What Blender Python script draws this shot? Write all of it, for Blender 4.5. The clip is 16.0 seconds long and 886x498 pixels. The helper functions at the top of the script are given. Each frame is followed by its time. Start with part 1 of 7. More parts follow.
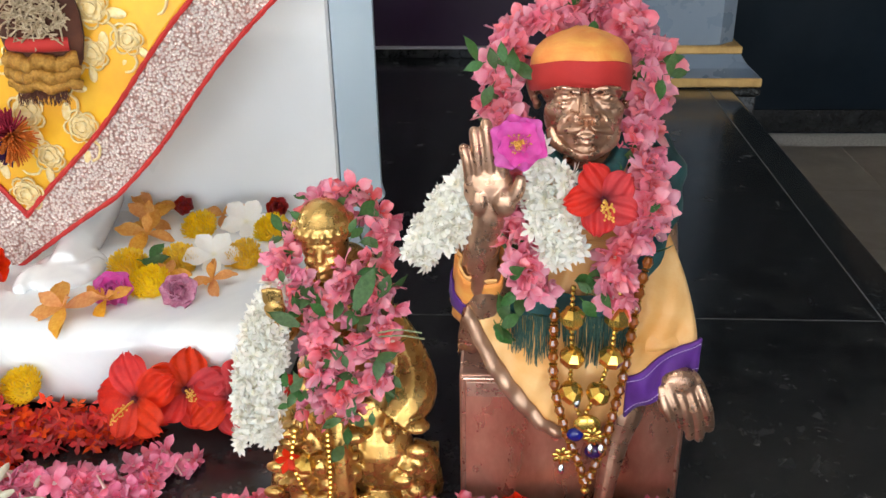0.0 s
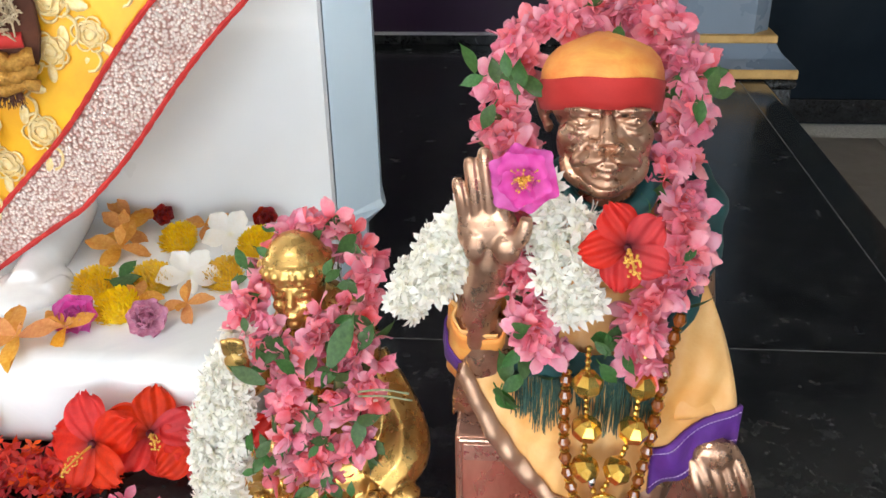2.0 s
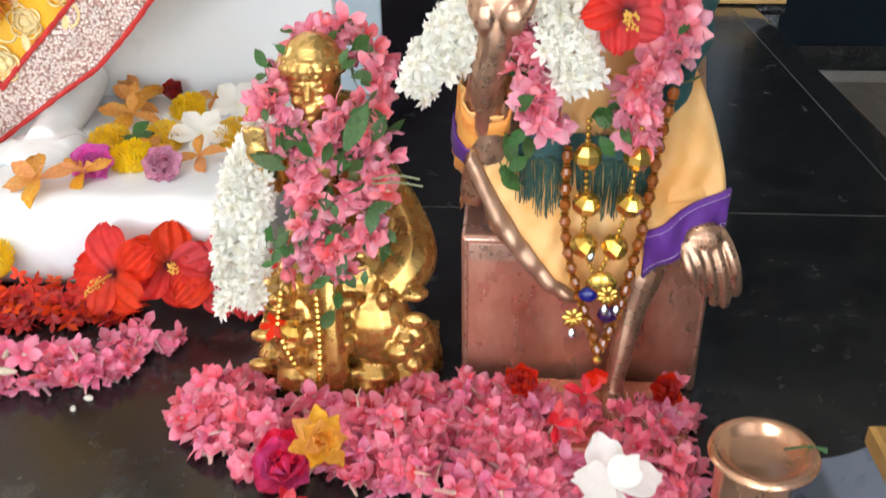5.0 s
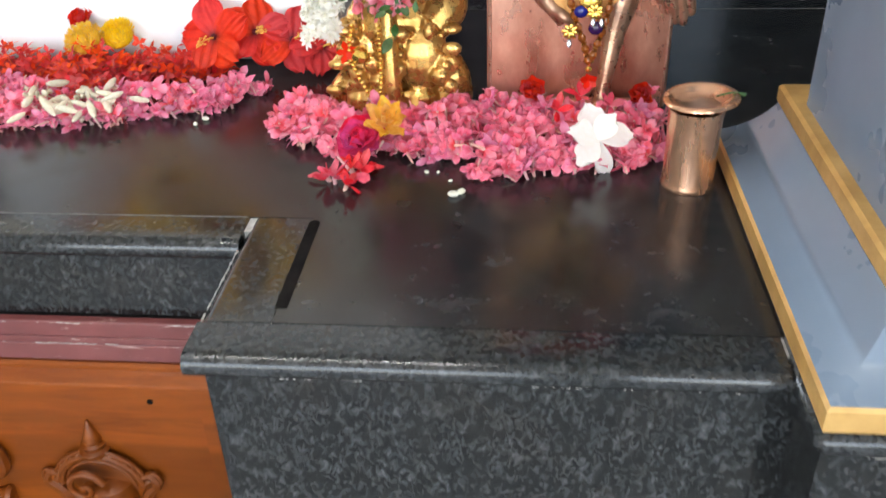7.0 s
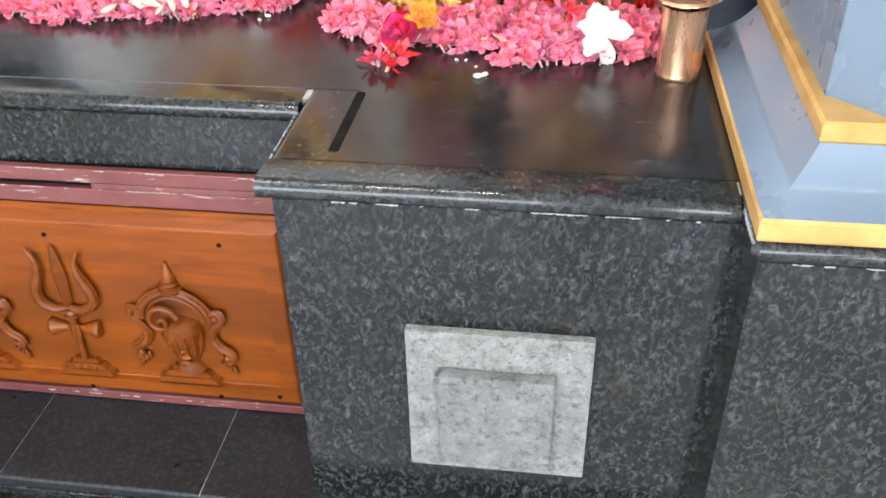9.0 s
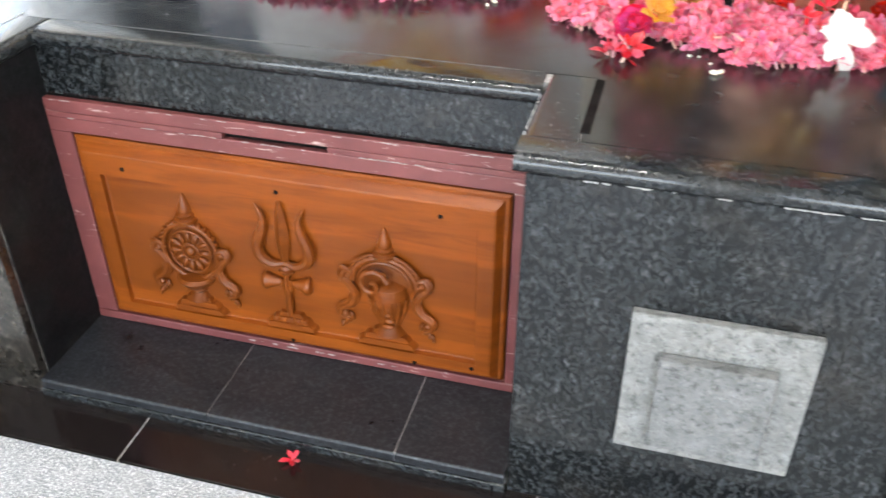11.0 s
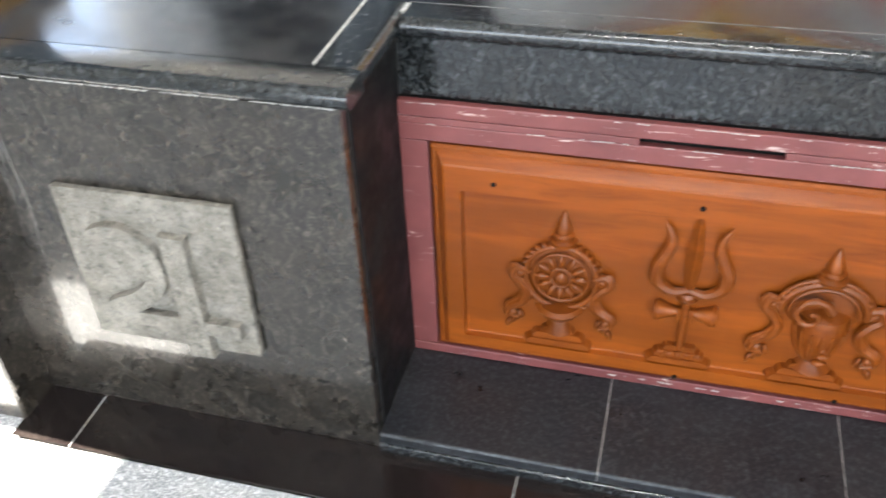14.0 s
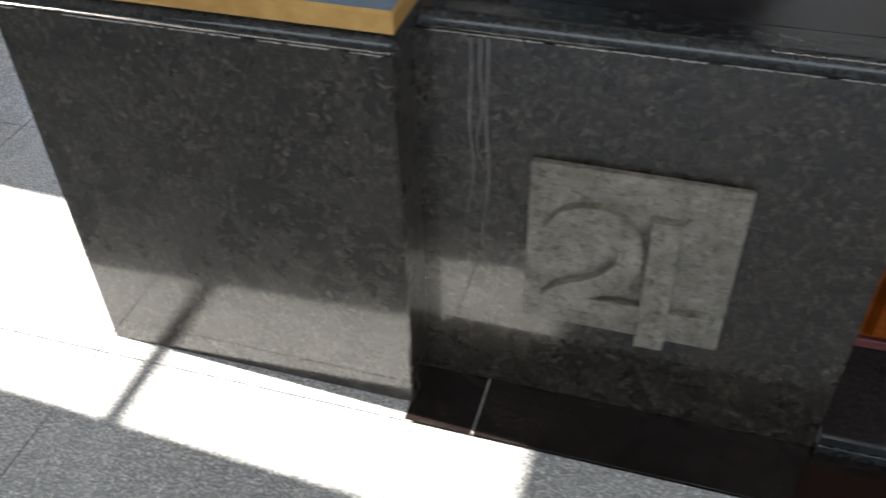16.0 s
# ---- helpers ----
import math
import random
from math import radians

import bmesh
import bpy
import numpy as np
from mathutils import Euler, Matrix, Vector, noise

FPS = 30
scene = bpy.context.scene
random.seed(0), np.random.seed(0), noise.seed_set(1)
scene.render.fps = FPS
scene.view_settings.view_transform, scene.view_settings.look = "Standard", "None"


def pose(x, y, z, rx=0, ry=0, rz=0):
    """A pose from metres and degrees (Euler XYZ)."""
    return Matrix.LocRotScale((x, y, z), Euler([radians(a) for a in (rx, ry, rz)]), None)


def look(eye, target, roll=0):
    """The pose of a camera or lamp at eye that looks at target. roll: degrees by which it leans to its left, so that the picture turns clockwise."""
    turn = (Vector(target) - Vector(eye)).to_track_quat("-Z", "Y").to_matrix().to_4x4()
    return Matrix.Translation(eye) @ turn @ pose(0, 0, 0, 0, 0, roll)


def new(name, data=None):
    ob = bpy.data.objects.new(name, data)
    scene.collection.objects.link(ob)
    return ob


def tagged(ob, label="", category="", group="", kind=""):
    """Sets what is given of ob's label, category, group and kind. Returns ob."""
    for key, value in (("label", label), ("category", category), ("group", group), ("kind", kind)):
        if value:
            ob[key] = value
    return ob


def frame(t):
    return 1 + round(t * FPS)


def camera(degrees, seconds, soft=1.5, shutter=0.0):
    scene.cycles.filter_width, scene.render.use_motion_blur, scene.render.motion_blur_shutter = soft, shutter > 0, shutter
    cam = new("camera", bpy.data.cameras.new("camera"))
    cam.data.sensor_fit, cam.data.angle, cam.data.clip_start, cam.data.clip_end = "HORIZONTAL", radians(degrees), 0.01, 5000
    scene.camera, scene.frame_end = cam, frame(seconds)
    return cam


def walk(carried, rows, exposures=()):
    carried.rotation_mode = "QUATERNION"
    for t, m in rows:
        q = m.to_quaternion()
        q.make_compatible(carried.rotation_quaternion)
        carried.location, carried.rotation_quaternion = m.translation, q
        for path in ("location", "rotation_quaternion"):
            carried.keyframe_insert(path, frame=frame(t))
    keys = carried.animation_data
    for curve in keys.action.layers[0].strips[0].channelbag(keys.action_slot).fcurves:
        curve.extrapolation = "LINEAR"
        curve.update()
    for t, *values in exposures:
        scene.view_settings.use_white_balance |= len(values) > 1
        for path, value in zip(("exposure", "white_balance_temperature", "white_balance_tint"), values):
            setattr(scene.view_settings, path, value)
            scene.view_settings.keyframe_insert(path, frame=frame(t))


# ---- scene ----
cam = camera(52.7, 16.0, shutter=0.4)
METRES, EYE, TILT, LEAN, TURN = 3.0, 1.5, 0.0, 0.0, 3.9
ROWS = [
    (0.0, 0.0, 0.0, 0.0, -0.48, -25.58, 1.01),
    (0.5, 0.0057, 0.0062, -0.0007, 0.37, -25.96, 1.19),
    (1.0, 0.0082, 0.0193, -0.0033, 0.94, -26.5, 1.32),
    (1.5, 0.0098, 0.042, -0.0041, 1.16, -26.98, 1.09),
    (2.0, 0.0092, 0.0574, -0.0042, 0.97, -26.87, 1.01),
    (2.5, 0.005, 0.0677, -0.0089, 0.77, -26.91, 0.73),
    (3.0, 0.0032, 0.0738, -0.0161, 0.53, -27.06, 0.45),
    (5.5, 0.001, -0.0185, -0.063, 0.24, -28.92, 0.92),
    (6.0, -0.0025, -0.0523, -0.0731, 0.25, -30.76, 1.5),
    (6.5, -0.0065, -0.0938, -0.0772, 0.7, -31.85, 1.73),
    (7.0, -0.0051, -0.1371, -0.0789, 0.92, -32.44, 1.7),
    (7.5, -0.0033, -0.1746, -0.0794, 1.15, -33.14, 1.64),
    (8.0, 0.0063, -0.1942, -0.0801, 1.58, -34.1, 1.37),
    (10.5, -0.0281, -0.2584, -0.0755, 9.22, -34.71, 0.48),
    (11.0, -0.0661, -0.2565, -0.0777, 11.36, -34.54, -0.08),
    (11.5, -0.1091, -0.2549, -0.0787, 13.55, -34.52, -0.14),
    (12.0, -0.1402, -0.254, -0.0836, 14.57, -34.74, 0.21),
    (12.5, -0.1659, -0.2252, -0.0909, 14.38, -35.51, 0.33),
    (13.0, -0.2028, -0.1871, -0.0973, 11.33, -36.65, 2.25),
    (13.5, -0.2357, -0.1773, -0.0979, 10.8, -37.5, 2.15),
    (14.0, -0.3034, -0.1928, -0.0983, 10.87, -37.99, 2.09),
    (14.5, -0.3592, -0.2066, -0.0963, 11.2, -38.58, 1.79),
    (15.0, -0.3999, -0.2143, -0.0963, 11.95, -39.03, 1.37),
    (15.5, -0.4596, -0.2076, -0.1019, 12.66, -40.09, 1.28),
    (16.0, -0.5355, -0.1984, -0.1019, 12.74, -41.25, 1.26),
]
EXPOSURES = [(0.0, 3.66), (2.0, 3.80), (5.5, 3.90), (6.5, 3.96), (7.5, 4.17), (8.2, 4.5), (10.5, 4.56), (11.5, 4.26), (12.0, 4.0), (12.7, 4.1), (13.5, 4.58), (14.0, 4.52), (14.5, 3.92), (15.5, 2.85), (16.0, 2.55)]
walk(cam, [(t, pose(0, 0, EYE, TILT, LEAN, TURN) @ pose(METRES * x, METRES * y, METRES * z, 90 + pitch, roll, yaw)) for t, x, y, z, yaw, pitch, roll in ROWS], EXPOSURES)

# ---- world, sun and large lights ----
SUN_DIR = Vector((1.0, -0.045, -0.70)).normalized()      # the way the sunlight travels
world = bpy.data.worlds.new("sky")
scene.world = world
world.use_nodes = True
wn = world.node_tree
sky = wn.nodes.new("ShaderNodeTexSky")
sky.sky_type, sky.sun_disc = "NISHITA", False
sky.sun_elevation = math.asin(-SUN_DIR.z)
sky.sun_rotation = math.atan2(-SUN_DIR.x, -SUN_DIR.y)
wn.nodes["Background"].inputs["Strength"].default_value = 0.05
wn.links.new(sky.outputs["Color"], wn.nodes["Background"].inputs["Color"])

sun = new("sun", bpy.data.lights.new("sun", "SUN"))
sun.data.energy, sun.data.angle, sun.data.color = 5.0, radians(0.4), (1.0, 0.93, 0.82)
sun.matrix_world = look((-6, 0.6, 5), Vector((-6, 0.6, 5)) + SUN_DIR)


def opening_light(name, eye, target, width, height, watts, colour=(0.93, 0.97, 1.0)):
    """Daylight that enters by one of the hall's openings."""
    ob = new(name, bpy.data.lights.new(name, "AREA"))
    ob.data.shape, ob.data.size, ob.data.size_y = "RECTANGLE", width, height
    ob.data.energy, ob.data.color = watts, colour
    ob.matrix_world = look(eye, target)
    return ob


opening_light("daylight_front", (-1.6, -4.35, 1.75), (-1.2, 1.0, 0.9), 3.2, 2.3, 7.2)
opening_light("daylight_front_right", (1.9, -4.35, 1.75), (0.2, 1.0, 0.9), 2.2, 2.3, 6.2)
opening_light("daylight_left", (-4.45, 3.4, 2.0), (-1.5, 2.5, 0.7), 2.2, 1.9, 1.2, (0.86, 0.94, 1.0))
# the tube light under the ceiling
opening_light("tube_light_glow", (-0.7, -0.25, 3.17), (-0.7, -0.25, 0.0), 1.15, 0.05, 1.7, (1.0, 0.98, 0.94))

# ---- materials ----


def material(name, colour=(0.8, 0.8, 0.8), rough=0.5, metal=0.0):
    m = bpy.data.materials.new(name)
    m.use_nodes = True
    b = m.node_tree.nodes["Principled BSDF"]
    b.inputs["Base Color"].default_value = (*colour, 1)
    b.inputs["Roughness"].default_value = rough
    b.inputs["Metallic"].default_value = metal
    return m, m.node_tree, b


def put(nt, kind, inputs=None, operation=None, data_type=None, blend_type=None):
    n = nt.nodes.new(kind)
    for k, v in (inputs or {}).items():
        n.inputs[k].default_value = v
    if operation:
        n.operation = operation
    if data_type:
        n.data_type = data_type
    if blend_type:
        n.blend_type = blend_type
    return n


def coords(nt, scale=(1, 1, 1), random_shift=False):
    """Object coordinates, moved about from piece to piece where asked."""
    tc = put(nt, "ShaderNodeTexCoord")
    mp = put(nt, "ShaderNodeMapping", {"Scale": scale})
    nt.links.new(tc.outputs["Object"], mp.inputs["Vector"])
    if random_shift:
        info = put(nt, "ShaderNodeObjectInfo")
        mul = put(nt, "ShaderNodeMath", {1: 37.0}, operation="MULTIPLY")
        nt.links.new(info.outputs["Random"], mul.inputs[0])
        nt.links.new(mul.outputs[0], mp.inputs["Location"])
    return mp.outputs["Vector"]


def noise_tex(nt, vec, scale, detail=4.0, rough=0.6, distortion=0.0):
    n = put(nt, "ShaderNodeTexNoise", {"Scale": scale, "Detail": detail, "Roughness": rough, "Distortion": distortion})
    nt.links.new(vec, n.inputs["Vector"])
    return n.outputs["Fac"]


def ramp(nt, fac, stops):
    r = put(nt, "ShaderNodeValToRGB")
    while len(r.color_ramp.elements) < len(stops):
        r.color_ramp.elements.new(0.5)
    for e, (p, c) in zip(r.color_ramp.elements, stops):
        e.position, e.color = p, (*c, 1) if len(c) == 3 else c
    nt.links.new(fac, r.inputs["Fac"])
    return r.outputs["Color"]


def mix(nt, a, b, fac, blend="MIX"):
    m = put(nt, "ShaderNodeMix", data_type="RGBA", blend_type=blend)
    for sock, v in ((m.inputs[0], fac), (m.inputs[6], a), (m.inputs[7], b)):
        if isinstance(v, bpy.types.NodeSocket):
            nt.links.new(v, sock)
        elif isinstance(v, (int, float)):
            sock.default_value = v
        else:
            sock.default_value = (*v, 1)
    return m.outputs[2]


def bump(nt, b, fac, strength, distance=0.002):
    n = put(nt, "ShaderNodeBump", {"Strength": strength, "Distance": distance})
    nt.links.new(fac, n.inputs["Height"])
    nt.links.new(n.outputs["Normal"], b.inputs["Normal"])


def grey(v):
    return (v, v, v)


def granite_material(name, base, fleck, rough, dust=0.0, fleck_scale=75.0, tint=(0.045, 0.037, 0.030), cloud_scale=6.0, spec=0.5, soft=False, coat=0.0):
    """Black granite with grey and brownish flecks, polished, with dull smears."""
    m, nt, b = material(name)
    v = coords(nt, random_shift=True)
    big = noise_tex(nt, v, fleck_scale * 1.45, 4, 0.75, 0.4)
    small = noise_tex(nt, v, fleck_scale * 2.6, 3, 0.7)
    cloud = noise_tex(nt, v, cloud_scale, 5, 0.65, 0.5)
    if soft:
        slant = put(nt, "ShaderNodeMapping", {"Rotation": (0.0, 0.6, 0.0), "Scale": (1.25, 1.0, 0.85)})
        nt.links.new(v, slant.inputs["Vector"])
        patch = noise_tex(nt, slant.outputs["Vector"], fleck_scale * 0.8, 5, 0.70, 0.7)
        c = ramp(nt, patch, [(0.42, base), (0.50, [x * 0.7 + y * 0.2 for x, y in zip(base, fleck)]), (0.58, fleck), (0.68, [x * 2.2 for x in fleck])])
        dull = noise_tex(nt, v, fleck_scale * 0.16, 3, 0.6, 0.4)
        c = mix(nt, c, base, ramp(nt, dull, [(0.36, grey(0.5)), (0.60, grey(0.0))]))
    else:
        c = ramp(nt, big, [(0.36, base), (0.47, base), (0.64, fleck), (0.80, [x * 1.6 for x in fleck])])
    c2 = ramp(nt, small, [(0.44, grey(0.0)), (0.72, grey(1.0))])
    c = mix(nt, c, fleck, mix(nt, grey(0.0), c2, 0.3))
    c = mix(nt, c, tint, ramp(nt, cloud, [(0.5, grey(0.0)), (0.78, grey(0.35 + dust))]))
    nt.links.new(c, b.inputs["Base Color"])
    smear = noise_tex(nt, v, 14.0, 5, 0.65, 0.15)
    nt.links.new(ramp(nt, smear, [(0.3, grey(rough * 0.7)), (0.7, grey(rough * 1.7))]), b.inputs["Roughness"])
    if dust > 0.15:                 # dull pale smudges
        rub = noise_tex(nt, v, 19.0, 7, 0.7, 0.3)
        nt.links.new(mix(nt, c, (0.105, 0.105, 0.105), ramp(nt, rub, [(0.56, grey(0.0)), (0.74, grey(0.42))])), b.inputs["Base Color"])
    b.inputs["Specular IOR Level"].default_value = spec
    b.inputs["Coat Weight"].default_value = coat
    b.inputs["Coat Roughness"].default_value = 0.045
    return m


def mottled(name, dark, light, scale, rough, metal=0.0, detail=4, bumps=0.1, bump_scale=None, shift=False, stretch=(1, 1, 1), distance=0.002, grain=0):
    m, nt, b = material(name, light, rough, metal)
    v = coords(nt, stretch, shift)
    n = noise_tex(nt, v, scale, detail)
    c = ramp(nt, n, [(0.3, dark), (0.7, light)])
    if grain:
        c = mix(nt, c, [x * 0.35 for x in dark], ramp(nt, noise_tex(nt, v, grain, 6, 0.8), [(0.50, grey(0.0)), (0.66, grey(0.85))]))
        c = mix(nt, c, [min(1, x * 1.35) for x in light], ramp(nt, noise_tex(nt, v, grain * 1.7, 4, 0.8), [(0.54, grey(0.0)), (0.70, grey(0.6))]))
    nt.links.new(c, b.inputs["Base Color"])
    if bumps:
        bump(nt, b, noise_tex(nt, v, bump_scale or scale * 4, 3), bumps, distance)
    r = noise_tex(nt, v, scale * 0.6, 5, 0.7)
    nt.links.new(ramp(nt, r, [(0.3, grey(max(rough * 0.75, 0.02))), (0.7, grey(min(rough * 1.3, 1)))]), b.inputs["Roughness"])
    return m


GRANITE_TOP = granite_material("polished_black_granite", (0.0095, 0.0098, 0.011), (0.020, 0.020, 0.022), 0.17, 0.2, tint=(0.050, 0.049, 0.048), cloud_scale=15.0)
GRANITE_FRONT = granite_material("speckled_black_granite", (0.004, 0.0045, 0.005), (0.036, 0.039, 0.041), 0.10, 0.1, spec=0.5, soft=True, fleck_scale=125)
GRANITE_EDGE = granite_material("worn_granite_edge", (0.008, 0.009, 0.010), (0.046, 0.050, 0.053), 0.11)
GRANITE_STRIP = granite_material("dark_granite_strip", (0.008, 0.006, 0.006), (0.018, 0.013, 0.012), 0.12)
GRANITE_DARK = granite_material("dark_ledge_granite", (0.007, 0.0077, 0.0095), (0.034, 0.037, 0.042), 0.36, 0.1, tint=(0.036, 0.037, 0.041), spec=0.45)
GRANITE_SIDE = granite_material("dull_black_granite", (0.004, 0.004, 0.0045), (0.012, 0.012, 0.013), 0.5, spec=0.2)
GRANITE_LEFT = granite_material("smoky_black_granite", (0.0045, 0.0038, 0.0032), (0.052, 0.044, 0.036), 0.24, 0.15, tint=(0.042, 0.033, 0.026), spec=0.5, soft=True, fleck_scale=105, coat=0.8)
GROUT = mottled("white_grout", (0.26, 0.25, 0.23), (0.56, 0.54, 0.51), 90, 0.9)
FLOOR = granite_material("pale_grey_granite", (0.25, 0.26, 0.27), (0.86, 0.87, 0.88), 0.22, 0.0, 150.0, (0.40, 0.40, 0.40))
FLOOR_BROWN = mottled("brown_grey_floor", (0.16, 0.135, 0.115), (0.24, 0.21, 0.18), 5, 0.35)
MARBLE, _nt, _b = material("white_marble", (0.80, 0.80, 0.79), 0.16)
_v = coords(_nt)
_nt.links.new(ramp(_nt, noise_tex(_nt, _v, 3.2, 6, 0.6, 1.5), [(0.35, (0.76, 0.78, 0.80)), (0.6, (0.88, 0.89, 0.89))]), _b.inputs["Base Color"])
_b.inputs["Subsurface Weight"].default_value = 0.12
_b.inputs["Subsurface Radius"].default_value = (0.02, 0.02, 0.02)
_b.inputs["Coat Weight"].default_value = 0.2
_b.inputs["Coat Roughness"].default_value = 0.06
PANEL_WHITE = mottled("pale_grey_marble_panel", (0.70, 0.72, 0.74), (0.78, 0.80, 0.82), 2.5, 0.3, bumps=0)
# the throne's chamfered side: sky light from the right is painted in as pale blue
PANEL_BLUE = mottled("skylit_pale_blue", (0.62, 0.76, 0.88), (0.68, 0.82, 0.93), 3, 0.3, bumps=0)
PILLAR_BLUE = mottled("slate_blue_paint", (0.135, 0.18, 0.245), (0.17, 0.22, 0.29), 4, 0.28, bumps=0)
GOLD_PAINT = mottled("gold_ochre_paint", (0.42, 0.24, 0.07), (0.62, 0.38, 0.13), 22, 0.38, 0.25, bumps=0.15)
PURPLE_WALL = mottled("dark_purple_panel", (0.020, 0.008, 0.026), (0.032, 0.011, 0.040), 2, 0.35, bumps=0)
NAVY_WALL = mottled("dark_navy_wall", (0.006, 0.011, 0.017), (0.010, 0.017, 0.026), 2, 0.75, bumps=0)
NAVY_WALL.node_tree.nodes["Principled BSDF"].inputs["Specular IOR Level"].default_value = 0.15
BROWN_WALL = mottled("dark_brown_panel", (0.05, 0.022, 0.012), (0.08, 0.035, 0.02), 4, 0.5, bumps=0)
PLASTER = mottled("cream_plaster", (0.62, 0.60, 0.55), (0.74, 0.72, 0.67), 3, 0.85, bumps=0.1)
CEILING = mottled("white_ceiling_paint", (0.72, 0.72, 0.70), (0.80, 0.80, 0.78), 3, 0.9, bumps=0)
BLACK_PAINT = mottled("black_slot", (0.003, 0.003, 0.003), (0.008, 0.006, 0.006), 40, 0.7)
BLACK_PAINT.node_tree.nodes["Principled BSDF"].inputs["Specular IOR Level"].default_value = 0.1
IRON = mottled("dark_iron", (0.03, 0.03, 0.03), (0.06, 0.06, 0.06), 30, 0.5, 0.6)

# ---- mesh helpers ----
HOME = {}


def thing(name, at, label, category, group="", kind=""):
    ob = new(name)
    ob.location = at
    ob.empty_display_size = 0.05
    HOME[ob.name] = Matrix.Translation(at)
    return tagged(ob, label, category, group, kind)


def finish(bm, name, mat, smooth=False, sharp=40):
    me = bpy.data.meshes.new(name)
    bmesh.ops.recalc_face_normals(bm, faces=bm.faces)
    for f in bm.faces:
        f.smooth = smooth
    if smooth:
        for e in bm.edges:
            if len(e.link_faces) == 2 and e.calc_face_angle(0) > radians(sharp):
                e.smooth = False
    bm.to_mesh(me)
    bm.free()
    for x in (mat if isinstance(mat, (list, tuple)) else [mat]):
        me.materials.append(x)
    return me


def under(ob, parent):
    ob.parent = parent
    ob.matrix_parent_inverse = HOME[parent.name].inverted() if parent.name in HOME else Matrix()
    return ob


def part(name, bm, mat, parent=None, label="", smooth=False, sharp=40):
    """One mesh object, in world places, under its thing or part."""
    ob = new(name, finish(bm, name, mat, smooth, sharp))
    if parent:
        under(ob, parent)
    return tagged(ob, label)


def piece(name, me, m, parent):
    """One more object on a shared mesh, at the world pose m."""
    ob = new(name, me)
    under(ob, parent)
    ob.matrix_basis = m
    return ob


def box(bm, x0, x1, y0, y1, z0, z1, bevel=0.0, seg=2):
    r = bmesh.ops.create_cube(bm, size=1, matrix=Matrix.Translation(((x0 + x1) / 2, (y0 + y1) / 2, (z0 + z1) / 2)) @ Matrix.Diagonal((abs(x1 - x0), abs(y1 - y0), abs(z1 - z0), 1)))
    if bevel:
        es = list({e for v in r["verts"] for e in v.link_edges})
        bmesh.ops.bevel(bm, geom=es, offset=bevel, segments=seg, affect="EDGES", profile=0.5)
    return bm


def boxed(*a, **k):
    return box(bmesh.new(), *a, **k)


def ball(bm, at, r, sub=16, turn=None):
    rx, ry, rz = (r, r, r) if isinstance(r, (int, float)) else r
    m = Matrix.Translation(at) @ (turn.to_4x4() if turn else Matrix()) @ Matrix.Diagonal((rx, ry, rz, 1))
    bmesh.ops.create_uvsphere(bm, u_segments=sub, v_segments=max(sub // 2, 4), radius=1, matrix=m)
    return bm


def tube(bm, pts, radii, sides=8, flat=1.0, closed=False):
    """A round bar along points, with a radius at each."""
    pts = [Vector(p) for p in pts]
    radii = [radii] * len(pts) if isinstance(radii, (int, float)) else radii
    rings = []
    up = None
    n = len(pts)
    for i, p in enumerate(pts):
        d = (pts[(i + 1) % n if closed else min(i + 1, n - 1)] - pts[(i - 1) if closed else max(i - 1, 0)])
        d = d.normalized() if d.length > 1e-9 else Vector((0, 0, 1))
        if up is None:
            up = d.cross(Vector((0, 0, 1))) if abs(d.z) < 0.9 else d.cross(Vector((0, 1, 0)))
        up = (up - d * up.dot(d)).normalized()
        side = d.cross(up)
        rings.append([bm.verts.new(p + (up * math.cos(a) + side * math.sin(a) * flat) * radii[i]) for a in [2 * math.pi * k / sides for k in range(sides)]])
    pairs = list(zip(rings, rings[1:])) + ([(rings[-1], rings[0])] if closed else [])
    for a, b in pairs:
        for k in range(sides):
            bm.faces.new((a[k], a[(k + 1) % sides], b[(k + 1) % sides], b[k]))
    if not closed:
        bm.faces.new(rings[0][::-1])
        bm.faces.new(rings[-1])
    return bm


def spline(ctrl, n):
    """A smooth curve through control points (Catmull-Rom)."""
    c = [Vector(p) for p in ctrl]
    c = [c[0] * 2 - c[1]] + c + [c[-1] * 2 - c[-2]]
    out = []
    for k in range(n):
        s = k / (n - 1) * (len(c) - 3)
        i = min(int(s), len(c) - 4)
        t = s - i
        a, b, d, e = c[i:i + 4]
        out.append(0.5 * ((2 * b) + (d - a) * t + (2 * a - 5 * b + 4 * d - e) * t * t + (3 * b - a - 3 * d + e) * t ** 3))
    return out


def lathe(bm, profile, at, sides=32, turn=None):
    """A turned shape: (radius, height) pairs, closed where the radius is 0."""
    m = Matrix.Translation(at) @ (turn.to_4x4() if turn else Matrix())
    rings = []
    for r, z in profile:
        if r < 1e-6:
            rings.append([bm.verts.new(m @ Vector((0, 0, z)))])
        else:
            rings.append([bm.verts.new(m @ Vector((r * math.cos(2 * math.pi * k / sides), r * math.sin(2 * math.pi * k / sides), z))) for k in range(sides)])
    for a, b in zip(rings, rings[1:]):
        for k in range(sides):
            l = (k + 1) % sides
            if len(a) == 1 and len(b) > 1:
                bm.faces.new((a[0], b[l], b[k]))
            elif len(b) == 1 and len(a) > 1:
                bm.faces.new((a[k], a[l], b[0]))
            elif len(a) > 1:
                bm.faces.new((a[k], a[l], b[l], b[k]))
    return bm


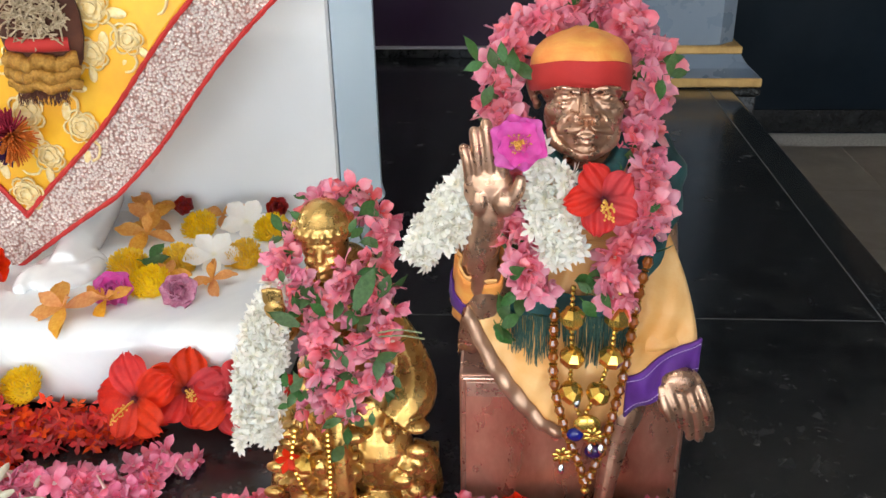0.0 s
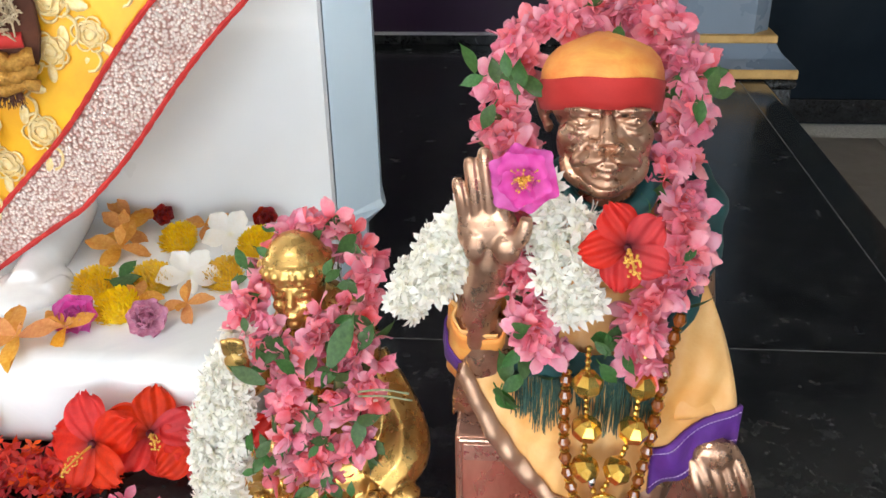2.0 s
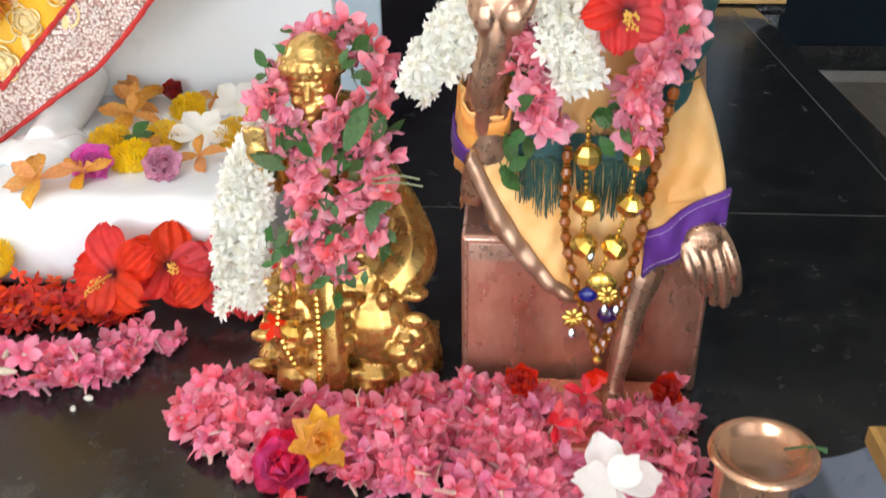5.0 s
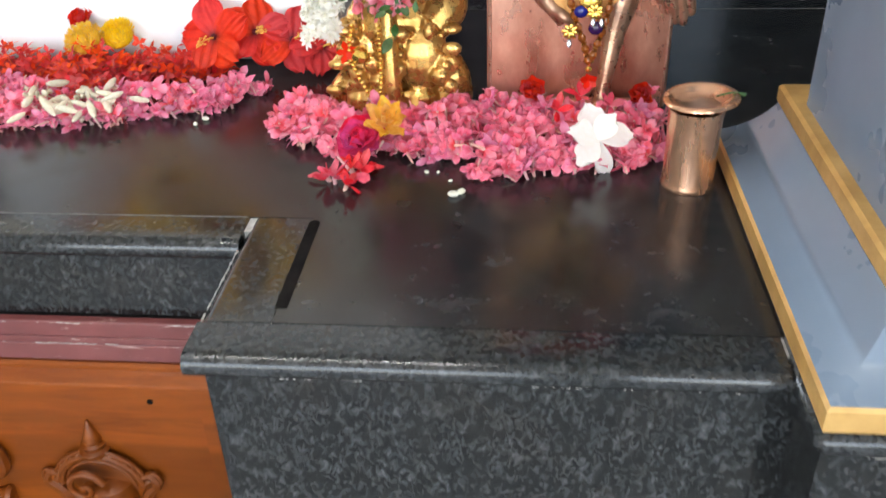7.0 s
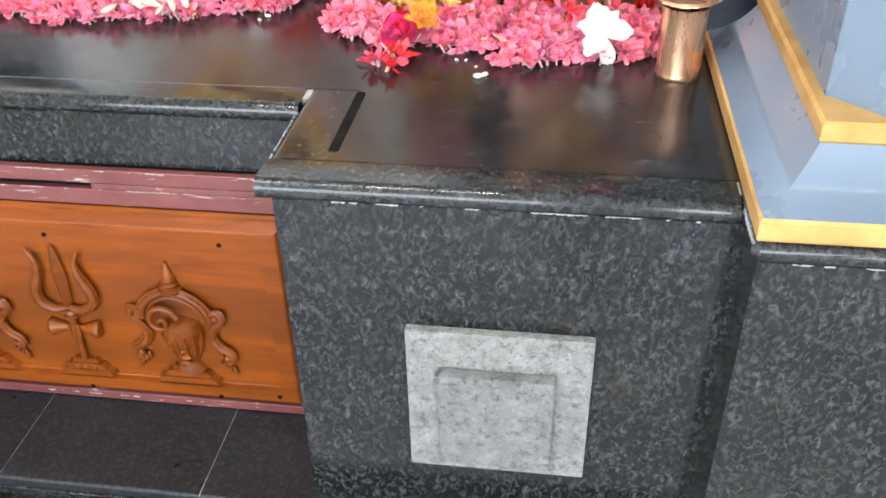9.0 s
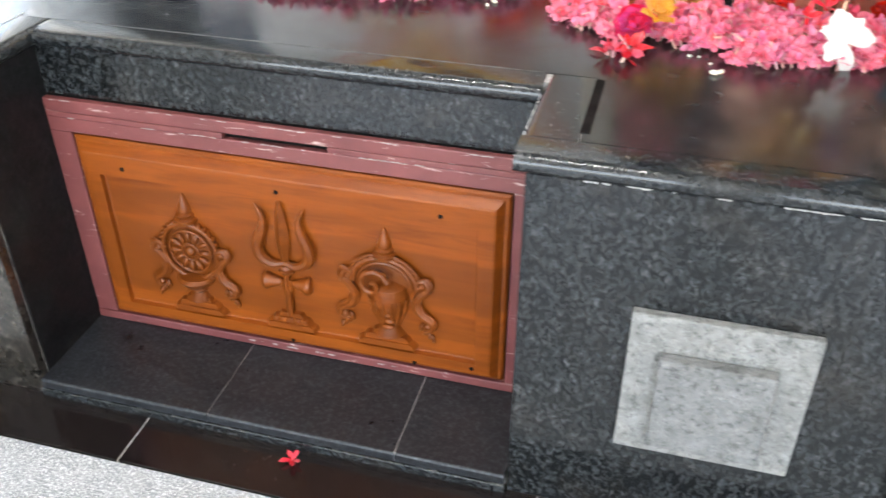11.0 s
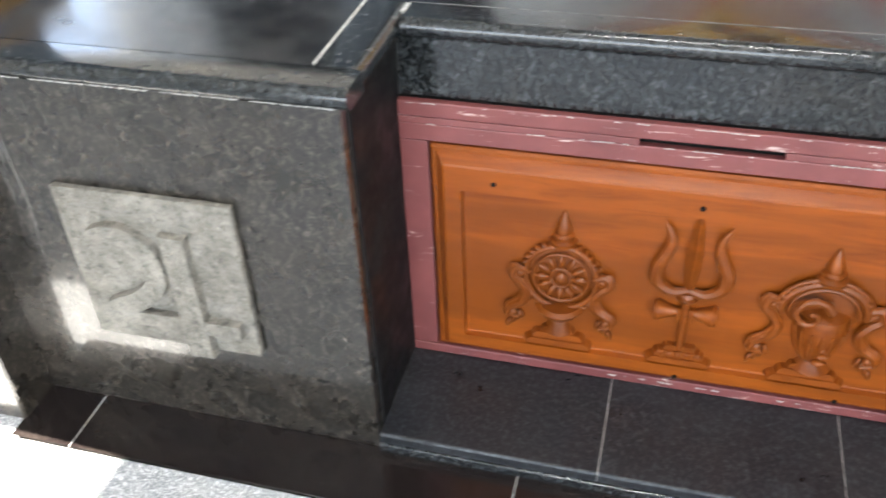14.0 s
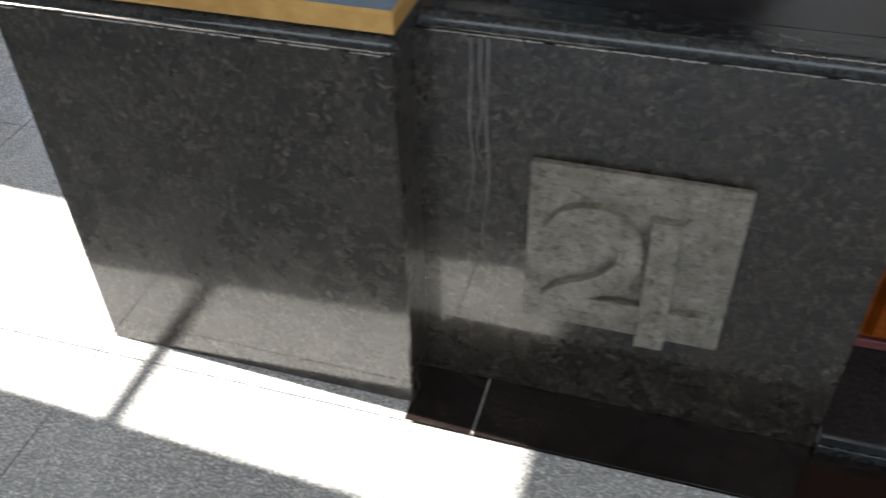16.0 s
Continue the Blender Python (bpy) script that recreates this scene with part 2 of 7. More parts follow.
def sheet(bm, nu, nv, place):
    """A grid of faces over place(u, v), u and v from 0 to 1."""
    g = [[bm.verts.new(place(i / nu, j / nv)) for i in range(nu + 1)] for j in range(nv + 1)]
    for j in range(nv):
        for i in range(nu):
            bm.faces.new((g[j][i], g[j][i + 1], g[j + 1][i + 1], g[j + 1][i]))
    return bm


def extrude_profile(bm, prof, x0, x1, axis="x"):
    """A bar with the closed outline prof (pairs) drawn along x (pairs are y, z) or y (pairs are x, z)."""
    ends = []
    for s in (x0, x1):
        ends.append([bm.verts.new((s, a, b) if axis == "x" else (a, s, b)) for a, b in prof])
    n = len(prof)
    for k in range(n):
        bm.faces.new((ends[0][k], ends[0][(k + 1) % n], ends[1][(k + 1) % n], ends[1][k]))
    bm.faces.new(ends[0][::-1])
    bm.faces.new(ends[1])
    return bm


def structure(name, bm, mat, label="", smooth=False, category=""):
    ob = part(name, bm, mat, None, label, smooth)
    return tagged(ob, category=category, kind="structure")


# ---- the hall ----
TOP = 0.685           # the platform's top
floor = structure("floor", boxed(-4.6, 3.6, -4.5, 4.6, -0.25, -0.012), GROUT, "grey granite slab floor with thin joints", category="floor")
structure("ceiling", boxed(-4.75, 3.75, -4.65, 4.75, 3.3, 3.45), CEILING, "plain white painted ceiling", category="ceiling")
structure("wall_north", boxed(-4.75, 3.75, 4.6, 4.75, -0.25, 3.3), NAVY_WALL, "dark navy painted wall behind the platform", category="wall")
structure("wall_east", boxed(3.6, 3.75, -4.5, 4.6, -0.25, 3.3), PLASTER, "cream plastered wall of the hall", category="wall")


def wall_with_holes(name, along, fixed, thick, a0, a1, z0, z1, holes, mat, label):
    """A wall along x or y with rectangular holes (a0, a1, z0, z1) that go right through."""
    bm = bmesh.new()

    def slab(p0, p1, q0, q1):
        if p1 - p0 < 1e-4 or q1 - q0 < 1e-4:
            return
        if along == "y":
            box(bm, fixed, fixed + thick, p0, p1, q0, q1)
        else:
            box(bm, p0, p1, fixed, fixed + thick, q0, q1)
    edge = a0
    for h0, h1, g0, g1 in sorted(holes):
        slab(edge, h0, z0, z1)
        slab(h0, h1, z0, g0)
        slab(h0, h1, g1, z1)
        edge = h1
    slab(edge, a1, z0, z1)
    return structure(name, bm, mat, label, category="wall")


wall_with_holes("wall_west", "y", -4.75, 0.15, -4.5, 4.6, -0.25, 3.3, [(0.13, 0.62, 0.35, 2.128), (2.2, 4.45, 0.9, 3.0)], PLASTER, "cream plastered wall with two window openings")
wall_with_holes("wall_south", "x", -4.65, 0.15, -4.6, 3.6, -0.25, 3.3, [(-3.3, 0.1, 0.0, 2.95), (0.7, 3.2, 0.0, 2.95)], PLASTER, "cream plastered wall with two wide doorways")
structure("window_1", boxed(-4.690, -4.672, 0.13, 0.62, 1.594, 1.612, 0.003), IRON, "narrow window with one dark iron cross bar", category="window")
structure("ground", boxed(-40, 40, -40, 40, -0.5, -0.26), FLOOR_BROWN, "plain earth outside the hall", category="ground")

TUBE = bpy.data.materials.new("lit_tube")
TUBE.use_nodes = True
_b = TUBE.node_tree.nodes["Principled BSDF"]
_b.inputs["Emission Color"].default_value = (1.0, 0.98, 0.94, 1)
_b.inputs["Emission Strength"].default_value = 0.8
for x, y in ((-0.7, -0.25),):
    lamp = thing("tube_light", (x, y, 3.3), "white fluorescent tube light under the ceiling", "lamp")
    part("batten", boxed(x - 0.62, x + 0.62, y - 0.03, y + 0.03, 3.24, 3.30, 0.006), CEILING, lamp)
    part("tube", tube(bmesh.new(), [(x - 0.58, y, 3.215), (x + 0.58, y, 3.215)], 0.013, 12), TUBE, lamp, "lit glass tube", True)

# ---- the platform ----
platform = thing("platform", (-0.81, 0.3, 0.0), "black granite altar platform with a recessed niche in front", "platform", kind="structure")
bm = bmesh.new()
box(bm, -0.316, 0.72, 0.31, 3.38, 0, TOP - 0.030)
box(bm, -1.272, -0.316, 0.53, 3.38, 0, TOP - 0.030)
box(bm, -2.34, -1.272, 0.31, 3.38, 0, TOP - 0.030)
box(bm, -0.30, 0.70, 0.31, 3.38, TOP - 0.030, TOP - 0.0022)
box(bm, -1.30, -0.30, 0.53, 3.38, TOP - 0.030, TOP - 0.0022)
box(bm, -2.32, -1.30, 0.31, 3.38, TOP - 0.030, TOP - 0.0022)
part("core", bm, GROUT, platform, "pale cement core and joints")


def edging(name, x0, x1, y0, y1, side, label=""):
    """A thick granite board with one rounded edge: 's' towards the front, 'e' or 'w' to a side."""
    z0, z1 = TOP - 0.030, TOP
    r = 0.015
    arc = [(r - r * math.sin(a), -r + r * math.cos(a)) for a in [math.pi * k / 10 for k in range(11)]]     # depth in, height from the top
    bm = bmesh.new()
    if side == "s":
        prof = [(y0 + d, z1 + h) for d, h in arc] + [(y1, z0), (y1, z1)]
        extrude_profile(bm, prof, x0, x1, "x")
    elif side == "w":
        prof = [(x0 + d, z1 + h) for d, h in arc] + [(x1, z0), (x1, z1)]
        extrude_profile(bm, prof, y0, y1, "y")
    else:
        prof = [(x1 - d, z1 + h) for d, h in arc] + [(x0, z0), (x0, z1)]
        extrude_profile(bm, prof, y0, y1, "y")
    return part(name, bm, GRANITE_EDGE, platform, label, smooth=True, sharp=50)


edging("edging", -0.335, 0.279, 0.275, 0.338, "s")
edging("edging", -0.335, -0.2545, 0.340, 0.560, "w")
edging("edging", -1.252, -0.3365, 0.497, 0.560, "s")
edging("edging", -1.320, -1.2535, 0.340, 0.560, "e")
edging("edging", -1.899, -1.2535, 0.275, 0.338, "s")
edging("edging", 0.686, 0.770, 0.80, 2.94, "e")
edging("edging", -2.390, -2.306, 0.80, 2.94, "w")
for x0, x1, y0, y1 in ((-0.2535, 0.684, 0.340, 1.419), (-1.322, -0.2535, 0.562, 1.419), (-2.304, -1.322, 0.340, 1.419),
                       (-0.2535, 0.684, 1.4215, 3.38), (-1.322, -0.2535, 1.4215, 3.38), (-2.304, -1.322, 1.4215, 3.38)):
    part("top_slab", boxed(x0, x1, y0, y1, TOP - 0.028, TOP), GRANITE_TOP, platform)
bm = boxed(-0.2570, -0.2425, 0.366, 0.548, TOP - 0.02, TOP + 0.0012, 0.0008)
lathe(bm, [(0, TOP + 0.0012), (0.0072, TOP + 0.0012), (0.0072, TOP - 0.02)], (-0.2498, 0.548, 0), 16)
part("open_joint", bm, BLACK_PAINT, platform, "black open joint with a rounded end")
DUSTY = mottled("dusty_joint", (0.06, 0.06, 0.06), (0.16, 0.16, 0.155), 60, 0.8, bumps=0)
for x0, x1, y0, y1 in ((-0.25, 0.684, 1.4188, 1.4212), (0.6838, 0.6862, 0.80, 2.94), (-1.254, -0.34, 0.5603, 0.5622)):
    part("joint", boxed(x0, x1, y0, y1, TOP - 0.01, TOP + 0.0004), DUSTY, platform, "dusty joint")
part("grout_line", boxed(-1.3240, -1.3196, 0.345, 0.575, TOP - 0.01, TOP + 0.0006), GROUT, platform, "pale grout joint in the top")
# fronts
part("front_panel", boxed(-0.318, 0.300, 0.290, 0.312, 0.0, 0.652, 0.001, 1), GRANITE_FRONT, platform)
part("front_panel", boxed(-1.92, -1.270, 0.290, 0.312, 0.0, 0.652, 0.001, 1), GRANITE_LEFT, platform)
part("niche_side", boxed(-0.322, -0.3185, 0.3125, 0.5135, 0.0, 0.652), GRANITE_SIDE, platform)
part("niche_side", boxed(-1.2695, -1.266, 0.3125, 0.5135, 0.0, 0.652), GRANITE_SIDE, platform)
part("niche_header", boxed(-1.2655, -0.3225, 0.512, 0.535, 0.559, 0.653, 0.001, 1), GRANITE_FRONT, platform)


def ragged_line(x0, x1, y, z, seed, n=90, thick=0.0024, gap=0.25):
    """A bead of white grout, uneven and broken here and there."""
    rnd = random.Random(seed)
    bm = bmesh.new()
    step = (x1 - x0) / n
    run, on, left = [], True, 0
    for k in range(n + 1):
        if left <= 0:
            on = rnd.random() > gap
            left = rnd.randint(2, 9) if on else rnd.randint(1, 12)
        left -= 1
        if on and k < n:
            run.append((Vector((x0 + k * step, y, z + rnd.uniform(-0.0009, 0.0009))), thick * (0.12 if left == 0 or not run else rnd.uniform(0.3, 1.0))))
            continue
        if len(run) > 1:
            tube(bm, [p for p, _ in run], [r for _, r in run], 6)
        run = []
    return bm


part("grout_line", ragged_line(-0.31, 0.27, 0.289, 0.6525, 3, n=240, gap=0.62, thick=0.0019), GROUT, platform, "broken white grout line")
part("grout_line", ragged_line(-1.895, -1.272, 0.289, 0.6525, 4, n=240, gap=0.15, thick=0.0015), GROUT, platform, "white grout line")
chips = ragged_line(0.292, 0.492, 0, TOP - 0.006, 8, 60, 0.0017, 0.12)
bmesh.ops.transform(chips, matrix=Matrix.Translation((-0.3345, 0, 0)) @ Matrix.Rotation(radians(90), 4, "Z"), verts=chips.verts)
part("chipped_edge", chips, GROUT, platform, "pale chipped edge")
bm = bmesh.new()
for x, z1, wob in ((-1.835, 0.36, 1), (-1.812, 0.30, 2), (-1.822, 0.46, 3)):
    pts = [Vector((x + 0.006 * math.sin(k * 0.7 + wob) * k / 14, 0.2897, 0.648 - (0.648 - z1) * k / 14)) for k in range(15)]
    tube(bm, pts, [0.0022 * (1 - 0.75 * k / 14) for k in range(15)], 5, 0.25)
part("drip_mark", bm, mottled("dried_drips", (0.09, 0.085, 0.08), (0.19, 0.18, 0.17), 40, 0.8), platform, "pale dried drip marks")
# the ledge in the niche
for x0, x1 in ((-1.2655, -0.9028), (-0.9010, -0.5279), (-0.5261, -0.3225)):
    bm = bmesh.new()
    arc = [(0.283 + 0.006 - 0.006 * math.sin(a), 0.040 - 0.006 + 0.006 * math.cos(a)) for a in [math.pi / 2 * k / 4 for k in range(5)]]
    extrude_profile(bm, arc + [(0.283, 0.020), (0.5115, 0.020), (0.5115, 0.040)], x0, x1)
    part("ledge_tile", bm, GRANITE_DARK, platform)
part("ledge_base", boxed(-1.2655, -0.3225, 0.287, 0.5135, 0.0, 0.0385), GROUT, platform)
part("ledge_lip", boxed(-1.268, -0.3195, 0.279, 0.2865, 0.0, 0.019, 0.002), GRANITE_EDGE, platform)

# the floor's pieces in front of the platform
for x0, x1 in ((-1.918, -1.802), (-1.799, -1.031), (-1.028, -0.262), (-0.259, 0.30)):
    part("strip_tile", boxed(x0, x1, 0.166, 0.290, -0.011, 0.001, 0.0008, 1), GRANITE_STRIP, floor)
for x in (-1.8005, -1.0295, -0.2605):
    part("joint", boxed(x - 0.0010, x + 0.0010, 0.166, 0.289, -0.0115, 0.0004), GROUT, floor, "pale grout joint")

# ---- pillars ----


def ring_loft(bm, rings):
    vs = [[bm.verts.new(p) for p in r] for r in rings]
    for a, b in zip(vs, vs[1:]):
        n = len(a)
        for k in range(n):
            bm.faces.new((a[k], a[(k + 1) % n], b[(k + 1) % n], b[k]))
    bm.faces.new(vs[0][::-1])
    bm.faces.new(vs[-1])
    return bm


def pillar(name, x0, x1, y0, y1, label):
    ob = thing(name, ((x0 + x1) / 2, (y0 + y1) / 2, 0), label, "pillar", kind="structure")

    def ring(inset, z, cut=0.0):
        a, b, c, d = x0 + inset, x1 - inset, y0 + inset, y1 - inset
        if not cut:
            return [(a, c, z), (b, c, z), (b, d, z), (a, d, z)]
        return [(a + cut, c, z), (b - cut, c, z), (b, c + cut, z), (b, d - cut, z), (b - cut, d, z), (a + cut, d, z), (a, d - cut, z), (a, c + cut, z)]
    part("pedestal", ring_loft(bmesh.new(), [ring(0.012, 0, 0.004), ring(0.012, 0.655, 0.004)]), GRANITE_FRONT if x0 > 0 else GRANITE_LEFT, ob)
    r = 0.0175
    part("pedestal_edge", ring_loft(bmesh.new(), [ring(r - r * math.sin(a), 0.690 - r + r * -math.cos(a), 0.008) for a in [math.pi * k / 8 for k in range(9)]]), GRANITE_EDGE, ob, smooth=True)
    part("gold_band", ring_loft(bmesh.new(), [ring(0.004, 0.690), ring(0.002, 0.694), ring(0.002, 0.716), ring(0.005, 0.720)]), GOLD_PAINT, ob)
    cove = [(0.005 + 0.059 * (0.35 * math.sin(math.pi / 2 * t) + 0.65 * t), 0.7202 + 0.066 * (0.35 * (1 - math.cos(math.pi / 2 * t)) + 0.65 * t)) for t in [k / 10 for k in range(11)]]
    part("cove", ring_loft(bmesh.new(), [ring(i, z) for i, z in cove]), PILLAR_BLUE, ob, smooth=True, sharp=60)
    part("gold_band", ring_loft(bmesh.new(), [ring(0.064, 0.7865), ring(0.062, 0.790), ring(0.062, 0.808), ring(0.066, 0.812), ring(0.096, 0.8135)]), GOLD_PAINT, ob)
    part("shaft", ring_loft(bmesh.new(), [ring(0.078, 0.8125, 0.055), ring(0.078, 3.3, 0.055)]), PILLAR_BLUE, ob)
    part("grout_line", ragged_line(x0 + 0.02, x1 - 0.02, y0 + 0.010, 0.656, int(abs(x0) * 50), n=200, gap=0.6 if x0 > 0 else 0.2, thick=0.0015), GROUT, ob)
    return ob


pillar("pillar_right", 0.279, 0.861, 0.192, 0.772, "slate blue pillar with gold bands on a black granite pedestal")
pillar("pillar_left", -2.505, -1.900, 0.192, 0.772, "slate blue pillar with gold bands on a speckled black pedestal")
pillar("pillar_back_right", 0.279, 0.861, 2.94, 3.52, "slate blue pillar with gold bands behind the platform")
pillar("pillar_back_left", -2.482, -1.900, 2.94, 3.52, "slate blue pillar with gold bands behind the throne")

# the wall behind the platform
back = structure("wall_behind", boxed(-2.3, 0.45, 3.40, 3.55, 0.0, 3.3), PURPLE_WALL, "dark purple panelled wall behind the platform", category="wall")
part("skirting", boxed(-1.9, 0.33, 3.375, 3.399, TOP + 0.001, 0.72, 0.002), GRANITE_TOP, back, "black granite skirting")
part("bead", boxed(-1.9, 0.33, 3.372, 3.3985, 0.721, 0.727), mottled("pale_bead", (0.35, 0.33, 0.38), (0.5, 0.48, 0.52), 5, 0.4), back, "thin pale bead")
north = bpy.data.objects["wall_north"]
part("skirting", boxed(0.9, 3.59, 4.575, 4.599, 0.0, 0.12, 0.003), GRANITE_TOP, north, "black skirting")
part("brown_panel", boxed(2.02, 2.9, 4.56, 4.599, 0.12, 2.2, 0.004), BROWN_WALL, north, "dark brown wooden panel")

# ---- the marble throne ----
throne = thing("throne", (-0.8, 1.6, TOP), "white marble throne base with a pale grey panel", "throne")
bm = boxed(-1.30, -0.325, 1.10, 1.62, TOP, 0.832, 0.038, 6)
part("footrest", bm, MARBLE, throne, "white polished marble footrest with rounded edges", smooth=True, sharp=60)
plan = [(-1.35, 1.55), (-0.302, 1.55), (-0.297, 1.556), (-0.52, 2.25), (-1.35, 2.25)]
part("back_panel", ring_loft(bmesh.new(), [[(x, y, z) for x, y in plan] for z in (TOP, 2.1)]), PANEL_WHITE, throne)
# chamfered corner; its blue is painted sky light
plan = [(-0.2955, 1.558), (-0.230, 1.620), (-0.230, 1.64), (-0.36, 2.2), (-0.50, 2.2)]
bm = ring_loft(bmesh.new(), [[(x + dx if x > -0.25 else x, y, z) for x, y in plan] for z, dx in ((TOP, -0.03), (0.80, -0.028), (0.835, 0.006), (0.85, 0.0), (2.1, 0.0))])
part("side_panel", bm, PANEL_BLUE, throne, "side panel with sky light put into its pale blue colour")

# ---- the carved wooden panel in the niche ----


def wood_material(name, dark, light, rough, scale=9.0):
    m, nt, b = material(name, light, rough)
    v = coords(nt, (1.0, 6.0, 9.0))
    grain = noise_tex(nt, v, scale, 6, 0.62, 0.8)
    v2 = coords(nt, (0.6, 1.0, 5.0))
    boards = noise_tex(nt, v2, 3.2, 2, 0.4)
    c = ramp(nt, grain, [(0.25, dark), (0.55, light), (0.8, [min(1, x * 1.18) for x in light])])
    c = mix(nt, c, [x * 0.62 for x in light], ramp(nt, boards, [(0.47, grey(0.0)), (0.60, grey(0.8))]))
    nt.links.new(c, b.inputs["Base Color"])
    bump(nt, b, grain, 0.08, 0.001)
    b.inputs["Specular IOR Level"].default_value = 0.28
    b.inputs["Coat Weight"].default_value = 0.05
    b.inputs["Coat Roughness"].default_value = 0.2
    return m


WOOD = wood_material("varnished_teak", (0.135, 0.026, 0.002), (0.225, 0.052, 0.004), 0.40, 5.0)
WOOD_CARVED = wood_material("carved_teak", (0.110, 0.022, 0.002), (0.195, 0.046, 0.005), 0.38, 10.0)
MAROON, _nt, _b = material("worn_maroon_paint", (0.16, 0.04, 0.04), 0.42)
_v = coords(_nt, (1.0, 4.0, 7.0))
_c = ramp(_nt, noise_tex(_nt, coords(_nt), 8, 4), [(0.3, (0.125, 0.034, 0.034)), (0.7, (0.20, 0.058, 0.055))])
_c = mix(_nt, _c, (0.55, 0.42, 0.38), ramp(_nt, noise_tex(_nt, _v, 13, 8, 0.75, 0.5), [(0.60, grey(0.0)), (0.66, grey(0.9))]))
_nt.links.new(_c, _b.inputs["Base Color"])
bump(_nt, _b, noise_tex(_nt, _v, 30, 4), 0.15)

door = thing("carved_panel", (-0.8, 0.51, 0.04), "orange-brown varnished teak panel carved with emblems in a worn maroon frame", "panel")
Y = 0.5115
part("back_board", boxed(-1.265, -0.323, Y - 0.002, Y + 0.02, 0.0405, 0.558), BLACK_PAINT, door)
FX0, FX1, FZ0, FZ1 = -1.265, -0.323, 0.041, 0.5575
PX0, PX1, PZ0, PZ1 = -1.216, -0.372, 0.066, 0.487
part("frame_rail", boxed(FX0, FX1, Y - 0.016, Y - 0.002, PZ1 + 0.045, FZ1, 0.002), MAROON, door)
part("frame_rail", boxed(FX0, -0.902, Y - 0.016, Y - 0.002, PZ1 + 0.034, PZ1 + 0.0445, 0.001), MAROON, door)
part("frame_rail", boxed(-0.702, FX1, Y - 0.016, Y - 0.002, PZ1 + 0.034, PZ1 + 0.0445, 0.001), MAROON, door)
part("frame_rail", boxed(FX0, FX1, Y - 0.016, Y - 0.002, PZ1 + 0.004, PZ1 + 0.0335, 0.002), MAROON, door)
part("frame_stile", boxed(FX0, PX0 - 0.004, Y - 0.016, Y - 0.002, PZ0 - 0.0045, PZ1 + 0.0035, 0.002), MAROON, door)
part("frame_stile", boxed(PX1 + 0.004, FX1, Y - 0.016, Y - 0.002, PZ0 - 0.0045, PZ1 + 0.0035, 0.002), MAROON, door)
part("frame_rail", boxed(FX0, FX1, Y - 0.018, Y - 0.002, FZ0, PZ0 - 0.005, 0.002), MAROON, door)


def rect_loft(bm, rows, x0, x1, z0, z1):
    """Nested rectangles: (inset left/right, inset top, inset bottom, y)."""
    vs = []
    for a, t, b, y in rows:
        vs.append([bm.verts.new(p) for p in ((x0 + a, y, z0 + b), (x1 - a, y, z0 + b), (x1 - a, y, z1 - t), (x0 + a, y, z1 - t))])
    for p, q in zip(vs, vs[1:]):
        for k in range(4):
            bm.faces.new((p[k], p[(k + 1) % 4], q[(k + 1) % 4], q[k]))
    bm.faces.new(vs[-1])
    bm.faces.new(vs[0][::-1])
    return bm


rows = [(0.0, 0.0, 0.0, Y - 0.001), (0.0, 0.0, 0.0, Y - 0.014), (0.004, 0.004, 0.004, Y - 0.018), (0.010, 0.010, 0.010, Y - 0.018), (0.013, 0.013, 0.013, Y - 0.023),
        (0.022, 0.022, 0.022, Y - 0.034), (0.026, 0.026, 0.026, Y - 0.035), (0.052, 0.068, 0.046, Y - 0.035), (0.0535, 0.0695, 0.0475, Y - 0.0245), (0.057, 0.073, 0.051, Y - 0.0235)]
board = part("board", rect_loft(bmesh.new(), rows, PX0, PX1, PZ0, PZ1), WOOD, door)
FACE = Y - 0.0235
screw = finish(lathe(bmesh.new(), [(0, 0.0012), (0.0042, 0.0010), (0.0046, 0.0), (0.0036, -0.004), (0, -0.004)], (0, 0, 0), 12, Matrix.Rotation(radians(90), 3, "X")), "screw", BLACK_PAINT, True)
for x, z in ((-1.112, 0.437), (-0.80, 0.437), (-0.492, 0.437), (-0.80, 0.089), (-0.545, 0.089), (-0.43, 0.10)):
    piece("screw", screw, Matrix.Translation((x, Y - 0.0355, z)), door)


def flat_tube(bm, pts, radii, sides=10):
    return tube(bm, [(x, FACE - 0.002 - y, z) for x, y, z in pts], radii, sides)


def foot(bm, cx, z0, w):
    """A moulded foot of three steps."""
    for k, (ww, zz, h, d) in enumerate(((w, z0, 0.012, 0.017), (w * 0.78, z0 + 0.012, 0.012, 0.014), (w * 0.5, z0 + 0.024, 0.010, 0.011))):
        ring = [[(cx + sx * ww / 2 * f, y, z) for sx, y in ((-1, FACE + 0.001), (1, FACE + 0.001), (0.9, FACE - d), (-0.9, FACE - d))] for z, f in ((zz, 1.0), (zz + h * 0.6, 0.95), (zz + h, 0.82))]
        ring_loft(bm, ring)


def finial(bm, cx, z):
    lathe(bm, [(0, 0), (0.022, 0.0), (0.023, 0.006), (0.016, 0.009), (0.018, 0.015), (0.012, 0.018), (0.014, 0.024), (0.009, 0.036), (0.003, 0.052), (0, 0.056)], (cx, FACE - 0.002, z), 16)


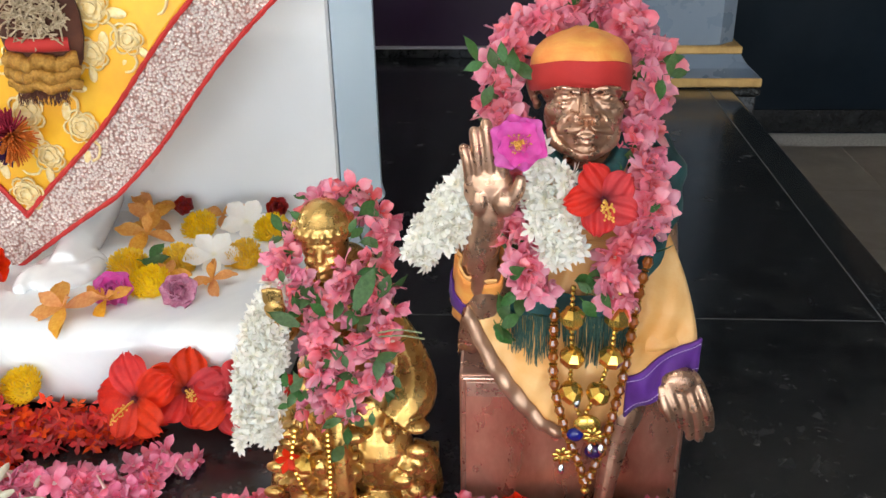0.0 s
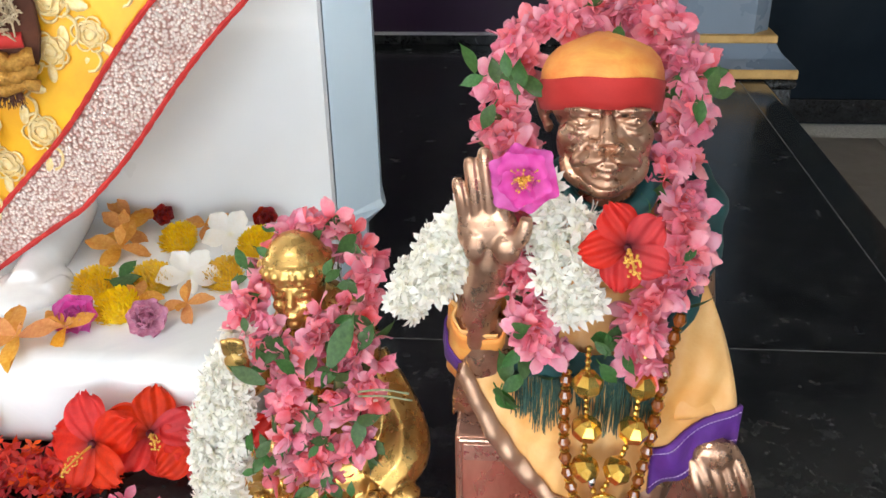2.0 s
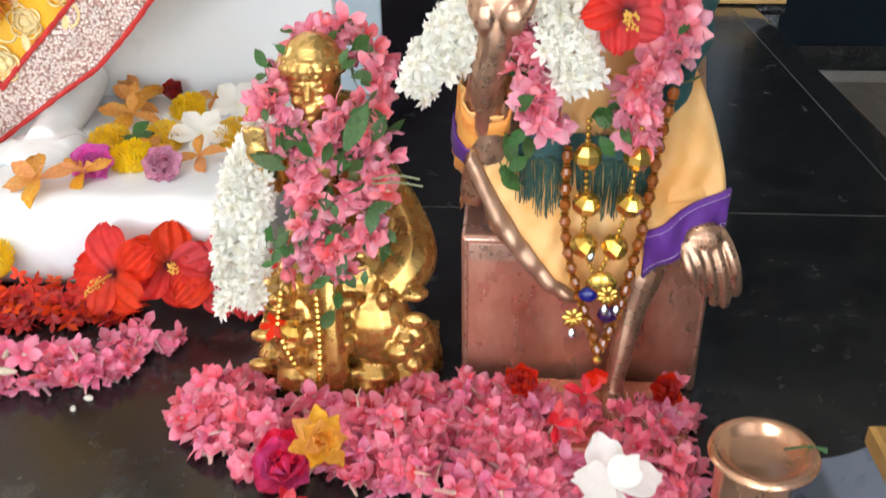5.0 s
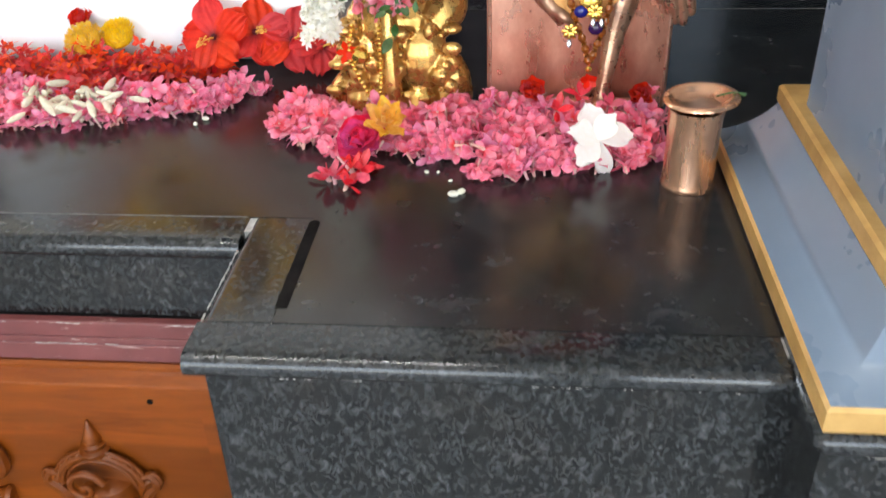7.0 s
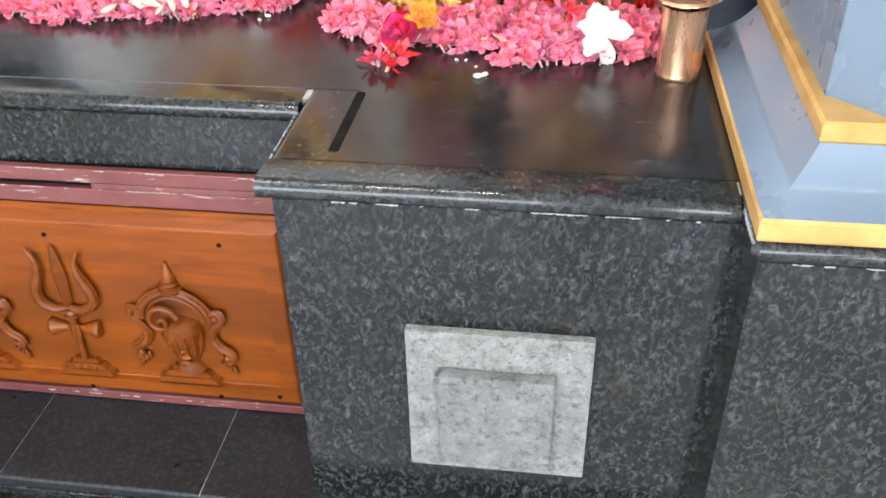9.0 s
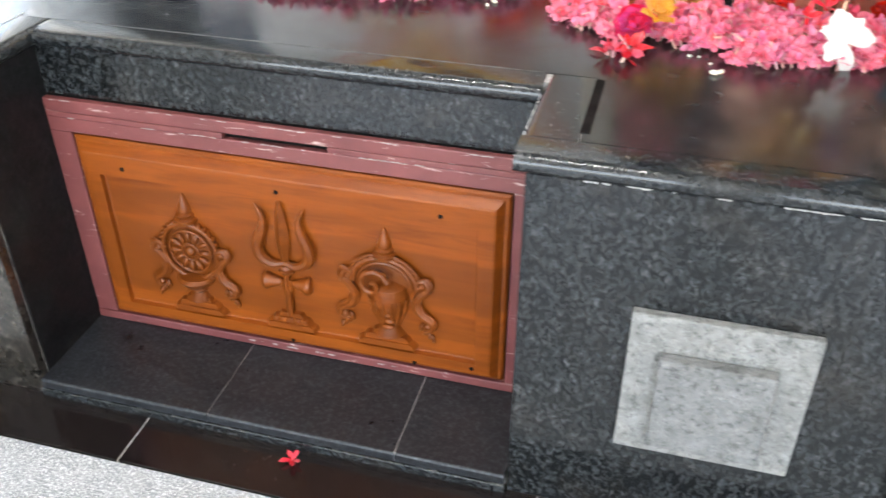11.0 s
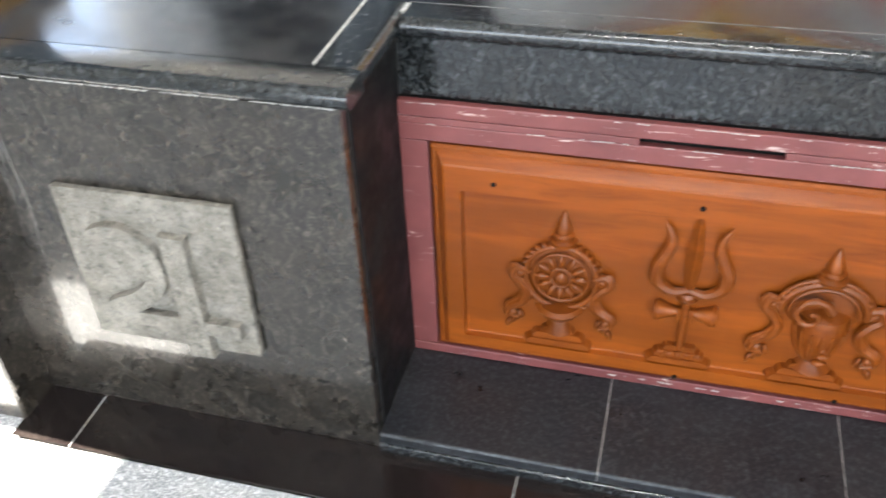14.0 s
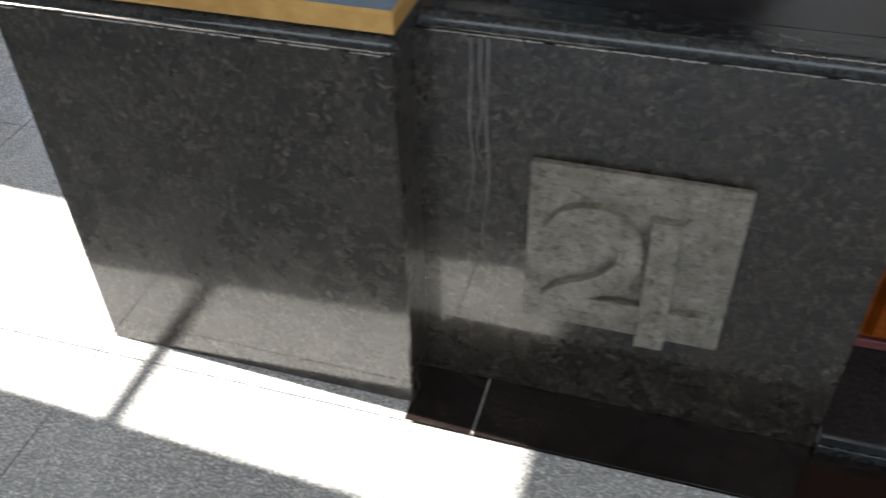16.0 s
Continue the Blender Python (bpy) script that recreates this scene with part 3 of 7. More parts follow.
tagged(part("paint_wear", ragged_line(-0.95, -0.58, Y - 0.0182, 0.0525, 21, 200, 0.0020, 0.5), GROUT, door, "bare scratches in the maroon paint"), kind="stuff")
tagged(part("paint_wear", ragged_line(-1.22, -0.42, Y - 0.0162, PZ1 + 0.0335, 22, 320, 0.0010, 0.7), GROUT, door, "bare scratches in the maroon paint"), kind="stuff")
tagged(part("paint_wear", ragged_line(-1.25, -0.34, Y - 0.0162, FZ1 - 0.0022, 23, 320, 0.0009, 0.65), GROUT, door, "bare scratches in the maroon paint"), kind="stuff")
def rise(bm, cx, wide=1.0, tall=1.09):
    """Draws an emblem up from its foot to its true height."""
    for v in bm.verts:
        v.co.x, v.co.z = cx + (v.co.x - cx) * wide, 0.122 + (v.co.z - 0.121) * tall


# the wheel emblem
bm = bmesh.new()
cx, cz = -1.001, 0.255
foot(bm, cx, 0.121, 0.120)
lathe(bm, [(0, 0), (0.030, 0.0), (0.022, 0.006), (0.015, 0.014), (0.021, 0.020), (0.017, 0.024), (0.034, 0.034), (0.042, 0.046), (0.036, 0.052), (0.0, 0.054)], (cx, FACE + 0.004, 0.150), 24)
for r, t in ((0.058, 0.0050), (0.044, 0.0030), (0.017, 0.0028)):
    tube(bm, [(cx + r * math.cos(a), FACE - 0.008, cz + r * math.sin(a)) for a in [2 * math.pi * k / 40 for k in range(40)]], t, 8, 1.0, True)
ball(bm, (cx, FACE + 0.002, cz), (0.062, 0.009, 0.062), 28)
for k in range(34):
    a = 2 * math.pi * k / 34
    ball(bm, (cx + 0.0635 * math.cos(a), FACE - 0.007, cz + 0.0635 * math.sin(a)), (0.0070, 0.0060, 0.0036), 8, Matrix.Rotation(-a - 0.6, 3, "Y"))
for k in range(12):
    a = 2 * math.pi * k / 12
    ball(bm, (cx + 0.031 * math.cos(a), FACE - 0.008, cz + 0.031 * math.sin(a)), (0.0130, 0.0060, 0.0058), 10, Matrix.Rotation(-a, 3, "Y"))
ball(bm, (cx, FACE - 0.009, cz), (0.011, 0.007, 0.011), 14)
finial(bm, cx, cz + 0.064)
SCROLL = [(0.058, 0.040), (0.074, 0.046), (0.080, 0.030), (0.068, 0.018), (0.058, 0.000), (0.066, -0.022), (0.084, -0.034), (0.088, -0.050), (0.076, -0.056)]


def scroll(bm, cx, cz, flip, size=1.0, r=0.0066):
    """A hanging ribbon with three veins that curls in at both ends."""
    for off, k in ((0.0, 1.0), (0.0055, 0.55), (-0.0055, 0.55)):
        pts = spline([(cx + flip * (a * size + off), 0.006 + 0.002 * k, cz + b * size + off * 0.6) for a, b in SCROLL], 30)
        flat_tube(bm, pts, [r * k * (0.55 + 0.65 * math.sin(math.pi * min(1, (q + 3) / 33))) for q in range(30)], 7)
    for a, b, w in ((0.068, 0.034, 0.007), (0.079, -0.047, 0.008)):
        ball(bm, (cx + flip * a * size, FACE - 0.009, cz + b * size), (w, 0.006, w), 10)
    for q in range(4):
        ball(bm, (cx + flip * (0.066 + 0.007 * q) * size, FACE - 0.006, cz + (-0.052 - 0.007 * q) * size), (0.0042, 0.004, 0.010), 8, Matrix.Rotation(flip * (0.3 - 0.2 * q), 3, "Y"))


for f in (-1, 1):
    scroll(bm, cx, 0.222, f, 0.98)
rise(bm, cx)
part("wheel_emblem", bm, WOOD_CARVED, board, "carved wheel on a footed stand", True)
# the trident
bm = bmesh.new()
cx = -0.80
foot(bm, cx, 0.121, 0.105)
flat_tube(bm, [(cx, 0.006, 0.15), (cx, 0.006, 0.262)], 0.0065)
blade = [(0.0, 0.262, 0.006), (0.0, 0.30, 0.011), (0.0, 0.335, 0.013), (0.0, 0.37, 0.008), (0.0, 0.403, 0.001)]
flat_tube(bm, [(cx + a, 0.006, z) for a, z, _ in blade], [w for *_, w in blade], 4)
for f in (-1, 1):
    pts = spline([(cx, 0.007, 0.268), (cx + f * 0.024, 0.008, 0.263), (cx + f * 0.046, 0.008, 0.278), (cx + f * 0.049, 0.008, 0.305), (cx + f * 0.037, 0.008, 0.335), (cx + f * 0.034, 0.008, 0.360), (cx + f * 0.046, 0.008, 0.386)], 24)
    flat_tube(bm, pts, [0.0055 + 0.0055 * math.sin(math.pi * min(1, k / 20)) if k < 21 else 0.007 - 0.0021 * (k - 20) for k in range(24)], 8)
lathe(bm, [(0, 0.0), (0.013, 0), (0.016, 0.005), (0.010, 0.009), (0.016, 0.013), (0.013, 0.018), (0, 0.018)], (cx, FACE - 0.003, 0.244), 16)
turn = Matrix.Rotation(radians(90), 3, "Y")
lathe(bm, [(0, -0.046), (0.015, -0.046), (0.018, -0.040), (0.014, -0.032), (0.006, -0.008), (0.006, 0.008), (0.014, 0.032), (0.018, 0.040), (0.015, 0.046), (0, 0.046)], (cx, FACE - 0.006, 0.222), 16, turn)
for k in range(3):
    tube(bm, [(cx - 0.009 + 0.009 * k, FACE - 0.013, 0.234), (cx - 0.009 + 0.009 * k, FACE - 0.014, 0.210)], 0.003, 6)
for q in range(5):
    ball(bm, (cx + 0.014 * (q - 2), FACE - 0.012, 0.139), (0.0075, 0.006, 0.008), 8)
rise(bm, cx, 1.06, 1.07)
part("trident_emblem", bm, WOOD_CARVED, board, "carved trident with a small drum", True)
# the conch emblem
bm = bmesh.new()
cx, cz = -0.600, 0.255
foot(bm, cx, 0.121, 0.125)
lathe(bm, [(0, 0), (0.034, 0.0), (0.026, 0.007), (0.019, 0.016), (0.026, 0.026), (0.036, 0.052), (0.042, 0.080), (0.038, 0.104), (0.0, 0.122)], (cx + 0.004, FACE + 0.006, 0.148), 24)
for q in range(7):
    a = -1.15 + 0.38 * q
    pts = spline([(cx + 0.004 + math.sin(a) * w, -0.008 + 0.98 * math.cos(a) * w, z) for w, z in ((0.021, 0.166), (0.027, 0.182), (0.037, 0.205), (0.042, 0.232))], 12)
    flat_tube(bm, pts, [0.0022 + 0.0026 * math.sin(math.pi * k / 11) for k in range(12)], 6)
for q in range(6):
    ball(bm, (cx + 0.010 + 0.003 * math.sin(q * 2.1), FACE - 0.026, 0.176 + 0.0125 * q), (0.0120 - 0.001 * q, 0.007, 0.0056), 10)
sp = [(cx - 0.020 + (0.031 - 0.0021 * k) * math.cos(0.62 * k + 0.2), 0.022 + 0.0006 * k, 0.262 + (0.030 - 0.0020 * k) * math.sin(0.62 * k + 0.2)) for k in range(14)]
flat_tube(bm, sp, [0.0062 - 0.00022 * k for k in range(14)], 8)
for rr, t in ((0.062, 0.0062), (0.051, 0.0042), (0.071, 0.0030)):
    flat_tube(bm, [(cx + rr * math.cos(a), 0.009, 0.256 + 0.86 * rr * math.sin(a)) for a in [math.pi * k / 24 for k in range(25)]], t, 8)
for k in range(17):
    a = math.pi * (0.02 + 0.96 * k / 16)
    ball(bm, (cx + 0.0665 * math.cos(a), FACE - 0.010, 0.256 + 0.057 * math.sin(a)), (0.0065, 0.006, 0.0040), 8, Matrix.Rotation(-a - 0.6, 3, "Y"))
ball(bm, (cx, FACE + 0.003, 0.262), (0.060, 0.010, 0.050), 24)
finial(bm, cx, cz + 0.056)
for f in (-1, 1):
    scroll(bm, cx, 0.226, f, 1.05, 0.0070)
rise(bm, cx)
part("conch_emblem", bm, WOOD_CARVED, board, "carved conch on a footed stand", True)

# ---- stone plaques on the fronts ----
STONE = mottled("rough_grey_stone", (0.17, 0.168, 0.16), (0.30, 0.297, 0.285), 26, 0.85, detail=6, bumps=0.9, bump_scale=110, distance=0.010, grain=70)
STONE_GREY = mottled("smoked_grey_stone", (0.13, 0.13, 0.126), (0.235, 0.235, 0.23), 24, 0.85, detail=6, bumps=0.9, bump_scale=100, distance=0.010, grain=65)
STONE_DIRTY = mottled("dirty_grey_stone", (0.13, 0.118, 0.098), (0.27, 0.25, 0.215), 24, 0.85, detail=6, bumps=0.9, bump_scale=100, distance=0.010, grain=65)
plaque = thing("stone_plaque", (-0.012, 0.29, 0.18), "rough grey stone plaque with a raised square on the granite front", "plaque", "stone plaques")
part("slab", boxed(-0.146, 0.121, 0.274, 0.2895, 0.183, 0.455, 0.002), STONE, plaque)
part("raised_square", boxed(-0.098, 0.070, 0.252, 0.2735, 0.214, 0.392, 0.003), STONE_GREY, plaque, "darker raised square")
plaque = thing("stone_plaque", (-1.6, 0.29, 0.185), "rough grey stone plaque with a raised sign on the granite front", "plaque", "stone plaques")
part("slab", boxed(-1.747, -1.452, 0.277, 0.2895, 0.186, 0.481, 0.002), STONE_DIRTY, plaque)
sx, sz = (lambda u: -1.747 + 0.295 * u), (lambda v: 0.481 - 0.295 * v)


def ribbon(bm, pts, width, y0, y1):
    """A flat raised band along points of the plaque's face, with square sides."""
    P = [Vector((sx(u), 0, sz(v))) for u, v in pts]
    rings = []
    for i, p in enumerate(P):
        d = (P[min(i + 1, len(P) - 1)] - P[max(i - 1, 0)]).normalized()
        s = Vector((d.z, 0, -d.x)) * width[i] / 2
        rings.append([p + s + Vector((0, y1, 0)), p + s * 0.9 + Vector((0, y0, 0)), p - s * 0.9 + Vector((0, y0, 0)), p - s + Vector((0, y1, 0))])
    return ring_loft(bm, rings)


curve = spline([(u, v, 0) for u, v in ((0.10, 0.36), (0.20, 0.25), (0.36, 0.235), (0.49, 0.34), (0.50, 0.52), (0.38, 0.66), (0.22, 0.74), (0.14, 0.83))], 26)
curve = [(p[0], p[1]) for p in curve]
part("sign", ribbon(bmesh.new(), curve, [0.012 + 0.026 * min(1, k / 8) for k in range(26)], 0.262, 0.2765), STONE_DIRTY, plaque)
part("sign", ribbon(bmesh.new(), [(0.655, 0.20), (0.665, 1.02)], [0.045, 0.045], 0.261, 0.2765), STONE_DIRTY, plaque)
part("sign", ribbon(bmesh.new(), [(0.22, 0.80), (0.93, 0.80)], [0.030, 0.030], 0.2625, 0.2765), STONE_DIRTY, plaque)

# ---- the copper tumbler ----


def metal_material(name, dark, light, rough, scale=14.0, brushed=(1, 1, 1), metal=0.92):
    m, nt, b = material(name, light, rough, metal)
    v = coords(nt, brushed)
    n = noise_tex(nt, v, scale, 5, 0.65)
    nt.links.new(ramp(nt, n, [(0.3, dark), (0.68, light)]), b.inputs["Base Color"])
    n2 = noise_tex(nt, v, scale * 3.1, 4, 0.6)
    nt.links.new(ramp(nt, n2, [(0.3, grey(rough * 0.7)), (0.7, grey(rough * 1.4))]), b.inputs["Roughness"])
    bump(nt, b, n2, 0.02, 0.001)
    return m


COPPER = metal_material("copper", (0.58, 0.29, 0.165), (0.82, 0.48, 0.31), 0.23, 9, (1, 1, 0.25), 0.82)
tumbler = thing("copper_tumbler", (0.232, 0.668, TOP), "polished copper tumbler with a flared rim on the black granite", "tumbler")
body = [(0, 0.002), (0.034, 0.002), (0.0365, 0.0), (0.0385, 0.003), (0.0375, 0.007), (0.0365, 0.012), (0.0360, 0.06), (0.0372, 0.100), (0.0390, 0.112),
        (0.0375, 0.112), (0.0355, 0.100), (0.034, 0.06), (0.034, 0.012), (0, 0.010)]
body = [(r * 0.93, h) for r, h in body]
part("cup", lathe(bmesh.new(), body, (0.232, 0.668, TOP), 48), COPPER, tumbler, smooth=True, sharp=60)
lid = [(0, 0.112), (0.026, 0.112), (0.036, 0.116), (0.0405, 0.122), (0.0475, 0.1245), (0.0505, 0.1225), (0.0515, 0.1195), (0.0500, 0.1190), (0.0475, 0.1225), (0.0405, 0.1195), (0.036, 0.1135), (0.026, 0.1095), (0, 0.1095)]
lid = [(r * 0.93, h + 0.001) for r, h in lid]
part("dish_lid", lathe(bmesh.new(), lid, (0.2450, 0.668, TOP + 0.0025), 48, Matrix.Rotation(radians(-4), 3, "Y")), COPPER, tumbler, "shallow copper dish with a flared rim", True, 70)

# ---- the copper statue and what it wears ----


def sculpt(bm, name, mat, voxel, smooth, label="", category=""):
    """Blends overlapping lumps into one skin. One plain mesh."""
    me = bpy.data.meshes.new(name)
    bm.to_mesh(me)
    bm.free()
    me.materials.append(mat)
    ob = new(name, me)
    r = ob.modifiers.new("skin", "REMESH")
    r.mode, r.voxel_size, r.use_smooth_shade = "VOXEL", voxel, True
    s = ob.modifiers.new("soften", "SMOOTH")
    s.factor, s.iterations = 0.5, smooth
    return tagged(ob, label, category)


def limb(bm, pts, radii, sides=16):
    """A tube through points, smoothed along its length."""
    n = 6 * len(pts)
    radii = [radii] * len(pts) if isinstance(radii, (int, float)) else radii
    r = spline([(x, 0, 0) for x in radii], n)
    return tube(bm, spline(pts, n), [max(v.x, 0.0008) for v in r], sides)


STATUE_COPPER = metal_material("aged_copper", (0.34, 0.18, 0.11), (0.58, 0.36, 0.25), 0.29, 26, (1, 1, 1), 0.82)
SEAT_COPPER = metal_material("rosy_copper_sheet", (0.40, 0.15, 0.095), (0.76, 0.42, 0.30), 0.30, 11, (1, 1, 0.5), 0.75)
SEAT_TRIM = metal_material("copper_edge", (0.42, 0.24, 0.17), (0.68, 0.45, 0.34), 0.3, 30, (1, 1, 1), 0.8)

bm = bmesh.new()
ball(bm, (0.087, 0.945, 1.250), (0.045, 0.050, 0.048), 24)            # skull
ball(bm, (0.088, 0.918, 1.212), (0.0395, 0.0365, 0.042), 20)            # jaw
ball(bm, (0.089, 0.902, 1.188), (0.027, 0.024, 0.019), 16)            # bearded chin
limb(bm, [(0.087, 0.8975, 1.254), (0.0875, 0.8870, 1.240), (0.088, 0.8755, 1.2240)], [0.0036, 0.0056, 0.0080], 10)
for f in (-1, 1):
    cx = 0.0875
    ball(bm, (cx + f * 0.009, 0.8815, 1.2225), (0.0058, 0.0062, 0.0050), 10)
    limb(bm, [(cx + f * 0.007, 0.8915, 1.2515), (cx + f * 0.020, 0.8905, 1.2535), (cx + f * 0.034, 0.901, 1.2495)], [0.0026, 0.0032, 0.0022], 8)
    ball(bm, (cx + f * 0.0195, 0.8975, 1.2425), (0.0080, 0.0058, 0.0040), 12)
    limb(bm, [(cx + f * 0.009, 0.8945, 1.2440), (cx + f * 0.020, 0.8895, 1.2475), (cx + f * 0.031, 0.8985, 1.2440)], 0.0014, 6)
    limb(bm, [(cx + f * 0.010, 0.8935, 1.2395), (cx + f * 0.021, 0.8895, 1.2365), (cx + f * 0.031, 0.898, 1.2395)], 0.0019, 6)
    limb(bm, [(cx + f * 0.012, 0.8925, 1.2335), (cx + f * 0.022, 0.8895, 1.2305), (cx + f * 0.033, 0.898, 1.2340)], 0.0016, 6)
    limb(bm, [(cx + f * 0.012, 0.8860, 1.2270), (cx + f * 0.021, 0.8840, 1.2180), (cx + f * 0.027, 0.8880, 1.2060)], [0.0018, 0.0026, 0.0020], 6)
    for k in range(7):
        u = k / 6
        x0 = cx + f * (0.003 + 0.019 * u)
        limb(bm, [(x0, 0.8700 + 0.006 * u * u, 1.2165 - 0.004 * u), (x0 + f * 0.003, 0.8685 + 0.009 * u * u, 1.2120 - 0.006 * u), (x0 + f * 0.006, 0.8710 + 0.011 * u * u, 1.2075 - 0.008 * u)], [0.0012, 0.0017, 0.0010], 6)
    for k in range(11):
        u = k / 10
        a = radians(4 + 60 * u)
        x0, z0 = cx + f * 0.0295 * math.sin(a), 1.1985 - 0.0230 * math.cos(a)
        y0 = 0.8712 + 0.026 * math.sin(a) ** 2
        limb(bm, [(x0 * 0.93 + cx * 0.07, y0 - 0.0015, z0 + 0.0075), (x0, y0, z0), (cx + (x0 - cx) * 1.04, y0 + 0.006, z0 - 0.0055)], [0.0013, 0.0019, 0.0012], 6)
    ball(bm, (cx + f * 0.0245, 0.9025, 1.2240), (0.0145, 0.0110, 0.0145), 16)
    limb(bm, [(cx + f * 0.001, 0.8770, 1.2135), (cx + f * 0.014, 0.8790, 1.2110), (cx + f * 0.027, 0.8900, 1.2020)], [0.0055, 0.0068, 0.0040], 8)
    limb(bm, [(cx + f * 0.030, 0.903, 1.2010), (cx + f * 0.026, 0.8935, 1.1880), (cx + f * 0.012, 0.8850, 1.1790)], [0.0075, 0.0080, 0.0085], 8)
    limb(bm, [(cx + f * 0.0425, 0.934, 1.2520), (cx + f * 0.0500, 0.946, 1.2560), (cx + f * 0.0530, 0.956, 1.2440), (cx + f * 0.0495, 0.948, 1.2270), (cx + f * 0.0435, 0.937, 1.2180)], [0.0030, 0.0036, 0.0040, 0.0036, 0.0042], 8)
    ball(bm, (cx + f * 0.0465, 0.950, 1.2390), (0.0050, 0.0110, 0.0170), 12)
    ball(bm, (cx + f * 0.0445, 0.942, 1.2175), (0.0045, 0.0065, 0.0070), 10)
limb(bm, [(0.073, 0.8790, 1.2065), (0.088, 0.8730, 1.2020), (0.103, 0.8790, 1.2065)], [0.0028, 0.0042, 0.0028], 8)
limb(bm, [(0.075, 0.8800, 1.2005), (0.088, 0.8735, 1.1950), (0.101, 0.8800, 1.2005)], [0.0028, 0.0044, 0.0028], 8)
ball(bm, (0.089, 0.884, 1.1830), (0.017, 0.011, 0.010), 12)
for v in bm.verts:                                                      # a broad, short face
    v.co.x, v.co.z = 0.0865 + (v.co.x - 0.0865) * 1.06, 1.262 + (v.co.z - 1.262) * 0.88
limb(bm, [(0.088, 0.955, 1.20), (0.090, 0.985, 1.11)], [0.030, 0.042], 14)
ball(bm, (0.092, 1.005, 1.045), (0.085, 0.055, 0.120), 20)            # trunk
ball(bm, (0.092, 0.985, 0.945), (0.095, 0.085, 0.055), 20)            # hips
# raised forearm and palm
limb(bm, [(-0.012, 0.945, 1.035), (-0.020, 0.905, 1.030), (-0.018, 0.880, 1.075), (-0.011, 0.867, 1.112), (-0.010, 0.861, 1.134), (-0.0095, 0.858, 1.160)], [0.024, 0.023, 0.020, 0.0180, 0.0158, 0.0100], 14)
ball(bm, (-0.010, 0.857, 1.158), (0.0270, 0.0120, 0.0290), 18)
ball(bm, (-0.020, 0.8525, 1.148), (0.0120, 0.0105, 0.0200), 12)
ball(bm, (0.006, 0.850, 1.146), (0.0135, 0.0110, 0.0170), 12)
for bx, tx, tz, r in ((-0.0290, -0.0350, 1.206, 0.0060), (-0.0190, -0.0245, 1.223, 0.0066), (-0.0075, -0.0130, 1.231, 0.0068), (0.0050, 0.0010, 1.222, 0.0064)):
    limb(bm, [(bx, 0.856, 1.168), ((bx + tx) / 2, 0.8525, (1.172 + tz) / 2), (tx, 0.8555, tz - 0.004), (tx, 0.858, tz)], [r * 1.1, r * 0.92, r * 0.95, r * 0.5], 10)
limb(bm, [(0.010, 0.852, 1.146), (0.019, 0.846, 1.160), (0.0225, 0.845, 1.176)], [0.0095, 0.0078, 0.0055], 10)
# resting arm and hand
limb(bm, [(0.170, 0.97, 1.10), (0.185, 0.945, 0.99), (0.196, 0.912, 0.938), (0.208, 0.893, 0.918)], [0.035, 0.030, 0.020, 0.019], 14)
ball(bm, (0.210, 0.8755, 0.912), (0.026, 0.014, 0.021), 16)
for k, (tx, tz) in enumerate(((0.2150, 0.852), (0.2270, 0.838), (0.2380, 0.836), (0.2480, 0.850))):
    bx = 0.192 + 0.0125 * k
    limb(bm, [(bx, 0.872, 0.914), ((bx + tx) / 2 + 0.002, 0.8630, (0.914 + tz) / 2 + 0.006), (tx, 0.868, tz + 0.008), (tx - 0.001, 0.873, tz)], [0.0074, 0.0070, 0.0062, 0.0040], 10)
limb(bm, [(0.188, 0.874, 0.910), (0.194, 0.862, 0.888), (0.203, 0.861, 0.870)], [0.0085, 0.0076, 0.0050], 10)
# legs
limb(bm, [(0.13, 0.97, 0.935), (0.152, 0.900, 0.880), (0.143, 0.885, 0.82), (0.130, 0.868, 0.735), (0.128, 0.862, 0.715)], [0.045, 0.028, 0.0170, 0.0110, 0.0140], 14)
limb(bm, [(0.128, 0.872, 0.713), (0.130, 0.830, 0.708), (0.131, 0.800, 0.705)], [0.0150, 0.0155, 0.0090], 10)
limb(bm, [(0.05, 0.97, 0.935), (0.010, 0.935, 0.915), (0.04, 0.920, 0.875), (0.075, 0.910, 0.830)], [0.045, 0.032, 0.024, 0.016], 14)
statue = sculpt(bm, "statue", STATUE_COPPER, 0.0014, 4, "copper statue of a seated bearded figure with one raised palm", "statue")

# its seat
seat = thing("stool", (0.088, 1.0, TOP), "rosy copper box stool with rolled edges on the granite", "stool")
SX0, SX1, SY0, SY1, SZ = -0.046, 0.233, 0.920, 1.10, 0.888
part("box", boxed(SX0, SX1, SY0, SY1, TOP, SZ, 0.004), SEAT_COPPER, seat)
bm = bmesh.new()
for x in (SX0 + 0.005, SX1 - 0.005):
    tube(bm, [(x, SY0 - 0.001, TOP + 0.004), (x, SY0 - 0.001, SZ - 0.004)], 0.0026, 8)
tube(bm, [(SX0 + 0.005, SY0 - 0.001, SZ - 0.004), (SX1 - 0.005, SY0 - 0.001, SZ - 0.004)], 0.0026, 8)
part("edge_bead", bm, SEAT_TRIM, seat, "pale rolled edge", True)
part("top_band", boxed(SX0 + 0.009, SX1 - 0.009, SY0 - 0.0022, SY0 - 0.0004, SZ - 0.030, SZ - 0.009, 0.0006), SEAT_TRIM, seat)
rest = thing("footrest_block", (0.1, 0.85, TOP), "low brown copper footrest half buried in flowers", "footrest")
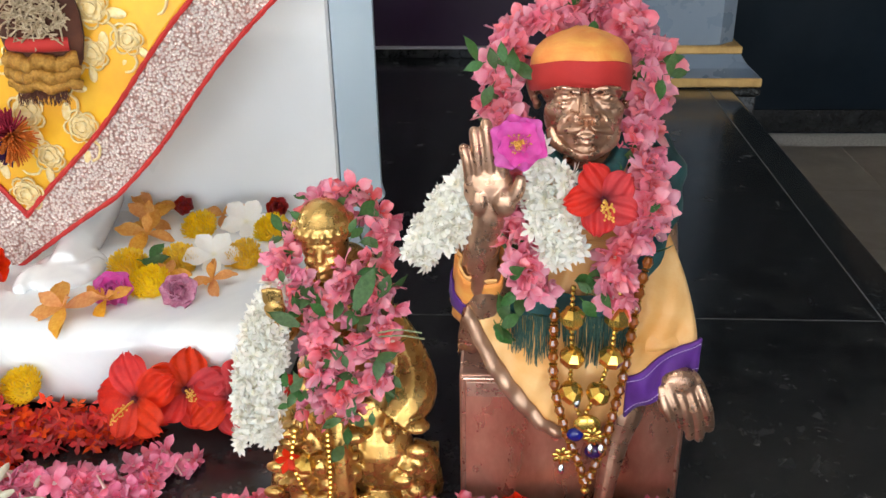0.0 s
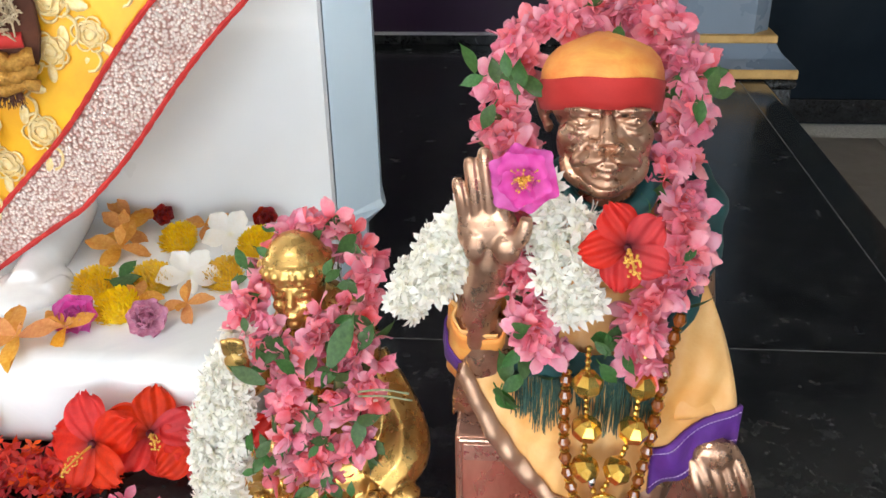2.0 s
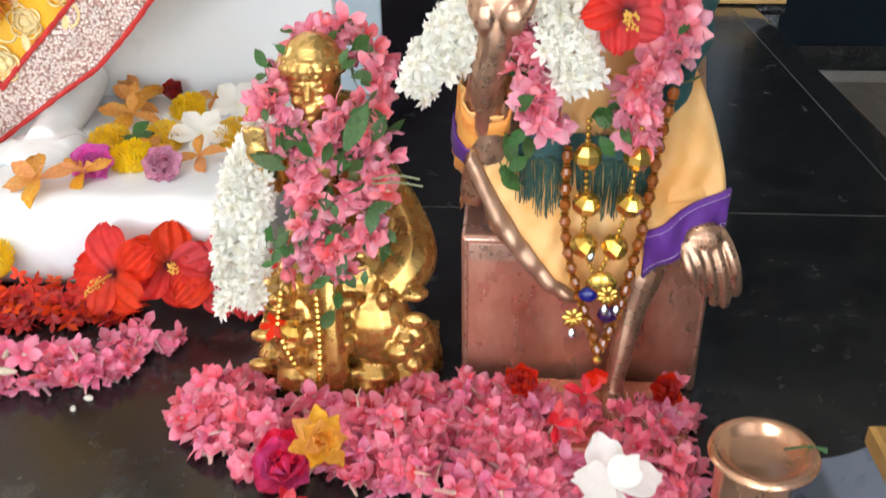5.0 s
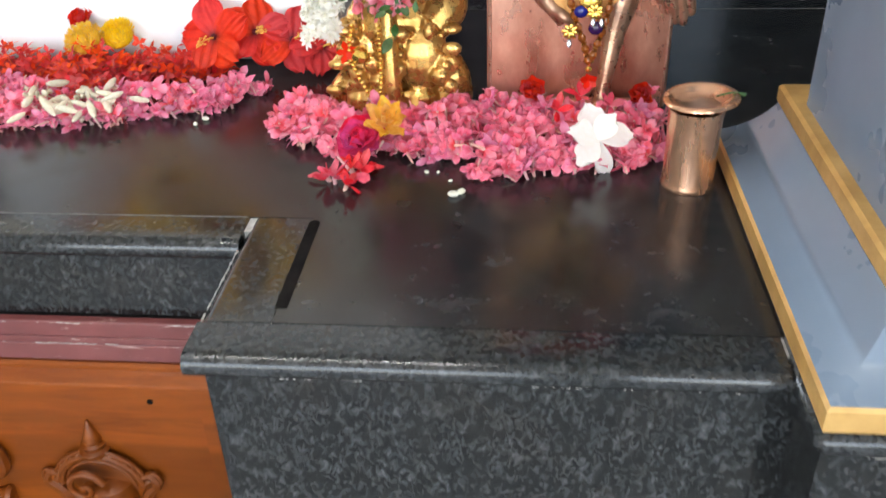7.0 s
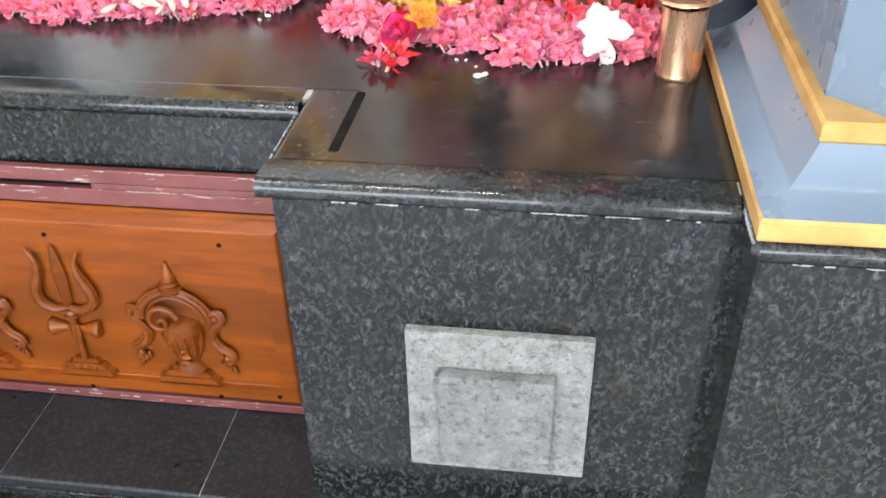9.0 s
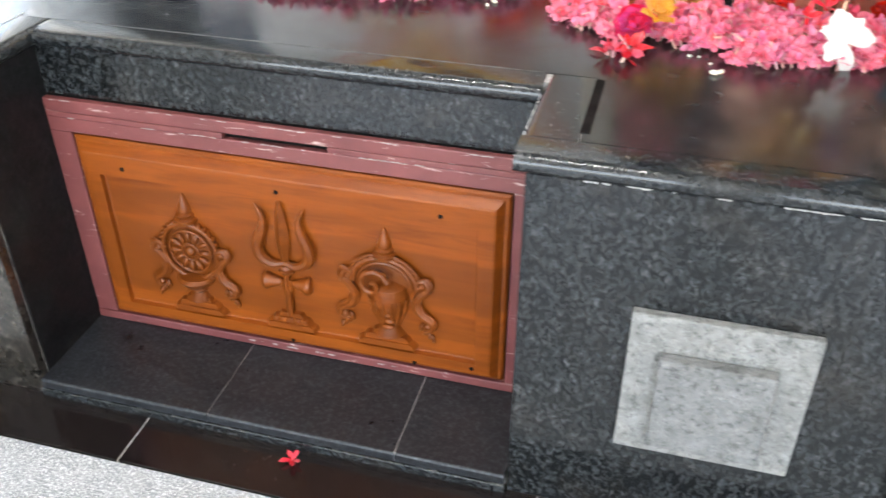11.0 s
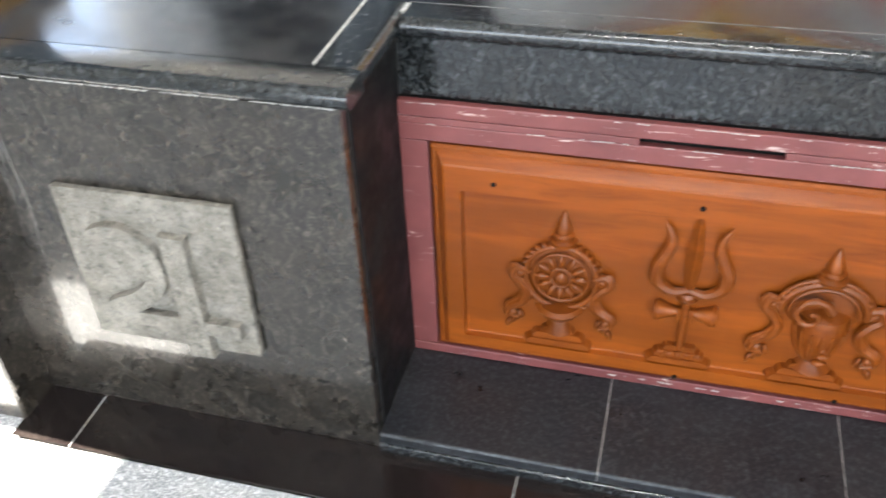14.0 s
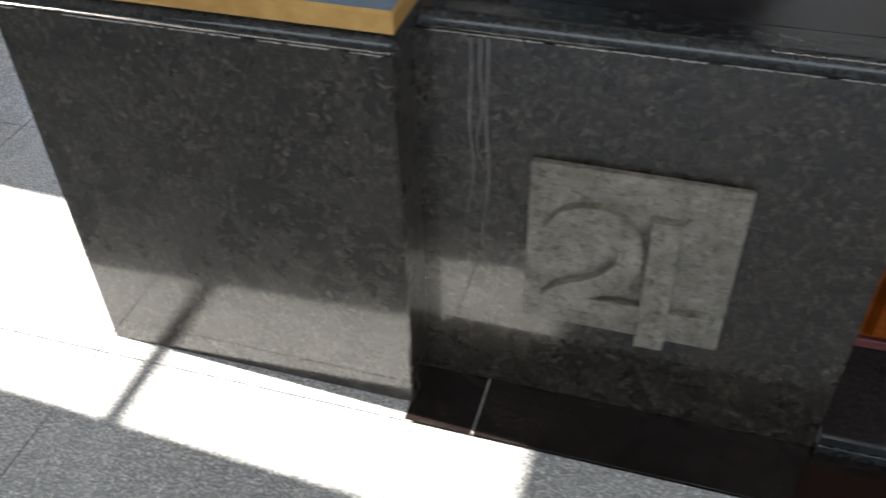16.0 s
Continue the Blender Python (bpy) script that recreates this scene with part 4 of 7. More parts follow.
part("block", boxed(0.000, 0.205, 0.775, 0.902, TOP, TOP + 0.026, 0.003), SEAT_COPPER, rest)
part("rim", boxed(-0.002, 0.207, 0.772, 0.777, TOP + 0.001, TOP + 0.022, 0.001), SEAT_TRIM, rest)


def cloth_material(name, dark, light, scale=30.0, rough=0.8, fold=0.35):
    m, nt, b = material(name, light, rough)
    v = coords(nt)
    n = noise_tex(nt, v, scale * 0.4, 5, 0.6, 0.4)
    weave = noise_tex(nt, v, scale * 40, 2)
    c = ramp(nt, n, [(0.3, dark), (0.65, light)])
    nt.links.new(mix(nt, c, dark, ramp(nt, weave, [(0.45, grey(0.0)), (0.8, grey(0.35))])), b.inputs["Base Color"])
    b.inputs["Sheen Weight"].default_value = 0.06
    bump(nt, b, n, fold, 0.006)
    return m


SAFFRON = cloth_material("saffron_silk", (0.76, 0.32, 0.060), (0.86, 0.54, 0.23), 26, 0.5, 0.5)
ORANGE_CLOTH = cloth_material("orange_silk", (0.74, 0.21, 0.035), (0.84, 0.42, 0.09), 70, 0.6)
RED_CLOTH = cloth_material("red_cloth", (0.36, 0.012, 0.010), (0.52, 0.024, 0.018), 18, 0.75)
PURPLE_CLOTH = cloth_material("purple_velvet", (0.070, 0.012, 0.16), (0.115, 0.02, 0.26), 60, 0.7)
GREEN_CLOTH = cloth_material("dark_green_silk", (0.006, 0.045, 0.048), (0.014, 0.085, 0.085), 60, 0.5)
STITCH = material("lilac_thread", (0.55, 0.42, 0.66), 0.7)[0]
FOIL = metal_material("coppery_foil", (0.36, 0.20, 0.13), (0.54, 0.34, 0.23), 0.38, 12, (1, 1, 1), 0.7)

# head cloth
cap = thing("head_cloth", (0.087, 0.945, 1.26), "orange silk head cloth with a red band on the statue", "head cloth")


def cap_ring(k, n, rx, ry, z, tilt, wave):
    a = 2 * math.pi * k / n
    y = math.sin(a) * ry * (1 + wave * math.sin(5 * a + z * 90))
    pleat = 0.012 * math.sin(a * 3 + z * 240) * math.sin(2 * a + 1)
    return (0.0855 + math.cos(a) * rx * (1 + pleat + wave * math.sin(7 * a + z * 60)), 0.947 + y * (1 + pleat), z + tilt * y / ry + 0.0006 * math.sin(6 * a + 1))


N = 48
dome = [(0.0505, 0.0565, 1.262), (0.0528, 0.0585, 1.272), (0.0538, 0.0592, 1.281), (0.0525, 0.0572, 1.2885), (0.0480, 0.0520, 1.2955), (0.0395, 0.0430, 1.3010), (0.0250, 0.028, 1.3045), (0.010, 0.012, 1.3060)]
part("cloth", ring_loft(bmesh.new(), [[cap_ring(k, N, rx, ry, z - 0.003 - 0.022 * (1 - i / 7), -0.020 * (1 - i / 7), 0.014) for k in range(N)] for i, (rx, ry, z) in enumerate(dome)]), ORANGE_CLOTH, cap, smooth=True, sharp=70)
band = [(0.0500, 0.0560, 1.2600), (0.0532, 0.0598, 1.2610), (0.0546, 0.0612, 1.269), (0.0553, 0.0616, 1.278), (0.0551, 0.0612, 1.2865), (0.0538, 0.0596, 1.2880), (0.0510, 0.057, 1.2860)]
part("band", ring_loft(bmesh.new(), [[cap_ring(k, N, rx, ry, z - 0.025, -0.020, 0.012) for k in range(N)] for rx, ry, z in band]), RED_CLOTH, cap, "red cloth band", True, 70)

# robe
robe = thing("robe", (0.09, 0.95, 0.9), "saffron silk robe with purple borders draped over the copper statue", "robe")
bm = bmesh.new()
limb(bm, [(0.09, 1.005, 1.150), (0.09, 1.000, 1.08), (0.092, 0.985, 0.96), (0.092, 0.985, 0.925)], [0.062, 0.084, 0.100, 0.092], 24)
limb(bm, [(0.125, 1.00, 1.140), (0.158, 0.985, 1.110), (0.166, 0.960, 1.04), (0.180, 0.925, 0.965), (0.186, 0.906, 0.935)], [0.036, 0.040, 0.039, 0.042, 0.040], 18)
limb(bm, [(0.050, 1.00, 1.140), (0.010, 0.975, 1.105), (-0.012, 0.940, 1.060), (-0.018, 0.912, 1.035)], [0.036, 0.040, 0.036, 0.033], 18)
ball(bm, (0.200, 0.938, 1.010), (0.012, 0.014, 0.020), 10)
ob = sculpt(bm, "body_cloth", SAFFRON, 0.004, 8)
under(ob, robe)


def hem(x):
    """Height of the robe's lower edge."""
    pts = ((-0.045, 1.010), (-0.032, 0.995), (-0.008, 0.948), (0.022, 0.898), (0.056, 0.862), (0.085, 0.846), (0.112, 0.850), (0.148, 0.874), (0.195, 0.908), (0.238, 0.934))
    for (a, p), (b, q) in zip(pts, pts[1:]):
        if x <= b:
            return p + (q - p) * max(0, (x - a)) / (b - a)
    return pts[-1][1]


def robe_face(x, z):
    """Depth of the robe's front."""
    c = (x - 0.095) / 0.14
    y = 0.866 + 0.020 * c * c + max(0.0, z - 0.93) * 0.14 + max(0.0, z - 1.0) * 0.35
    return y + (0.0045 * math.sin(x * 75 + z * 46) + 0.0022 * math.sin(x * 150 + z * 60)) * min(1, (1.06 - z) * 8) + 0.0016 * math.sin(x * 210 - z * 95)


def robe_place(u, v):
    x = -0.032 + 0.260 * u
    z0 = hem(x)
    z = z0 + (1.075 - z0) * v
    return Vector((0.092 + (x - 0.092) * (1 - 0.26 * v * v), robe_face(x, z), z))


ob = part("skirt", sheet(bmesh.new(), 56, 36, robe_place), SAFFRON, robe, "pale orange draped front", True, 80)
m = ob.modifiers.new("cloth", "SOLIDIFY")
m.thickness, m.offset = 0.0025, 0.0


def border_place(u, v):
    x = 0.148 + 0.082 * u
    z = hem(x) - 0.003 + v * (0.055 - 0.012 * u)
    return Vector((x, robe_face(x, z) - 0.0045, z))


ob = part("border", sheet(bmesh.new(), 20, 6, border_place), PURPLE_CLOTH, robe, "purple velvet sleeve border", True, 80)
m = ob.modifiers.new("cloth", "SOLIDIFY")
m.thickness, m.offset = 0.004, 0.0
bm = bmesh.new()
for v in (0.13, 0.87):
    for k in range(26):
        a, b = (k + 0.12) / 26, (k + 0.78) / 26
        tube(bm, [border_place(a, v) - Vector((0, 0.0024, 0)), border_place(b, v) - Vector((0, 0.0024, 0))], 0.0005, 5)
tagged(part("stitching", bm, STITCH, robe, "pale lilac stitching"), kind="stuff")


def hem_place(u, v):
    """A crumpled band that folds round the robe's slanting edge."""
    x = -0.034 + 0.122 * u
    z = hem(x) - 0.010 + (0.012 + 0.012 * math.sin(math.pi * min(1, u + 0.15))) * v
    return Vector((x - 0.006 * (1 - v), robe_face(x, z) - 0.003 - 0.004 * math.sin(math.pi * v) , z + 0.0008 * math.sin(u * 17)))


ob = part("foil_hem", sheet(bmesh.new(), 60, 8, hem_place), FOIL, robe, "crinkled coppery foil hem", True, 80)
m = ob.modifiers.new("cloth", "SOLIDIFY")
m.thickness, m.offset = 0.002, 0.0


elbow, wrist = Vector((-0.016, 0.915, 1.022)), Vector((-0.016, 0.878, 1.082))
way, side = (wrist - elbow).normalized(), Vector((1, 0, 0))
back_way = way.cross(side)


def cuff_place(lo, hi, a0, a1, r0, grow, ruffle):
    """A loose band of cloth round the forearm, from lo to hi along it."""
    def place(u, v):
        a = a0 + (a1 - a0) * u
        dip = 0.016 * max(0.0, -math.sin(a)) ** 2 * v
        r = (r0 + grow * v) * (1 + ruffle * (0.4 + v) * math.sin(5 * a + 0.8) + 0.5 * ruffle * math.sin(11 * a))
        return elbow + way * (lo + (hi - lo) * v - dip) + side * (r * math.cos(a)) + back_way * (r * math.sin(a) * 0.9)
    return place


for name, mat, label, args in (("sleeve", ORANGE_CLOTH, "loose orange sleeve", (-0.055, 0.050, 0.0, 2 * math.pi, 0.0400, -0.0100, 0.07)),
                               ("sleeve_lining", SAFFRON, "pale saffron sleeve lining", (0.000, 0.058, 2.3, 5.2, 0.0245, 0.0040, 0.09)),
                               ("cuff", PURPLE_CLOTH, "purple cuff of the raised sleeve", (-0.030, 0.004, 2.4, 4.5, 0.0405, -0.0030, 0.03))):
    ob = part(name, sheet(bmesh.new(), 48, 10, cuff_place(*args)), mat, robe, label, True, 80)
    m = ob.modifiers.new("cloth", "SOLIDIFY")
    m.thickness, m.offset = 0.0020, 0.0



def sleeve_place(u, v):
    return Vector((-0.040 + 0.050 * u + 0.006 * math.sin(v * 5), 0.885 - 0.012 * math.sin(u * 3.1) + 0.02 * v, 1.092 - 0.045 * u * u - (0.165 - 0.05 * u) * v + 0.004 * math.sin(u * 14)))


ob = part("sleeve_fold", sheet(bmesh.new(), 16, 16, sleeve_place), STATUE_COPPER, robe, "copper fold below the raised sleeve", True, 80)
m = ob.modifiers.new("cloth", "SOLIDIFY")
m.thickness, m.offset = 0.0022, 0.0

# green shawl with a fringe
shawl = thing("green_shawl", (0.09, 0.93, 1.1), "dark green silk shawl with a thread fringe round the statue's shoulders", "shawl")
loop = spline([(0.060, 0.905, 1.178), (0.030, 0.95, 1.150), (0.09, 1.03, 1.175), (0.165, 1.00, 1.175), (0.192, 0.955, 1.158), (0.192, 0.925, 1.130), (0.176, 0.900, 1.085), (0.15, 0.872, 1.045)], 40)
part("fold", tube(bmesh.new(), loop, [0.012 + 0.003 * math.sin(k * 1.1) for k in range(40)], 10, 0.6), GREEN_CLOTH, shawl, "", True, 60)
collar = spline([(0.045, 0.925, 1.190), (0.060, 0.895, 1.168), (0.088, 0.885, 1.158), (0.120, 0.895, 1.168), (0.135, 0.925, 1.190)], 20)
part("collar", tube(bmesh.new(), collar, 0.011, 10), GREEN_CLOTH, shawl, "", True, 60)
part("hem", sheet(bmesh.new(), 20, 4, lambda u, v: Vector((0.014 + 0.132 * u, robe_face(0.014 + 0.132 * u, 1.0) - 0.006, 1.000 + 0.028 * v))), GREEN_CLOTH, shawl, "", True)
rnd = random.Random(5)
bm = bmesh.new()
for k in range(210):
    x = 0.014 + 0.132 * rnd.random()
    z1 = 1.000 - rnd.uniform(0.036, 0.052) - (0.014 if 0.03 < x < 0.05 or 0.10 < x < 0.125 else 0)
    y = robe_face(x, 0.99) - rnd.uniform(0.004, 0.009)
    dx = rnd.uniform(-0.005, 0.005)
    tube(bm, [(x, y, 1.003), (x + dx * 0.5, y - 0.001, (1.003 + z1) / 2), (x + dx, y, z1)], [0.0007, 0.0006, 0.0004], 4)
tagged(part("fringe", bm, mottled("green_gold_thread", (0.004, 0.05, 0.055), (0.10, 0.16, 0.11), 300, 0.45), shawl, "green and gold thread fringe"), kind="stuff")

# necklaces
AMBER, _nt, _b = material("amber_glass", (0.32, 0.085, 0.012), 0.12)
_b.inputs["Transmission Weight"].default_value = 0.25
_b.inputs["Coat Weight"].default_value = 0.6
BEAD_GOLD = metal_material("shiny_gold_bead", (0.62, 0.33, 0.05), (0.88, 0.58, 0.14), 0.15, 60, (1, 1, 1), 0.9)
BLUE_GLASS = material("dark_blue_glass", (0.008, 0.012, 0.16), 0.1)[0]
VIOLET_GLASS = material("dark_violet_glass", (0.03, 0.008, 0.06), 0.1)[0]
MIRROR = material("mirror_chip", (0.85, 0.85, 0.84), 0.08, 1.0)[0]


def faceted(r, mat, name, n=8):
    bm = bmesh.new()
    lathe(bm, [(0, -r), (r * 0.55, -r * 0.82), (r, -r * 0.28), (r, r * 0.28), (r * 0.55, r * 0.82), (0, r)], (0, 0, 0), n)
    return finish(bm, name, mat)


bead = finish(lathe(bmesh.new(), [(0, -0.0070), (0.0040, -0.0058), (0.0064, 0.0), (0.0040, 0.0058), (0, 0.0070)], (0, 0, 0), 10), "bead", AMBER, True, 25)
spacer = finish(lathe(bmesh.new(), [(0, -0.0014), (0.0030, -0.0014), (0.0052, 0.0), (0.0030, 0.0014), (0, 0.0014)], (0, 0, 0), 8), "spacer", BEAD_GOLD, True)
small_gold = finish(ball(bmesh.new(), (0, 0, 0), 0.0032, 8), "small_bead", BEAD_GOLD, True)
big_gold = faceted(0.0140, BEAD_GOLD, "gold_bead", 8)
petal_gold = finish(ball(bmesh.new(), (0, 0, 0.006), (0.0034, 0.0012, 0.0065), 8), "pendant_petal", BEAD_GOLD, True)
petal_mirror = finish(ball(bmesh.new(), (0, 0, 0.006), (0.0036, 0.0012, 0.0065), 8), "mirror_petal", MIRROR, True)


def along(pts, gap):
    """Places and directions at even gaps along a path."""
    out, left = [], 0.0
    for a, b in zip(pts, pts[1:]):
        d = (b - a).length
        while left <= d:
            out.append((a.lerp(b, left / d), (b - a).normalized()))
            left += gap
        left -= d
    return out


neck = thing("amber_necklace", (0.1, 0.85, 0.9), "long necklace of amber glass beads and gold spacers on the statue", "necklace")
strand = spline([(0.158, 0.858, 1.075), (0.150, 0.852, 1.035), (0.143, 0.850, 0.956), (0.135, 0.848, 0.903), (0.126, 0.847, 0.848), (0.114, 0.847, 0.808), (0.106, 0.847, 0.787), (0.097, 0.847, 0.816), (0.080, 0.847, 0.862),
                 (0.066, 0.848, 0.917), (0.062, 0.850, 0.969), (0.062, 0.850, 1.026)], 200)
for k, (p, d) in enumerate(along(strand, 0.0088)):
    m = Matrix.Translation(p) @ d.to_track_quat("Z", "Y").to_matrix().to_4x4()
    if k % 2:
        piece("spacer", spacer, m, neck)
    else:
        piece("bead", bead, m, neck)
piece("gold_bead", faceted(0.0052, BEAD_GOLD, "end_bead"), Matrix.Translation((0.106, 0.845, 0.778)), neck)
gold = thing("gold_necklace", (0.1, 0.84, 0.95), "necklace of large faceted gold beads with a jewelled pendant", "necklace")
for side in ([(0.080, 1.052), (0.080, 1.018), (0.082, 0.968), (0.083, 0.922), (0.094, 0.888)], [(0.130, 1.052), (0.128, 1.018), (0.124, 0.968), (0.113, 0.921), (0.100, 0.888)]):
    pts = spline([(x, 0.843, z) for x, z in side], 60)
    for p, d in along(pts, 0.0068):
        piece("small_bead", small_gold, Matrix.Translation(p), gold)
    for k, (x, z) in enumerate(side[1:4]):
        piece("gold_bead", big_gold, pose(x, 0.838, z, 20 * k, 0, 25 * k), gold)
part("pendant", ball(bmesh.new(), (0.103, 0.838, 0.878), (0.016, 0.006, 0.014), 16), BEAD_GOLD, gold, "gold pendant", True)
for cx, cz, n, me in ((0.110, 0.866, 9, petal_gold), (0.076, 0.838, 8, petal_gold)):
    for k in range(n):
        piece("pendant_petal", me, pose(cx, 0.832, cz, 0, 360 / n * k + 8, 0), gold)
for x, z in ((0.107, 0.858), (0.119, 0.858), (0.075, 0.828), (0.089, 0.921)):
    piece("mirror_petal", petal_mirror, pose(x, 0.829, z, 12, 180, 0), gold)
part("blue_stone", ball(bmesh.new(), (0.090, 0.836, 0.866), (0.010, 0.006, 0.009), 12), BLUE_GLASS, gold, "dark blue glass stone", True)
part("violet_stone", ball(bmesh.new(), (0.112, 0.837, 0.842), (0.011, 0.007, 0.010), 12), VIOLET_GLASS, gold, "dark violet glass stone", True)

# ---- the small golden statue ----
GILT = metal_material("gilt_metal", (0.44, 0.23, 0.055), (0.72, 0.45, 0.15), 0.27, 22, (1, 1, 1), 0.85)
bm = bmesh.new()
ball(bm, (-0.204, 0.945, 1.055), (0.0285, 0.031, 0.036), 20)
ball(bm, (-0.205, 0.930, 1.036), (0.020, 0.019, 0.020), 14)
limb(bm, [(-0.204, 0.9155, 1.060), (-0.2045, 0.9090, 1.044)], [0.0032, 0.0052], 8)
for f in (-1, 1):
    limb(bm, [(-0.204 + f * 0.004, 0.9165, 1.060), (-0.204 + f * 0.013, 0.9175, 1.062), (-0.204 + f * 0.020, 0.925, 1.058)], 0.0026, 6)
    ball(bm, (-0.204 + f * 0.012, 0.919, 1.0535), (0.0062, 0.0036, 0.0034), 8)
    ball(bm, (-0.204 + f * 0.014, 0.921, 1.041), (0.0075, 0.0060, 0.0075), 10)
limb(bm, [(-0.213, 0.9165, 1.0335), (-0.205, 0.9125, 1.0320), (-0.197, 0.9165, 1.0335)], [0.002, 0.0036, 0.002], 6)
ball(bm, (-0.205, 0.9175, 1.0230), (0.010, 0.008, 0.007), 10)
for row, (z, r, n) in enumerate(((1.0695, 0.0340, 30), (1.0765, 0.0345, 22), (1.0835, 0.0330, 30))):
    for k in range(n):
        a = 2 * math.pi * k / n
        ball(bm, (-0.204 + r * math.cos(a), 0.947 + r * 1.07 * math.sin(a), z), 0.0036 if row != 1 else 0.0052, 8)
ball(bm, (-0.204, 0.947, 1.080), (0.0315, 0.0335, 0.028), 20)
limb(bm, [(-0.204, 0.955, 1.03), (-0.200, 0.975, 0.98)], [0.020, 0.034], 12)
ball(bm, (-0.192, 0.985, 0.950), (0.062, 0.045, 0.085), 18)
ball(bm, (-0.185, 0.975, 0.860), (0.075, 0.060, 0.060), 18)
limb(bm, [(-0.150, 1.00, 0.930), (-0.118, 0.975, 0.875), (-0.112, 0.950, 0.840), (-0.135, 0.925, 0.815)], [0.025, 0.030, 0.036, 0.030], 12)
limb(bm, [(-0.250, 0.98, 0.975), (-0.262, 0.93, 0.945), (-0.255, 0.895, 0.985)], [0.022, 0.020, 0.013], 12)
ball(bm, (-0.2545, 0.881, 1.000), (0.0135, 0.0070, 0.0155), 12)
for k in range(4):
    limb(bm, [(-0.2635 + 0.0060 * k, 0.879, 1.010), (-0.2640 + 0.0062 * k, 0.876, 1.030 - 0.002 * abs(k - 1.5))], [0.0036, 0.0030], 8)
for x, y, z, rx, ry, rz in ((-0.190, 0.950, 0.815, 0.080, 0.055, 0.060), (-0.238, 0.928, 0.760, 0.044, 0.034, 0.066), (-0.150, 0.922, 0.760, 0.048, 0.036, 0.066), (-0.262, 0.935, 0.800, 0.026, 0.030, 0.028)):
    ball(bm, (x, y, z), (rx, ry, rz), 20)
limb(bm, [(-0.195, 0.900, 0.85), (-0.192, 0.884, 0.78), (-0.190, 0.878, 0.695)], [0.012, 0.014, 0.017], 12)
for x, y, rx, rz in ((-0.268, 0.93, 0.034, 0.042), (-0.105, 0.945, 0.036, 0.070), (-0.210, 0.905, 0.032, 0.030), (-0.150, 0.905, 0.036, 0.034), (-0.245, 0.905, 0.026, 0.030), (-0.185, 0.95, 0.09, 0.055), (-0.112, 0.925, 0.030, 0.035)):
    ball(bm, (x, y, 0.700), (rx, 0.032, rz), 12)
rnd = random.Random(9)
for k in range(70):
    z = rnd.uniform(0.700, 0.830)
    ball(bm, (rnd.uniform(-0.285, -0.095) * (1.0 if z < 0.79 else 0.93), rnd.uniform(0.884, 0.914), z), (rnd.uniform(0.009, 0.020), rnd.uniform(0.008, 0.015), rnd.uniform(0.008, 0.018)), 10)
box(bm, -0.292, -0.080, 0.905, 1.02, TOP + 0.001, 0.712)
small = sculpt(bm, "statuette", GILT, 0.0019, 2, "small gilt metal statuette of a seated figure on a lumpy base", "statuette")
chain = thing("statuette_necklace", (-0.23, 0.88, 0.78), "gold bead chain hanging on the gilt statuette", "necklace")
for p, d in along(spline([(-0.245, 0.872, 0.835), (-0.250, 0.866, 0.790), (-0.232, 0.860, 0.745), (-0.212, 0.862, 0.720), (-0.205, 0.866, 0.765), (-0.205, 0.872, 0.83)], 60), 0.0075):
    piece("small_bead", small_gold, Matrix.Translation(p) @ Matrix.Scale(1.1, 4), chain)
piece("gold_bead", big_gold, pose(-0.234, 0.862, 0.792, 10, 20, 0), chain)
piece("mirror_petal", petal_mirror, pose(-0.208, 0.858, 0.712, 10, 180, 0), chain)

# ---- flowers ----


